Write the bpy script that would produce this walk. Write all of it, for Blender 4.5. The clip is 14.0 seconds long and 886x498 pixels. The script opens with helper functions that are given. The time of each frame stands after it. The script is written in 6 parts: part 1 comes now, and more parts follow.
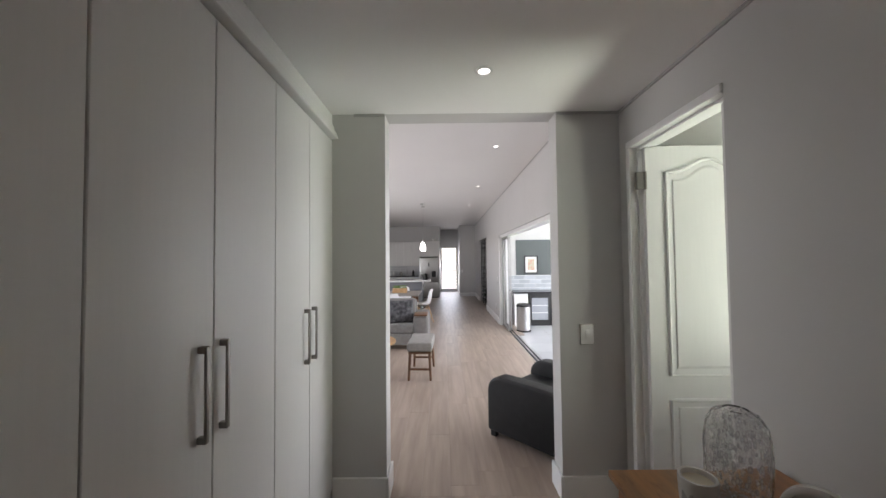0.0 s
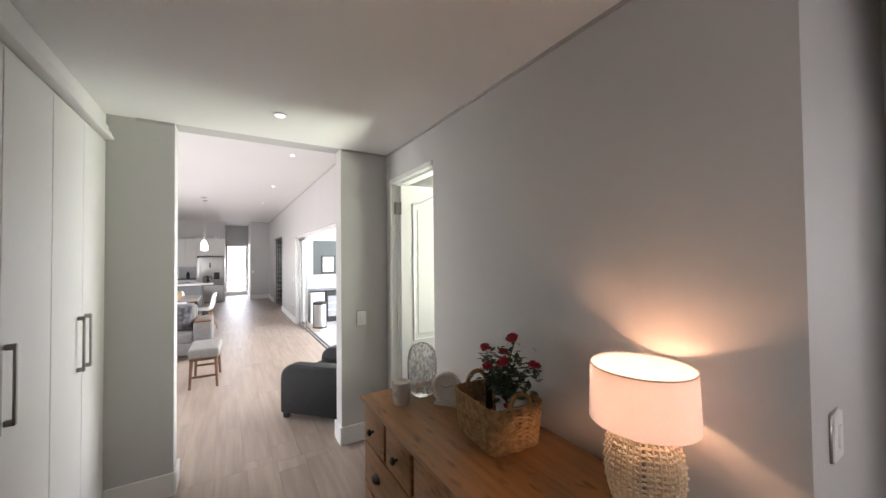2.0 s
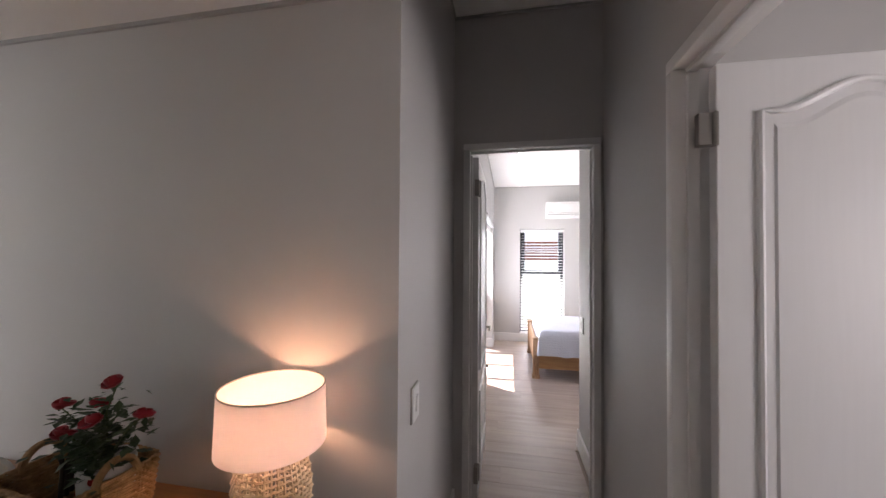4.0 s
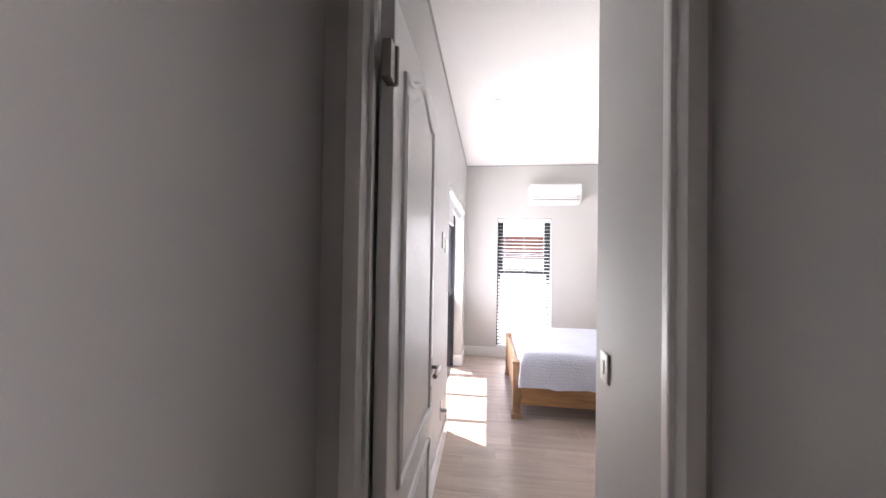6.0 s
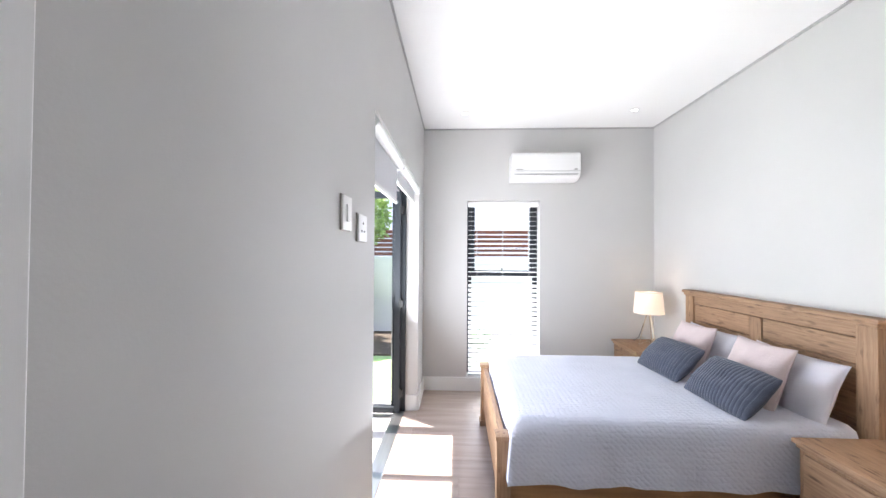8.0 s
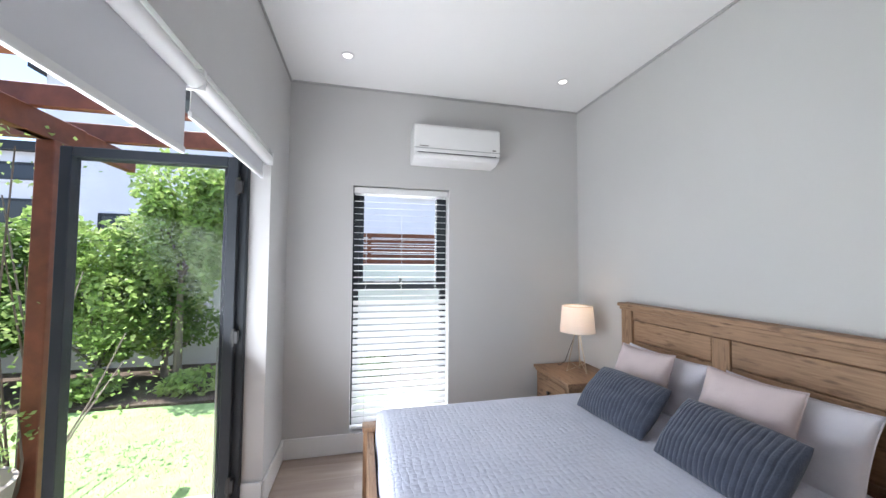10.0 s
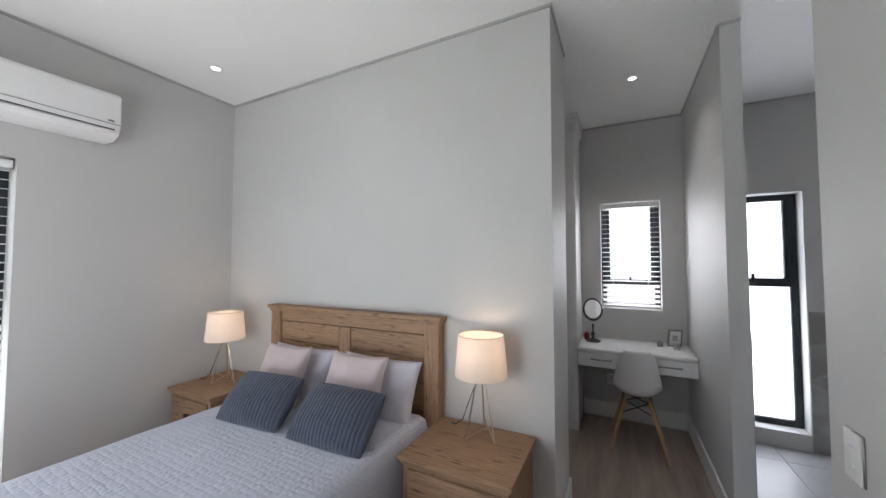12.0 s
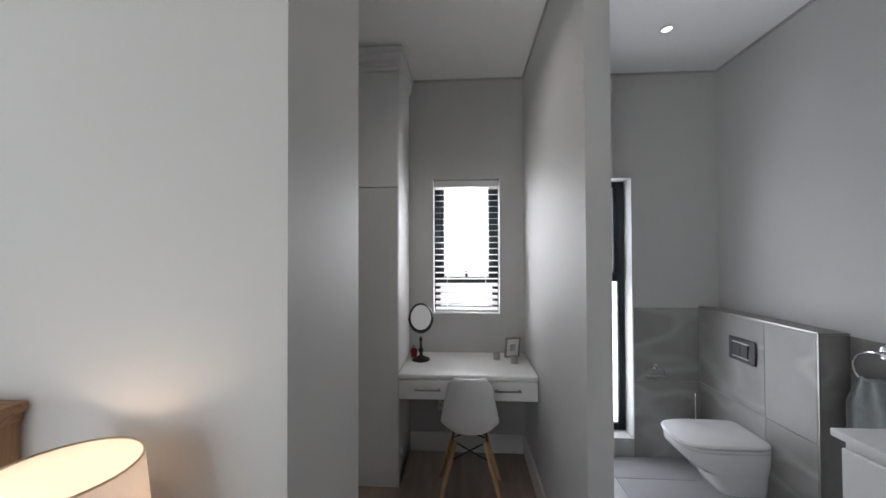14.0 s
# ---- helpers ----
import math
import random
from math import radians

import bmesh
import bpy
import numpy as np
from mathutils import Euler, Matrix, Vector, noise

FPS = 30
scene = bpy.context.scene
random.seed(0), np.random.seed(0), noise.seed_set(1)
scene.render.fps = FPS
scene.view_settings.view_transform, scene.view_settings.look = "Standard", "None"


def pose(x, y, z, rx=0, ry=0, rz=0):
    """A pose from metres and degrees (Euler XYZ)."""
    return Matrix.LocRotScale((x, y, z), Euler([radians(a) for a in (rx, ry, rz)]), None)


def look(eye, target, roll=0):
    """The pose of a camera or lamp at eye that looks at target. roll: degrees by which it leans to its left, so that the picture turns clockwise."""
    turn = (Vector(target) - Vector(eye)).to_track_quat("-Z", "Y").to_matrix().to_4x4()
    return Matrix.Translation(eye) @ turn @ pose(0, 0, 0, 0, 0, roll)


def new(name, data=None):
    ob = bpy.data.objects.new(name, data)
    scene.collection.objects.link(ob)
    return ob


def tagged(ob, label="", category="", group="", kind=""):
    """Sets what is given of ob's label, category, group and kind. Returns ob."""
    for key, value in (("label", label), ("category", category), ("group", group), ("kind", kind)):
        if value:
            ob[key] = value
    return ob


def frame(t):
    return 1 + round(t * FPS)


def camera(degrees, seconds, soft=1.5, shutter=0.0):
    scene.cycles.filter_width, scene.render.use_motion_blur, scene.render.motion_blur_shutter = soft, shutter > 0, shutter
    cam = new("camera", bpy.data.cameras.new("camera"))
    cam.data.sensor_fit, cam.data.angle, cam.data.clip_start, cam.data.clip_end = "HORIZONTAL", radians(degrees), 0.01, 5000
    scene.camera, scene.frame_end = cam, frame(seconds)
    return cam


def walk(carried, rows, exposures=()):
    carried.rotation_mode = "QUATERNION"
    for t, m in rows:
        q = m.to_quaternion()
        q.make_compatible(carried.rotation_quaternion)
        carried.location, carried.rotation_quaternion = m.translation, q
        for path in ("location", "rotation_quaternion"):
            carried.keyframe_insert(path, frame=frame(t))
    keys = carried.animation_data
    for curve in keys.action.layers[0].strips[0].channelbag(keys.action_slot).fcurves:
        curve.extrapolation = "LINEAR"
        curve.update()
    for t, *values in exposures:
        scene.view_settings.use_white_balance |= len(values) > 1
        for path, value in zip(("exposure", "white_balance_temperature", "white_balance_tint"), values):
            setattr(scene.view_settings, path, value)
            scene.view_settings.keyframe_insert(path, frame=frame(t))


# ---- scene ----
cam = camera(103.6, 14.0)
PATH = [
    (0, (-0.088, 0.411, 1.469), (-0.096, 2.41, 1.53), -0.6),
    (0.5, (-0.104, 0.097, 1.478), (-0.089, 2.097, 1.538), -0.6),
    (1, (-0.142, -0.132, 1.51), (0.114, 1.851, 1.567), -0.6),
    (1.5, (-0.164, -0.216, 1.507), (0.453, 1.686, 1.56), -0.7),
    (2, (-0.153, -0.255, 1.509), (0.893, 1.449, 1.549), -0.6),
    (2.5, (-0.146, -0.271, 1.509), (1.258, 1.153, 1.545), -0.2),
    (3, (-0.15, -0.28, 1.503), (1.514, 0.829, 1.543), -0.1),
    (3.5, (-0.102, -0.29, 1.509), (1.757, 0.446, 1.541), 0.2),
    (4, (-0.01, -0.33, 1.554), (1.956, 0.039, 1.588), 0.4),
    (4.2, (0.055, -0.361, 1.552), (2.031, -0.059, 1.597), 0.5),
    (6.3, (1.509, -0.397, 1.477), (3.494, -0.155, 1.508), 0.9),
    (6.5, (1.627, -0.395, 1.483), (3.615, -0.177, 1.517), 0.7),
    (7, (1.961, -0.43, 1.466), (3.957, -0.308, 1.511), 0.8),
    (7.2, (2.111, -0.426, 1.478), (4.107, -0.319, 1.516), 0.6),
    (9.3, (3.566, -0.532, 1.404), (5.565, -0.576, 1.479), 0.7),
    (9.5, (3.639, -0.566, 1.409), (5.634, -0.691, 1.486), 0.6),
    (10, (3.715, -0.626, 1.422), (5.663, -1.069, 1.509), 0.4),
    (10.5, (3.72, -0.617, 1.469), (5.502, -1.523, 1.536), -0.0),
    (11, (3.688, -0.649, 1.462), (5.23, -1.921, 1.535), -0.0),
    (11.5, (3.645, -0.627, 1.469), (4.88, -2.198, 1.541), 0.1),
    (12, (3.568, -0.677, 1.463), (4.469, -2.461, 1.543), -0.0),
    (12.5, (3.475, -0.849, 1.456), (3.965, -2.787, 1.53), -0.3),
    (13, (3.471, -1.119, 1.442), (3.726, -3.102, 1.503), -0.4),
    (13.5, (3.503, -1.426, 1.462), (3.665, -3.419, 1.504), -0.2),
    (14, (3.486, -1.771, 1.482), (3.611, -3.767, 1.509), -0.2),
]
EXPOSURES = [(0.0, 1.6, 6600, 18), (1.0, 2.03, 6650, 18), (2.0, 2.38, 6700, 18), (3.0, 2.52, 6650, 20), (3.5, 2.42, 6700, 21), (4.2, 2.1, 6700, 22),
             (6.3, 2.38, 6700, 21), (7.2, 2.32, 6550, 18), (9.3, 1.5, 6150, 14), (11.0, 1.17, 6300, 14), (14.0, 1.08, 6450, 14)]
walk(cam, [(t, look(eye, target, roll)) for t, eye, target, roll in PATH], EXPOSURES)

# ---------------------------------------------------------------- light
world = bpy.data.worlds.new("world")
scene.world = world
world.use_nodes = True
_sky = world.node_tree.nodes.new("ShaderNodeTexSky")
_sky.sky_type, _sky.sun_disc = "NISHITA", False
SUN_ELEV, SUN_AZ = radians(73), radians(31)     # azimuth from north towards east
_sky.sun_elevation, _sky.sun_rotation = SUN_ELEV, SUN_AZ
_bg = world.node_tree.nodes["Background"]
_bg.inputs[1].default_value = 0.15
world.node_tree.links.new(_sky.outputs[0], _bg.inputs[0])
sun = new("sun", bpy.data.lights.new("sun", "SUN"))
sun.data.energy, sun.data.angle, sun.data.color = 5.0, radians(0.53), (1.0, 0.95, 0.88)
_d = Vector((math.cos(SUN_ELEV) * math.sin(SUN_AZ), math.cos(SUN_ELEV) * math.cos(SUN_AZ), math.sin(SUN_ELEV)))
sun.matrix_world = look(_d * 30, (0, 0, 0))


def area(name, eye, target, w, h, power, color=(1, 1, 1)):
    lamp = new(name, bpy.data.lights.new(name, "AREA"))
    lamp.data.shape, lamp.data.size, lamp.data.size_y = "RECTANGLE", w, h
    lamp.data.energy, lamp.data.color = power, color
    lamp.matrix_world = look(eye, target)
    return lamp


def point(name, at, power, color=(1, 0.75, 0.5), radius=0.03):
    lamp = new(name, bpy.data.lights.new(name, "POINT"))
    lamp.data.energy, lamp.data.color, lamp.data.shadow_soft_size = power, color, radius
    lamp.location = at
    return lamp


# sky light in the window and door openings
# tilted up, so that it also imitates the bounce off sunlit paving
area("bifold_sky_and_bounce", (5.05, 0.25, 1.1), (5.05, -2.0, 3.1), 1.6, 1.7, 18.5, (0.92, 0.97, 1.0))
area("east_window_skylight", (6.72, -0.95, 1.1), (5.0, -0.95, 1.1), 0.7, 1.8, 9.5, (0.93, 0.97, 1.0))
area("nook_window_skylight", (3.49, -4.62, 1.53), (3.49, -3.0, 1.53), 0.45, 0.95, 9.0, (0.95, 0.98, 1.0))
area("bath_window_skylight", (2.55, -4.62, 1.1), (2.55, -3.0, 1.1), 0.55, 1.8, 7.2, (0.95, 0.98, 1.0))
area("guest_bath_skylight", (2.85, 1.5, 0.85), (0.65, 2.1, 2.38), 0.8, 0.5, 4.8, (0.88, 1.0, 0.82)).data.spread = radians(95)
area("patio_skylight", (5.4, 5.6, 1.5), (1.2, 5.6, 1.0), 5.0, 2.2, 112, (0.93, 0.97, 1.0))
# added fill for the living room, from a west opening out of view
area("living_fill_light", (-4.7, 6.5, 1.4), (0.0, 6.5, 1.2), 6.0, 2.0, 46, (0.95, 0.98, 1.0))
area("end_window_skylight", (0.12, 16.7, 1.1), (0.12, 12.0, 1.1), 0.7, 1.9, 8, (0.95, 0.98, 1.0))
area("south_room_skylight", (-0.1, -3.36, 1.5), (1.45, 0.0, 1.4), 0.9, 1.1, 2.8, (1.0, 0.97, 0.94)).data.spread = radians(110)


# ---------------------------------------------------------------- materials
def mat(name, color, rough=0.5, color2=None, scale=4.0, detail=4.0, bump=0.0, bump_scale=60.0, metal=0.0, stretch=None,
        vary=0.0, spec=0.5, sheen=0.0, coords="Object", island=False, sharp=False):
    m = bpy.data.materials.new(name)
    m.use_nodes = True
    nt = m.node_tree
    n, l = nt.nodes, nt.links
    b = n["Principled BSDF"]
    b.inputs["Roughness"].default_value, b.inputs["Metallic"].default_value = rough, metal
    b.inputs["Specular IOR Level"].default_value = spec
    if sheen:
        b.inputs["Sheen Weight"].default_value = sheen
    tc = n.new("ShaderNodeTexCoord")
    mp = n.new("ShaderNodeMapping")
    l.new(tc.outputs[coords], mp.inputs[0])
    if stretch:
        mp.inputs["Scale"].default_value = stretch
    c2 = color2 or tuple(min(1, v * 0.93) for v in color)
    nz = n.new("ShaderNodeTexNoise")
    nz.inputs["Scale"].default_value, nz.inputs["Detail"].default_value = scale, detail
    l.new(mp.outputs[0], nz.inputs["Vector"])
    rp = n.new("ShaderNodeValToRGB")
    rp.color_ramp.elements[0].position, rp.color_ramp.elements[1].position = (0.45, 0.62) if sharp else (0.32, 0.68)
    rp.color_ramp.elements[0].color, rp.color_ramp.elements[1].color = (*color, 1), (*c2, 1)
    l.new(nz.outputs[0], rp.inputs[0])
    out = rp.outputs[0]
    if vary:
        hs = n.new("ShaderNodeHueSaturation")
        mr = n.new("ShaderNodeMapRange")
        mr.inputs[3].default_value, mr.inputs[4].default_value = 1 - vary, 1 + vary
        if island:
            gi = n.new("ShaderNodeNewGeometry")
            l.new(gi.outputs["Random Per Island"], mr.inputs[0])
        else:
            oi = n.new("ShaderNodeObjectInfo")
            l.new(oi.outputs["Random"], mr.inputs[0])
            ad = n.new("ShaderNodeVectorMath")
            ad.operation = "ADD"
            sc = n.new("ShaderNodeVectorMath")
            sc.operation = "SCALE"
            sc.inputs[0].default_value = (7, 13, 5)
            l.new(oi.outputs["Random"], sc.inputs["Scale"])
            l.new(tc.outputs[coords], ad.inputs[0])
            l.new(sc.outputs[0], ad.inputs[1])
            l.new(ad.outputs[0], mp.inputs[0])
        l.new(mr.outputs[0], hs.inputs["Value"])
        l.new(out, hs.inputs["Color"])
        out = hs.outputs[0]
    l.new(out, b.inputs["Base Color"])
    if bump:
        nb = n.new("ShaderNodeTexNoise")
        nb.inputs["Scale"].default_value, nb.inputs["Detail"].default_value = bump_scale, 3
        l.new(mp.outputs[0], nb.inputs["Vector"])
        bp = n.new("ShaderNodeBump")
        bp.inputs["Strength"].default_value, bp.inputs["Distance"].default_value = bump, 0.01
        l.new(nb.outputs[0], bp.inputs["Height"])
        l.new(bp.outputs[0], b.inputs["Normal"])
    return m


def knotty(m, stretch, amount=0.55, scale=1.0):
    """Dark knots and short cracks that follow the grain."""
    n, l = m.node_tree.nodes, m.node_tree.links
    b = n["Principled BSDF"]
    src = b.inputs["Base Color"].links[0].from_socket
    tc, oi, mp = n.new("ShaderNodeTexCoord"), n.new("ShaderNodeObjectInfo"), n.new("ShaderNodeMapping")
    sc, ad = n.new("ShaderNodeVectorMath"), n.new("ShaderNodeVectorMath")
    sc.operation, ad.operation = "SCALE", "ADD"
    sc.inputs[0].default_value = (17, 11, 23)
    l.new(oi.outputs["Random"], sc.inputs["Scale"])
    l.new(tc.outputs["Object"], ad.inputs[0]), l.new(sc.outputs[0], ad.inputs[1]), l.new(ad.outputs[0], mp.inputs[0])
    mp.inputs["Scale"].default_value = stretch
    vo, nz = n.new("ShaderNodeTexVoronoi"), n.new("ShaderNodeTexNoise")
    vo.inputs["Scale"].default_value = 5.0 * scale
    nz.inputs["Scale"].default_value, nz.inputs["Detail"].default_value = 9.0 * scale, 6
    l.new(mp.outputs[0], vo.inputs["Vector"]), l.new(mp.outputs[0], nz.inputs["Vector"])
    r1, r2 = n.new("ShaderNodeValToRGB"), n.new("ShaderNodeValToRGB")
    for r_, p0, p1, lo in ((r1, 0.06, 0.20, 1 - amount), (r2, 0.30, 0.42, 1 - amount * 0.8)):
        r_.color_ramp.elements[0].position, r_.color_ramp.elements[1].position = p0, p1
        r_.color_ramp.elements[0].color, r_.color_ramp.elements[1].color = (lo, lo * 0.94, lo * 0.88, 1), (1, 1, 1, 1)
    l.new(vo.outputs["Distance"], r1.inputs[0]), l.new(nz.outputs[0], r2.inputs[0])
    last = src
    for r_ in (r1, r2):
        mx = n.new("ShaderNodeMix")
        mx.data_type, mx.blend_type = "RGBA", "MULTIPLY"
        mx.inputs[0].default_value = 1.0
        l.new(last, mx.inputs[6]), l.new(r_.outputs[0], mx.inputs[7])
        last = mx.outputs[2]
    l.new(last, b.inputs["Base Color"])
    return m


def glass(name, tint=(1, 1, 1), rough=0.0, clear=0.85):
    m = bpy.data.materials.new(name)
    m.use_nodes = True
    n, l = m.node_tree.nodes, m.node_tree.links
    b = n["Principled BSDF"]
    b.inputs["Base Color"].default_value = (*tint, 1)
    b.inputs["Roughness"].default_value = rough
    b.inputs["Transmission Weight"].default_value = 1.0
    b.inputs["IOR"].default_value = 1.45
    if clear:
        tr = n.new("ShaderNodeBsdfTransparent")
        mx = n.new("ShaderNodeMixShader")
        mx.inputs[0].default_value = 1 - clear
        l.new(tr.outputs[0], mx.inputs[1])
        gl = n.new("ShaderNodeBsdfGlossy")
        gl.inputs["Roughness"].default_value = 0.02
        l.new(gl.outputs[0], mx.inputs[2])
        l.new(mx.outputs[0], n["Material Output"].inputs[0])
    return m


def glow(name, color, strength):
    m = bpy.data.materials.new(name)
    m.use_nodes = True
    b = m.node_tree.nodes["Principled BSDF"]
    b.inputs["Base Color"].default_value = (*color, 1)
    b.inputs["Emission Color"].default_value = (*color, 1)
    b.inputs["Emission Strength"].default_value = strength
    return m


def fabric_shade(name, color, through_=0.5):
    m = bpy.data.materials.new(name)
    m.use_nodes = True
    n, l = m.node_tree.nodes, m.node_tree.links
    df, tl, mx = n.new("ShaderNodeBsdfDiffuse"), n.new("ShaderNodeBsdfTranslucent"), n.new("ShaderNodeMixShader")
    df.inputs[0].default_value = tl.inputs[0].default_value = (*color, 1)
    mx.inputs[0].default_value = through_
    l.new(df.outputs[0], mx.inputs[1]), l.new(tl.outputs[0], mx.inputs[2]), l.new(mx.outputs[0], n["Material Output"].inputs[0])
    return m


M_WALL = mat("grey_wall_paint", (0.56, 0.555, 0.545), 0.58, (0.535, 0.53, 0.52), 1.3, 3, 0.03, 180)
M_CEIL = mat("white_ceiling_paint", (0.86, 0.855, 0.845), 0.7, (0.84, 0.835, 0.825), 0.9, 3, 0.02, 150)
M_WHITE = mat("white_enamel", (0.80, 0.80, 0.79), 0.35, (0.77, 0.77, 0.76), 2, 3, 0.02, 90)
M_CLOSET = mat("cream_wood_foil", (0.72, 0.715, 0.69), 0.38, (0.705, 0.70, 0.675), 3, 5, 0.02, 60, stretch=(30, 30, 1.2))
M_DOOR = mat("white_door_paint", (0.79, 0.79, 0.785), 0.4, (0.775, 0.775, 0.77), 3, 5, 0.02, 40, stretch=(25, 25, 1.5))
# grey that stands in for the shade along the ceiling edge
M_SHADE_LINE = mat("painted_shade_line", (0.42, 0.415, 0.41), 0.6)
M_FLOOR = mat("oak_laminate", (0.445, 0.36, 0.30), 0.38, (0.345, 0.27, 0.22), 2.2, 8, 0.05, 14, stretch=(9, 0.8, 9), vary=0.07)
M_FLOORJOIN = mat("plank_bed", (0.26, 0.20, 0.155), 0.7)
M_OAK = mat("oiled_oak", (0.42, 0.23, 0.10), 0.45, (0.30, 0.155, 0.065), 3.5, 7, 0.08, 12, stretch=(1.0, 14, 14), vary=0.06)
knotty(M_OAK, (1.0, 4, 4), 0.4, 0.6)
M_OAKY = mat("oiled_oak_along", (0.42, 0.23, 0.10), 0.45, (0.30, 0.155, 0.065), 3.5, 7, 0.08, 12, stretch=(14, 1.0, 14), vary=0.06)
knotty(M_OAKY, (4, 1.0, 4), 0.4, 0.6)
M_ACACIA = mat("weathered_acacia", (0.37, 0.225, 0.13), 0.6, (0.245, 0.145, 0.08), 4.5, 10, 0.12, 14, stretch=(1.6, 24, 24), vary=0.10)
knotty(M_ACACIA, (1.0, 4.5, 4.5))
M_ACACIAZ = mat("weathered_acacia_upright", (0.37, 0.225, 0.13), 0.6, (0.245, 0.145, 0.08), 4.5, 10, 0.12, 14, stretch=(24, 24, 1.6), vary=0.10)
knotty(M_ACACIAZ, (4.5, 4.5, 1.0))
M_DARKMETAL = mat("charcoal_aluminium", (0.026, 0.031, 0.037), 0.5, (0.032, 0.037, 0.043), 8, 2, spec=0.25)
M_BLACK = mat("black_metal", (0.018, 0.018, 0.018), 0.45)
M_STEEL = mat("brushed_steel", (0.55, 0.55, 0.54), 0.3, (0.48, 0.48, 0.47), 3, 4, 0.05, 40, metal=1.0, stretch=(1, 30, 30))
M_NICKEL = mat("dull_nickel", (0.36, 0.34, 0.31), 0.35, (0.3, 0.29, 0.27), 6, 3, metal=1.0)
M_CHROME = mat("chrome", (0.75, 0.75, 0.76), 0.08, (0.7, 0.7, 0.71), 5, 2, metal=1.0)
M_BRASS = mat("soft_brass", (0.55, 0.46, 0.34), 0.3, (0.48, 0.4, 0.3), 5, 2, metal=1.0)
M_GLASS = glass("clear_glass", clear=0.995)
M_TILE = mat("grey_slate_tile", (0.245, 0.24, 0.225), 0.36, (0.315, 0.31, 0.295), 2.2, 9, 0.05, 30, vary=0.05)


def veined(m, tint, width=0.012, scale=1.3):
    """Thin pale diagonal veins."""
    n, l = m.node_tree.nodes, m.node_tree.links
    b = n["Principled BSDF"]
    src = b.inputs["Base Color"].links[0].from_socket
    tc, oi, mp = n.new("ShaderNodeTexCoord"), n.new("ShaderNodeObjectInfo"), n.new("ShaderNodeMapping")
    sc, ad = n.new("ShaderNodeVectorMath"), n.new("ShaderNodeVectorMath")
    sc.operation, ad.operation = "SCALE", "ADD"
    sc.inputs[0].default_value = (9, 7, 12)
    l.new(oi.outputs["Random"], sc.inputs["Scale"])
    l.new(tc.outputs["Object"], ad.inputs[0]), l.new(sc.outputs[0], ad.inputs[1]), l.new(ad.outputs[0], mp.inputs[0])
    mp.inputs["Rotation"].default_value = (0.85, 0.85, 0.0)
    mp.inputs["Scale"].default_value = (0.8, 0.8, 1.7)
    nz, rp, mx = n.new("ShaderNodeTexNoise"), n.new("ShaderNodeValToRGB"), n.new("ShaderNodeMix")
    nz.inputs["Scale"].default_value, nz.inputs["Detail"].default_value, nz.inputs["Roughness"].default_value = scale, 3, 0.45
    l.new(mp.outputs[0], nz.inputs["Vector"]), l.new(nz.outputs[0], rp.inputs[0])
    e = rp.color_ramp.elements
    e[0].position, e[1].position = 0.5 - width * 1.8, 0.5 + width * 1.8
    e[0].color = e[1].color = (0, 0, 0, 1)
    mid = e.new(0.5)
    mid.color = (0.55, 0.55, 0.55, 1)
    mx.data_type = "RGBA"
    l.new(rp.outputs[0], mx.inputs[0]), l.new(src, mx.inputs[6])
    mx.inputs[7].default_value = (*tint, 1)
    l.new(mx.outputs[2], b.inputs["Base Color"])


veined(M_TILE, (0.44, 0.435, 0.425), 0.022, 1.1)
M_GROUT = mat("grout", (0.14, 0.14, 0.14), 0.8)
M_CERAMIC = mat("white_ceramic", (0.82, 0.82, 0.82), 0.08, (0.8, 0.8, 0.8), 2, 2)


# ---------------------------------------------------------------- builders
def add_box(bm, x0, x1, y0, y1, z0, z1, m=None):
    c = Matrix.Translation(((x0 + x1) / 2, (y0 + y1) / 2, (z0 + z1) / 2)) @ Matrix.Diagonal((abs(x1 - x0), abs(y1 - y0), abs(z1 - z0), 1))
    return bmesh.ops.create_cube(bm, size=1, matrix=(m @ c) if m else c)["verts"]


def soften(bm, width, segments=2):
    es = [e for e in bm.edges if len(e.link_faces) == 2 and e.calc_face_angle(0) > 0.5]
    bmesh.ops.bevel(bm, geom=es, offset=width, segments=segments, affect="EDGES", profile=0.6, clamp_overlap=True)
    return bm


def box(x0, x1, y0, y1, z0, z1, bevel=0.0, segments=2, m=None):
    bm = bmesh.new()
    add_box(bm, x0, x1, y0, y1, z0, z1, m)
    return soften(bm, bevel, segments) if bevel else bm


def lathe(profile, steps=32, m=None):
    """A turned shape from (radius, height) pairs."""
    bm = bmesh.new()
    rings = []
    for r, z in profile:
        rings.append([bm.verts.new((r * math.cos(2 * math.pi * i / steps), r * math.sin(2 * math.pi * i / steps), z)) for i in range(steps)]
                     if r > 1e-5 else [bm.verts.new((0, 0, z))])
    for a, b in zip(rings, rings[1:]):
        for i in range(steps):
            j = (i + 1) % steps
            if len(a) == 1 and len(b) > 1:
                bm.faces.new((a[0], b[j], b[i]))
            elif len(b) == 1 and len(a) > 1:
                bm.faces.new((a[i], a[j], b[0]))
            elif len(a) > 1:
                bm.faces.new((a[i], a[j], b[j], b[i]))
    if m:
        bm.transform(m)
    bmesh.ops.recalc_face_normals(bm, faces=bm.faces)
    return bm


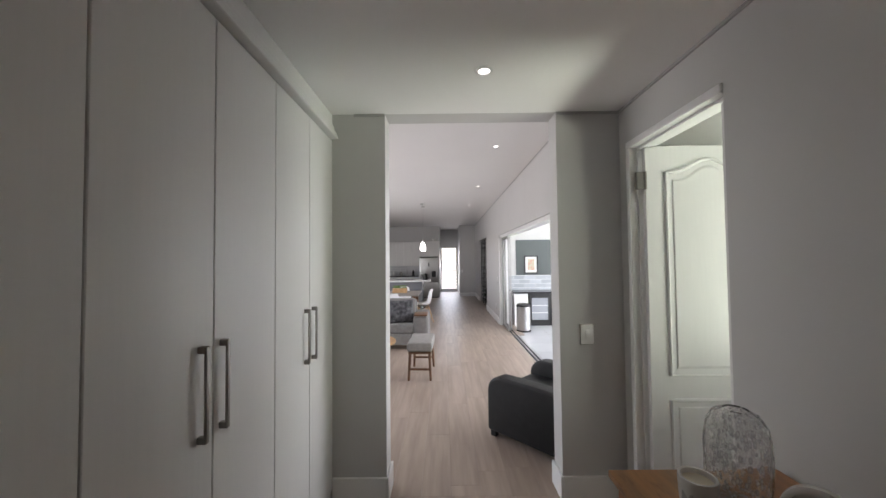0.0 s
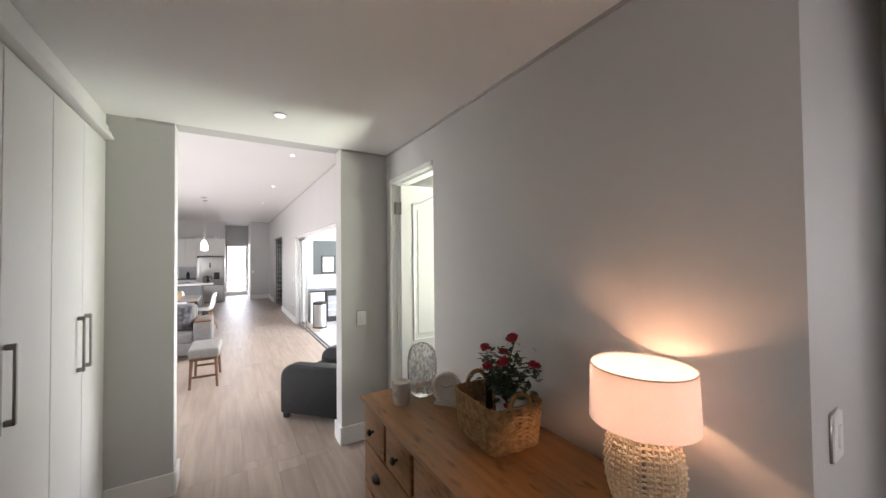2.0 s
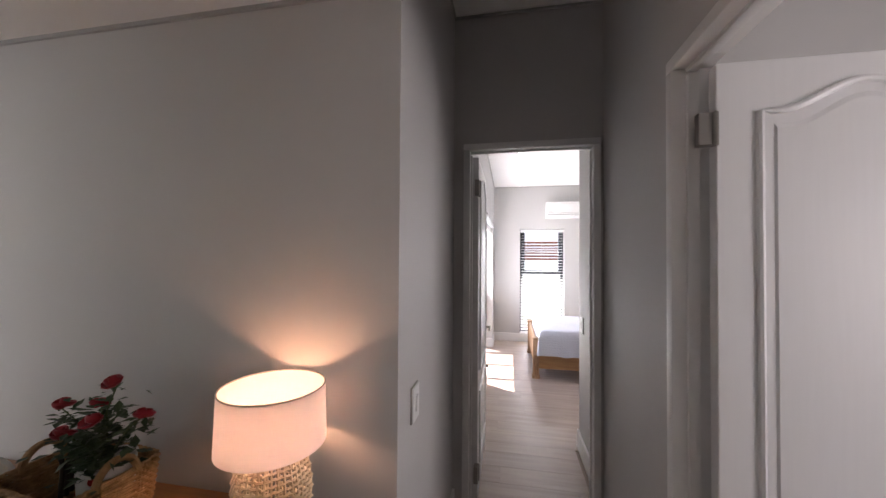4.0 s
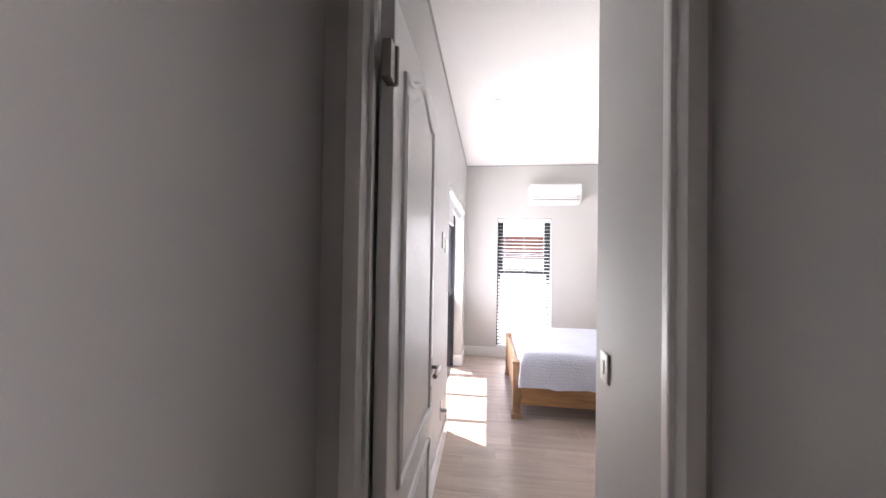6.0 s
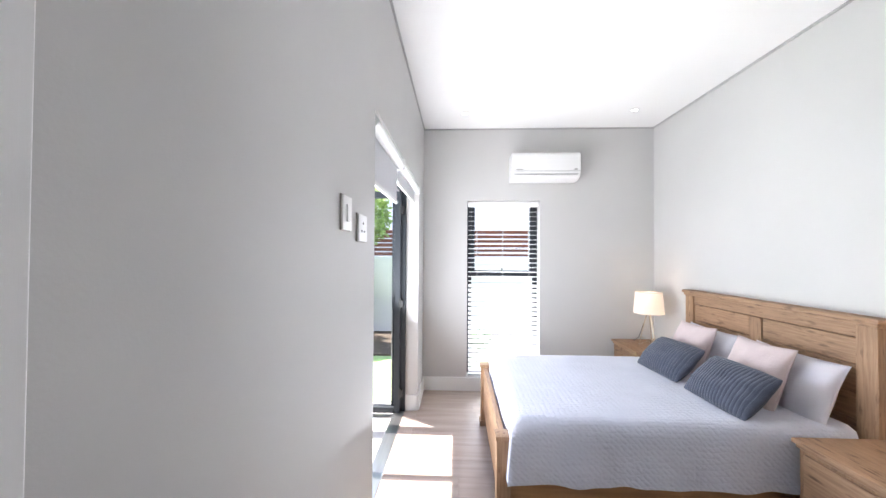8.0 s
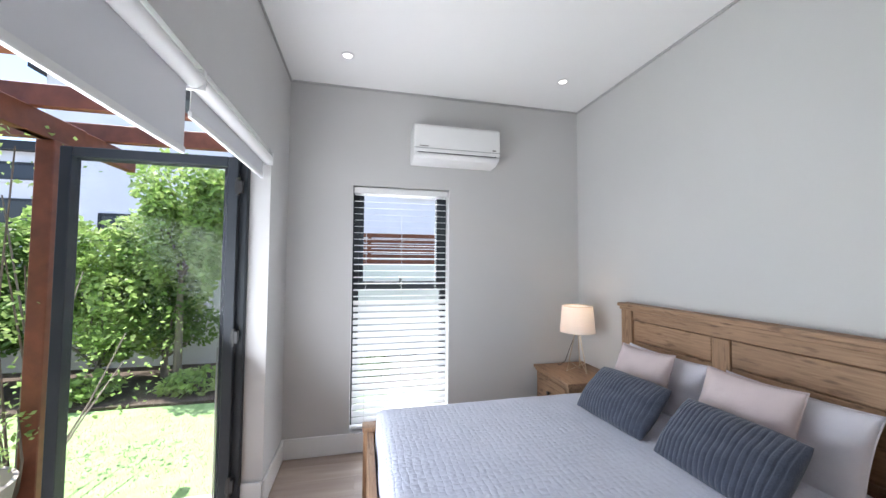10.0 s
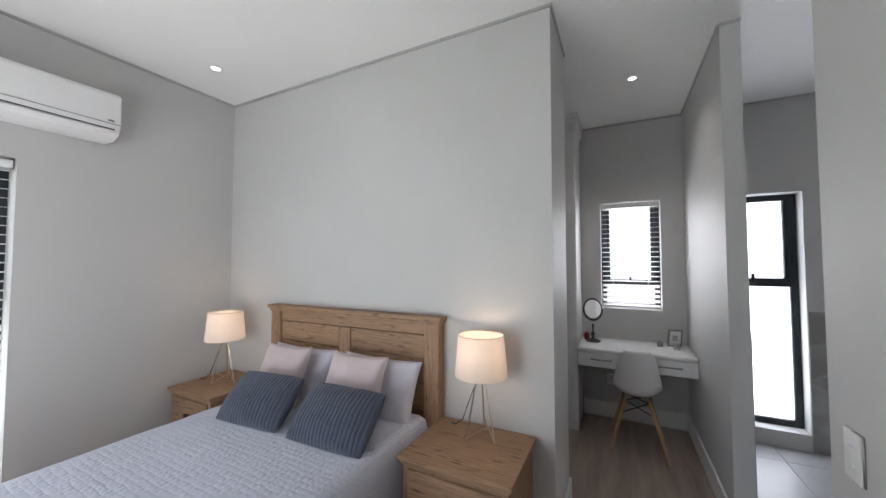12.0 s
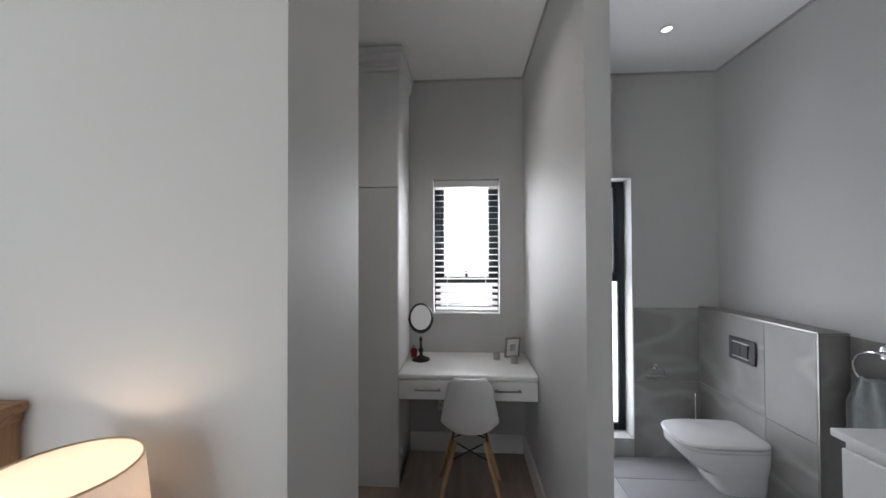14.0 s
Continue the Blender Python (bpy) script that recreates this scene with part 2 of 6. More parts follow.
def tube(points, radius, sides=10, closed=False, taper=None):
    """A round bar along points."""
    bm = bmesh.new()
    pts = [Vector(p) for p in points]
    rings, n = [], len(pts)
    u = None
    for i, p in enumerate(pts):
        a, b = (pts[(i - 1) % n], pts[(i + 1) % n]) if closed else (pts[max(i - 1, 0)], pts[min(i + 1, n - 1)])
        d = (b - a).normalized()
        if u is None:
            u = d.cross(Vector((0, 0, 1)))
            u = u if u.length > 1e-3 else d.cross(Vector((1, 0, 0)))
        u = (u - d * u.dot(d)).normalized()
        v = u.cross(d)
        r = radius if taper is None else radius + (taper - radius) * i / max(1, n - 1)
        rings.append([bm.verts.new(p + (u * math.cos(2 * math.pi * k / sides) + v * math.sin(2 * math.pi * k / sides)) * r) for k in range(sides)])
    pairs = list(zip(rings, rings[1:])) + ([(rings[-1], rings[0])] if closed else [])
    for a, b in pairs:
        for k in range(sides):
            bm.faces.new((a[k], a[(k + 1) % sides], b[(k + 1) % sides], b[k]))
    if not closed:
        bm.faces.new(rings[0][::-1]), bm.faces.new(rings[-1])
    bmesh.ops.recalc_face_normals(bm, faces=bm.faces)
    return bm


def mesh_of(name, bm, material, smooth=None):
    me = bpy.data.meshes.new(name)
    if smooth is not None:
        for f in bm.faces:
            f.smooth = True
        for e in bm.edges:
            if len(e.link_faces) != 2 or e.calc_face_angle(0) > smooth:
                e.smooth = False
    bm.to_mesh(me)
    bm.free()
    me.materials.append(material)
    return me


def part(name, bm, material, parent=None, label="", smooth=0.7):
    ob = new(name, mesh_of(name, bm, material, smooth))
    if parent is not None:
        ob.parent = parent
    return tagged(ob, label)


def thing(name, label, category, at=(0, 0, 0), rz=0.0, group="", kind=""):
    ob = new(name)
    ob.matrix_basis = pose(*at, 0, 0, rz)
    return tagged(ob, label, category, group, kind)


def structure(name, bm, material, label="", category="", smooth=None):
    ob = new(name, mesh_of(name, bm, material, smooth))
    return tagged(ob, label, category, kind="structure")


def wall(name, axis, a0, a1, b0, b1, z0, z1, holes=(), material=None, label="smooth light grey painted plaster wall"):
    """A wall from a0 to a1 along axis ('x' or 'y'), b0 to b1 across, with holes (from, to, bottom, top)."""
    bm = bmesh.new()
    cuts = sorted({a0, a1, *[h[0] for h in holes], *[h[1] for h in holes]})
    for c0, c1 in zip(cuts, cuts[1:]):
        mid, z = (c0 + c1) / 2, z0
        for h in sorted((h for h in holes if h[0] < mid < h[1]), key=lambda h: h[2]) + [(0, 0, z1, z1)]:
            if h[2] > z + 1e-4:
                add_box(bm, *((c0, c1, b0, b1) if axis == "x" else (b0, b1, c0, c1)), z, h[2])
            z = h[3]
    return structure(name, bm, material or M_WALL, label, "wall")


def slab(name, x0, x1, y0, y1, z0, z1, material, label, category):
    return structure(name, box(x0, x1, y0, y1, z0, z1), material, label, category)


SKIRT_H, SKIRT_T = 0.145, 0.016


def skirting(runs, name="baseboard"):
    """runs: (axis, from, to, wall face, side); the board stands on the given side of the face."""
    for axis, a0, a1, f, side in runs:
        b0, b1 = (f, f + SKIRT_T) if side > 0 else (f - SKIRT_T, f)
        bm = box(*((a0, a1, b0, b1) if axis == "x" else (b0, b1, a0, a1)), 0.0, SKIRT_H, 0.004, 1)
        structure(name, bm, M_WHITE, "white painted skirting board at the foot of the wall", "baseboard")


def shade_line(runs, z):
    """The recessed line where wall and ceiling meet; its shade is put into a grey strip."""
    for axis, a0, a1, f, side in runs:
        b0, b1 = (f, f + 0.010) if side > 0 else (f - 0.010, f)
        structure("trim", box(*((a0, a1, b0, b1) if axis == "x" else (b0, b1, a0, a1)), z - 0.015, z), M_SHADE_LINE,
                  "grey strip painted as the line of shade along the ceiling edge", "trim")


# ---------------------------------------------------------------- large structure
HALL_Z, ROOM_Z = 2.39, 2.808
# hall
wall("wall_hall_closet_back", "y", -0.955, 2.72, -1.55, -1.43, 0, 2.9)
wall("wall_hall_east", "y", 0.12, 2.585, 1.018, 1.14, 0, 2.95, [(1.772, 2.49, 0, 2.156)])
wall("wall_opening_living", "x", -1.43, 1.2, 2.585, 2.74, 0, 2.9, [(-0.455, 0.621, 0, HALL_Z)])
wall("wall_hall_south", "x", -1.43, 2.10, -0.955, -0.86, 0, 3.05, [(0.46, 1.27, 0, 2.20)])
wall("wall_passage_north", "x", 1.018, 2.10, 0.0, 0.12, 0, 3.05)
wall("wall_bedroom_door", "y", -1.03, 0.12, 2.10, 2.18, 0, 3.05, [(-0.845, -0.06, 0, 2.23)])
slab("ceiling_hall", -1.43, 1.018, -0.86, 2.585, HALL_Z, 3.1, M_CEIL, "smooth white plaster hall ceiling", "ceiling")
slab("ceiling_passage", 1.018, 2.10, -0.86, 0.0, 3.02, 3.1, M_CEIL, "smooth white plaster ceiling of the passage", "ceiling")
# bedroom
wall("wall_bedroom_north", "x", 2.18, 6.72, -0.067, 0.15, 0, 2.9, [(4.26, 6.0, 0, 2.10)])
wall("wall_bedroom_east", "y", -4.64, -0.067, 6.492, 6.72, 0, 2.9, [(-1.309, -0.539, 0.145, 2.033)])
wall("wall_headboard", "x", 3.867, 6.492, -3.0, -2.50, 0, 2.9)
wall("wall_entry_south", "x", 2.18, 3.0, -1.03, -0.90, 0, 2.9)
wall("wall_bathroom_east", "y", -2.185, -1.03, 2.88, 3.0, 0, 2.9)
wall("wall_nook_partition", "y", -4.412, -3.08, 2.95, 3.043, 0, 2.9)
wall("wall_south_outer", "x", 1.55, 6.492, -4.64, -4.412, 0, 2.9, [(3.224, 3.725, 1.028, 2.047), (2.263, 2.85, 0.13, 2.034)])
wall("wall_bathroom_west", "y", -4.412, -1.03, 1.55, 1.655, 0, 2.9)
slab("ceiling_bedroom", 2.18, 6.72, -4.64, 0.15, ROOM_Z, 2.95, M_CEIL, "smooth white plaster bedroom ceiling", "ceiling")
slab("ceiling_bathroom", 1.55, 2.18, -4.64, -1.03, ROOM_Z, 2.95, M_CEIL, "smooth white plaster bathroom ceiling", "ceiling")
# guest bathroom behind the hall door, and the room south of the hall
wall("wall_guest_bath_east", "y", 0.15, 2.585, 2.6, 2.72, 0, 2.9, [(1.0, 2.0, 0.6, 2.1)])
wall("wall_guest_bath_north", "x", 1.2, 2.72, 2.585, 2.74, 0, 2.9)
slab("ceiling_guest_bath", 1.14, 2.72, 0.12, 2.585, 2.5, 2.9, M_CEIL, "white plaster ceiling of the guest bathroom", "ceiling")
wall("wall_south_room_west", "y", -3.4, -0.955, -1.43, -1.31, 0, 2.9)
wall("wall_south_room_south", "x", -1.43, 1.55, -3.52, -3.4, 0, 2.9, [(-0.6, 0.4, 0.9, 2.1)])
slab("ceiling_south_room", -1.43, 1.55, -3.52, -0.955, 2.6, 2.9, M_CEIL, "white plaster ceiling of the room beyond the hall", "ceiling")
# living room and kitchen
LIV_Z, LIV_X, LIV_END = 2.84, 1.14, 14.4
wall("wall_living_east", "y", 2.74, LIV_END, LIV_X, LIV_X + 0.2, 0, 3.0, [(2.95, 8.3, 0, 2.0), (10.65, 12.75, 0, 2.12)])
# the opening is unseen, added to go with the living room's fill light
wall("wall_living_west", "y", 2.74, 14.75, -5.2, -5.0, 0, 3.0, [(3.5, 9.5, 0.3, 2.3)])
wall("wall_living_south", "x", -5.0, -1.55, 2.585, 2.74, 0, 3.0)
wall("wall_kitchen_end", "x", 0.52, LIV_X, LIV_END, LIV_END + 0.15, 0, 3.0)
wall("wall_kitchen_back", "x", -5.0, -0.28, 14.75, 14.9, 0, 3.0)
wall("wall_end_passage_west", "y", 14.9, 16.4, -0.5, -0.28, 0, 3.0)
wall("wall_end_passage_east", "y", LIV_END + 0.15, 16.4, 0.52, 0.7, 0, 3.0)
wall("wall_end_passage", "x", -0.5, 0.7, 16.4, 16.55, 0, 3.0, [(-0.24, 0.48, 0.1, 2.05)])
slab("ceiling_living", -5.2, LIV_X + 0.2, 2.74, 16.55, LIV_Z, 3.0, M_CEIL, "smooth white plaster living room ceiling", "ceiling")
# covered patio beyond the sliding doors
wall("wall_patio_north", "x", LIV_X + 0.2, 5.5, 8.75, 8.9, 0, 3.0)
wall("wall_patio_south", "x", LIV_X + 0.2, 5.5, 2.8, 2.95, 0, 3.0)
slab("ceiling_patio", LIV_X + 0.2, 5.5, 2.95, 8.75, 2.6, 2.8, M_CEIL, "white patio ceiling", "ceiling")
wall("wall_recess_back", "y", 10.45, 12.95, 2.0, 2.1, 0, 3.0)
wall("wall_recess_ends", "x", LIV_X + 0.2, 2.0, 12.75, 12.85, 0, 3.0)
wall("wall_recess_start", "x", LIV_X + 0.2, 2.0, 10.55, 10.65, 0, 3.0)
slab("ceiling_recess", LIV_X + 0.2, 2.0, 10.65, 12.75, 2.3, 2.45, M_CEIL, "white ceiling of the wine rack recess", "ceiling")

skirting([
    ("x", -0.785, -0.455, 2.585, -1), ("x", 0.621, 1.018, 2.585, -1), ("y", 2.569, 2.756, -0.455, 1), ("y", 2.569, 2.756, 0.621, -1),
    ("y", 0.0, 1.772, 1.018, -1), ("x", 1.018, 2.10, 0.0, -1), ("x", 1.27, 2.10, -0.86, 1), ("x", -0.785, 0.46, -0.86, 1),
    ("x", 2.20, 4.26, -0.067, -1), ("x", 6.0, 6.492, -0.067, -1), ("y", -2.50, -0.083, 6.492, -1), ("x", 3.867, 6.476, -2.50, 1),
    ("x", 2.20, 3.016, -0.90, 1), ("y", -2.205, -0.90, 3.0, 1), ("y", -3.0, -2.50, 3.867, -1), ("x", 3.06, 3.9, -4.412, 1), ("y", -4.396, -3.08, 3.043, 1),
    ("x", 2.934, 3.059, -3.08, 1), ("y", -0.067, 0.05, 6.0, -1),
    ("y", 8.3, 10.65, LIV_X, -1), ("y", 12.75, LIV_END, LIV_X, -1), ("x", 0.52, LIV_X - 0.016, LIV_END, -1), ("y", LIV_END - 0.016, 16.4, 0.52, -1),
    ("x", -0.28, 0.504, 16.4, -1),
])
shade_line([("y", 0.0, 2.571, 1.018, -1), ("x", 0.621, 1.018, 2.585, -1), ("x", -0.65, -0.455, 2.585, -1)], HALL_Z)
shade_line([("x", 2.18, 6.492, -0.067, -1), ("y", -2.50, -0.081, 6.492, -1), ("x", 3.853, 6.478, -2.50, 1), ("y", -3.0, -2.50, 3.867, -1),
      ("y", -4.412, -3.08, 3.043, 1), ("x", 3.057, 3.9, -4.412, 1), ("x", 2.95, 3.043, -3.08, 1), ("x", 1.669, 2.95, -4.412, 1), ("y", -4.412, -1.03, 1.655, 1)], ROOM_Z)
shade_line([("x", 1.018, 2.10, 0.0, -1), ("y", -0.86, -0.010, 2.10, -1)], 3.02)
shade_line([("y", 2.74, LIV_END, LIV_X, -1), ("x", 0.52, LIV_X - 0.014, LIV_END, -1)], LIV_Z)

# floor bed under the planks, and the ground outside
slab("floor", -5.2, 2.95, -4.64, 16.6, -0.15, -0.012, M_FLOORJOIN, "dark underlay beneath the oak laminate planks", "floor")
slab("floor_bedroom", 2.95, 6.72, -4.64, 0.15, -0.15, -0.012, M_FLOORJOIN, "dark underlay beneath the bedroom planks", "floor")


# ---------------------------------------------------------------- small builders
def xf(bm, m):
    bm.transform(m)
    return bm


def join(*bms):
    out = bmesh.new()
    for b in bms:
        me = bpy.data.meshes.new("tmp")
        b.to_mesh(me)
        b.free()
        out.from_mesh(me)
        bpy.data.meshes.remove(me)
    return out


def ring_path(cx, cy, z, r, n=32):
    return [(cx + r * math.cos(2 * math.pi * i / n), cy + r * math.sin(2 * math.pi * i / n), z) for i in range(n)]


def downlight(at, group="recessed ceiling downlights"):
    t = thing("downlight", "small round recessed ceiling downlight with white rim, lit", "downlight", at, group=group)
    part("rim", lathe([(0.028, -0.001), (0.042, -0.003), (0.044, -0.007), (0.029, -0.010), (0.027, -0.002)], 28), M_WHITE, t)
    part("lamp_face", lathe([(0, -0.004), (0.027, -0.004), (0.027, -0.001), (0, -0.001)], 24), M_LED, t, "glowing lamp face")
    return t


M_LED = glow("led_face", (1.0, 0.97, 0.92), 1.6)


def wall_plate(name, label, category, m, rockers=1, w=0.075, h=0.12, marks=0):
    """A switch or socket plate, in its own plane: x along the wall, y out of it, z up."""
    t = new(name)
    t.matrix_basis = m
    tagged(t, label, category)
    part("backplate", box(-w / 2 - 0.003, w / 2 + 0.003, 0.0, 0.006, -h / 2 - 0.003, h / 2 + 0.003, 0.002, 1), M_NICKEL, t, "dull nickel edge plate")
    part("plate", box(-w / 2, w / 2, 0.004, 0.011, -h / 2, h / 2, 0.003, 2), M_WHITE, t)
    for i in range(rockers):
        x = (i - (rockers - 1) / 2) * 0.03
        part("rocker", box(x - 0.013, x + 0.013, 0.009, 0.016, -0.028, 0.028, 0.003, 2), M_WHITE, t)
    for i in range(marks):
        x, z = ((-0.018, -0.012), (0.018, -0.012), (0.0, 0.018))[i]
        part("socket_hole", box(x - 0.006, x + 0.006, 0.009, 0.0125, z - 0.004, z + 0.004, 0.001, 1), M_BLACK, t, "dark socket hole")
    return t


def door_frame(name, axis, a0, a1, h, b0, b1, w=0.04, near=None):
    t = thing(name, "white painted timber door frame with moulded edge", "door frame", kind="structure")
    def bar(n, p0, p1, z0, z1):
        bm = bmesh.new()
        for k_, (q0, q1, ins) in enumerate(((b0 - 0.014 if near is None or p0 > a0 else b0 + near, b1 + 0.014, 0.0), (b0 + 0.03, b1 - 0.03, -0.012))):
            add_box(bm, *((p0 + min(ins, 0) * (p0 == a1 - w), p1 - min(ins, 0) * (p0 == a0), q0, q1) if axis == "x" else
                          (q0, q1, p0 + min(ins, 0) * (p0 == a1 - w), p1 - min(ins, 0) * (p0 == a0))), z0 - (0.012 * k_ if n == "head" else 0), z1 - 0.02 * k_)
        part(n, soften(bm, 0.006, 2), M_WHITE, t)
    bar("jamb", a0, a0 + w, 0, h - w)
    bar("jamb", a1 - w, a1, 0, h - w)
    bar("head", a0 + 0.0005, a1, h - w, h)
    return t


def panel_outline(x0, x1, z0, z1, arch):
    pts = [(x0, z0), (x1, z0)]
    n = 18
    for i in range(n + 1):
        u = 1 - i / n
        v = min(1, max(0, (u - 0.08) / 0.84))
        pts.append((x0 + (x1 - x0) * u, z1 + arch * 0.5 * (1 - math.cos(2 * math.pi * v))))
    return pts


def panel_door(name, label, hinge, angle, w, h, handle=True, swing=1):
    """A moulded two-panel door; local x runs from the hinge along the leaf, z up, thickness about y = 0."""
    t = thing(name, label, "door", hinge, angle, kind="structure")
    part("leaf", box(0, w, -0.02, 0.02, 0.008, h, 0.003, 1), M_DOOR, t)
    for side in (-1, 1):
        for z0, z1, arch in ((0.80, h - 0.155, 0.078), (0.2, 0.66, 0.0)):
            out = panel_outline(0.115, w - 0.115, z0, z1, arch)
            part("moulding", tube([(x, side * 0.02, z) for x, z in out], 0.011, 8, closed=True), M_DOOR, t)
            inn = panel_outline(0.15, w - 0.15, z0 + 0.035, z1 - 0.035, arch)
            bm = bmesh.new()
            f = [bm.verts.new((x, side * 0.0195, z)) for x, z in inn]
            face = bm.faces.new(f)
            r = bmesh.ops.extrude_face_region(bm, geom=[face])
            vs = [v for v in r["geom"] if isinstance(v, bmesh.types.BMVert)]
            bmesh.ops.translate(bm, verts=vs, vec=(0, side * 0.005, 0))
            c = Vector(((w) / 2, side * 0.0245, (z0 + z1) / 2))
            for v in vs:
                v.co = c + (v.co - c) * 0.97
            bmesh.ops.recalc_face_normals(bm, faces=bm.faces)
            part("raised_panel", bm, M_DOOR, t, "", None)
    for z in (0.2, h - 0.2):
        part("hinge", join(box(-0.05, 0.004, -0.026, 0.0, z - 0.05, z + 0.05, 0.002, 1),
                           lathe([(0, -0.055), (0.008, -0.05), (0.008, 0.05), (0, 0.055)], 10, Matrix.Translation((-0.004, -0.026, z)))), M_NICKEL, t, "dull nickel butt hinge")
    if handle:
        for side in (-1, 1):
            hd = part("handle", join(box(w - 0.085, w - 0.045, side * 0.02, side * 0.027, 0.93, 1.0, 0.004, 2),
                                     tube([(w - 0.065, side * 0.02, 0.965), (w - 0.065, side * 0.06, 0.965)], 0.009),
                                     tube([(w - 0.065, side * 0.06, 0.965), (w - 0.12, side * 0.064, 0.965), (w - 0.185, side * 0.058, 0.963)], 0.0105)), M_NICKEL, t, "brushed nickel lever handle")
            part("escutcheon", box(w - 0.085, w - 0.045, side * 0.02, side * 0.026, 0.80, 0.87, 0.004, 2), M_NICKEL, hd)
    return t


# ---------------------------------------------------------------- hall: doors, closet
door_frame("door_frame_1", "y", 1.772, 2.49, 2.156, 1.018, 1.14, near=0.05)
panel_door("door_1", "white moulded two-panel door standing open into the guest bathroom", (1.073, 2.43, 0), 0, 0.72, 2.112, handle=False)
door_frame("door_frame_2", "y", -0.845, -0.06, 2.23, 2.10, 2.18)
panel_door("door_2", "white moulded two-panel door open flat along the bedroom wall", (2.20, -0.124, 0), 0.0, 0.765, 2.175)
door_frame("door_frame_3", "x", 0.46, 1.27, 2.20, -0.955, -0.86)
panel_door("door_3", "white moulded two-panel door open into the room beyond the hall", (1.19, -0.945, 0), -90, 0.76, 2.14)


def wardrobe(y0, y1, name="wardrobe", handles=True):
    """A built-in wardrobe unit with two doors, in the hall."""
    t = thing(name, "built-in cream wood-grain wardrobe with two tall doors", "wardrobe", (-0.787, (y0 + y1) / 2, 0), group="hall wardrobe units")
    hw = (y1 - y0) / 2
    part("body", box(-0.62, -0.021, -hw, hw, 0.0, 2.23), M_CLOSET, t)
    for s in (-1, 1):
        a, b = (-hw + 0.002, -0.002) if s < 0 else (0.002, hw - 0.002)
        d = part("door", box(-0.019, 0.0, a, b, 0.075, 2.225, 0.0025, 1), M_CLOSET, t)
        y = s * 0.048 - 0.015
        part("handle", join(box(0.0, 0.027, y - 0.008, y + 0.008, 0.958, 0.978, 0.002, 1), box(0.0, 0.027, y - 0.008, y + 0.008, 1.21, 1.23, 0.002, 1),
                            box(0.019, 0.028, y - 0.008, y + 0.008, 0.958, 1.23, 0.003, 1)), M_NICKEL, d, "dull nickel bar handle")
    part("plinth", box(-0.6, -0.012, -hw, hw, 0.0, 0.07), M_CLOSET, t)
    return t


for _a, _b in ((-0.86, -0.45), (-0.45, 0.325), (0.325, 1.085), (1.085, 1.85), (1.85, 2.583)):
    wardrobe(_a, _b)
_bm = bmesh.new()
for x1, z0, z1 in ((-0.748, 2.232, 2.252), (-0.757, 2.252, 2.275), (-0.772, 2.275, 2.315), (-0.785, 2.315, HALL_Z - 0.002)):
    add_box(_bm, -1.42, x1, -0.86, 2.583, z0, z1)
structure("trim_cornice", soften(_bm, 0.008, 2), M_CLOSET, "stepped cream cornice above the wardrobe doors", "cornice")

downlight((0.114, 2.08, HALL_Z))


def beam(x, y, z, power, cone=110):
    """The light that a recessed downlight throws on the floor below."""
    lamp = new("downlight_beam", bpy.data.lights.new("downlight_beam", "SPOT"))
    lamp.data.energy, lamp.data.color, lamp.data.spot_size, lamp.data.spot_blend, lamp.data.shadow_soft_size = power, (1, 0.93, 0.84), radians(cone), 0.9, 0.03
    lamp.matrix_world = look((x, y, z - 0.03), (x, y, 0))


beam(0.114, 2.08, HALL_Z, 0.9)
wall_plate("light_switch", "white rocker light switch on the grey wall", "light switch", pose(0.786, 2.585, 1.0, 0, 0, 180), 1, 0.08, 0.12)
wall_plate("light_switch", "white rocker light switch in the passage", "light switch", pose(1.2, 0.0, 1.03, 0, 0, 180), 1, 0.08, 0.12)

# ---------------------------------------------------------------- hall: chest of drawers and what stands on it
M_PINE = mat("honey_pine", (0.40, 0.185, 0.06), 0.42, (0.25, 0.125, 0.05), 2.6, 8, 0.1, 10, stretch=(14, 0.9, 14), vary=0.06)
knotty(M_PINE, (3.5, 1.2, 3.5), 0.5, 0.9)
chest = thing("chest_of_drawers", "honey-stained wooden chest of drawers with dark knobs", "chest of drawers", (0.445, 0.82, 0))
DL = 0.77
part("top", box(0.0, 0.556, -DL, DL, 0.745, 0.769, 0.006, 2), M_PINE, chest)
part("body", box(0.03, 0.553, -DL + 0.02, DL - 0.02, 0.06, 0.745, 0.003, 1), M_PINE, chest)
for _y in (-DL + 0.02, DL - 0.07):
    for _x in (0.03, 0.49):
        part("foot", box(_x, _x + 0.045, _y, _y + 0.05, 0.0, 0.06, 0.004, 1), M_PINE, chest)


def drawer(y0, y1, z0, z1, pull):
    d = part("drawer", box(0.016, 0.034, y0, y1, z0, z1, 0.004, 2), M_PINE, chest)
    ys = ((y0 + y1) / 2,) if y1 - y0 < 0.5 else ((y0 * 3 + y1) / 4, (y0 + 3 * y1) / 4)
    for y in ys:
        z = (z0 + z1) / 2
        if pull == "knob":
            part("knob", lathe([(0.006, 0), (0.006, 0.012), (0.016, 0.018), (0.017, 0.026), (0.009, 0.033), (0, 0.034)], 16,
                               Matrix.Translation((0.016, y, z)) @ Matrix.Rotation(-math.pi / 2, 4, "Y")), M_BLACK, d, "dark turned knob")
        else:
            part("cup_pull", lathe([(0, 0.026), (0.02, 0.024), (0.036, 0.012), (0.04, 0.0)], 18,
                                   Matrix.Translation((0.016, y, z)) @ Matrix.Diagonal((1, 1, 0.6, 1)) @ Matrix.Rotation(-math.pi / 2, 4, "Y")), M_BLACK, d, "black cup pull")


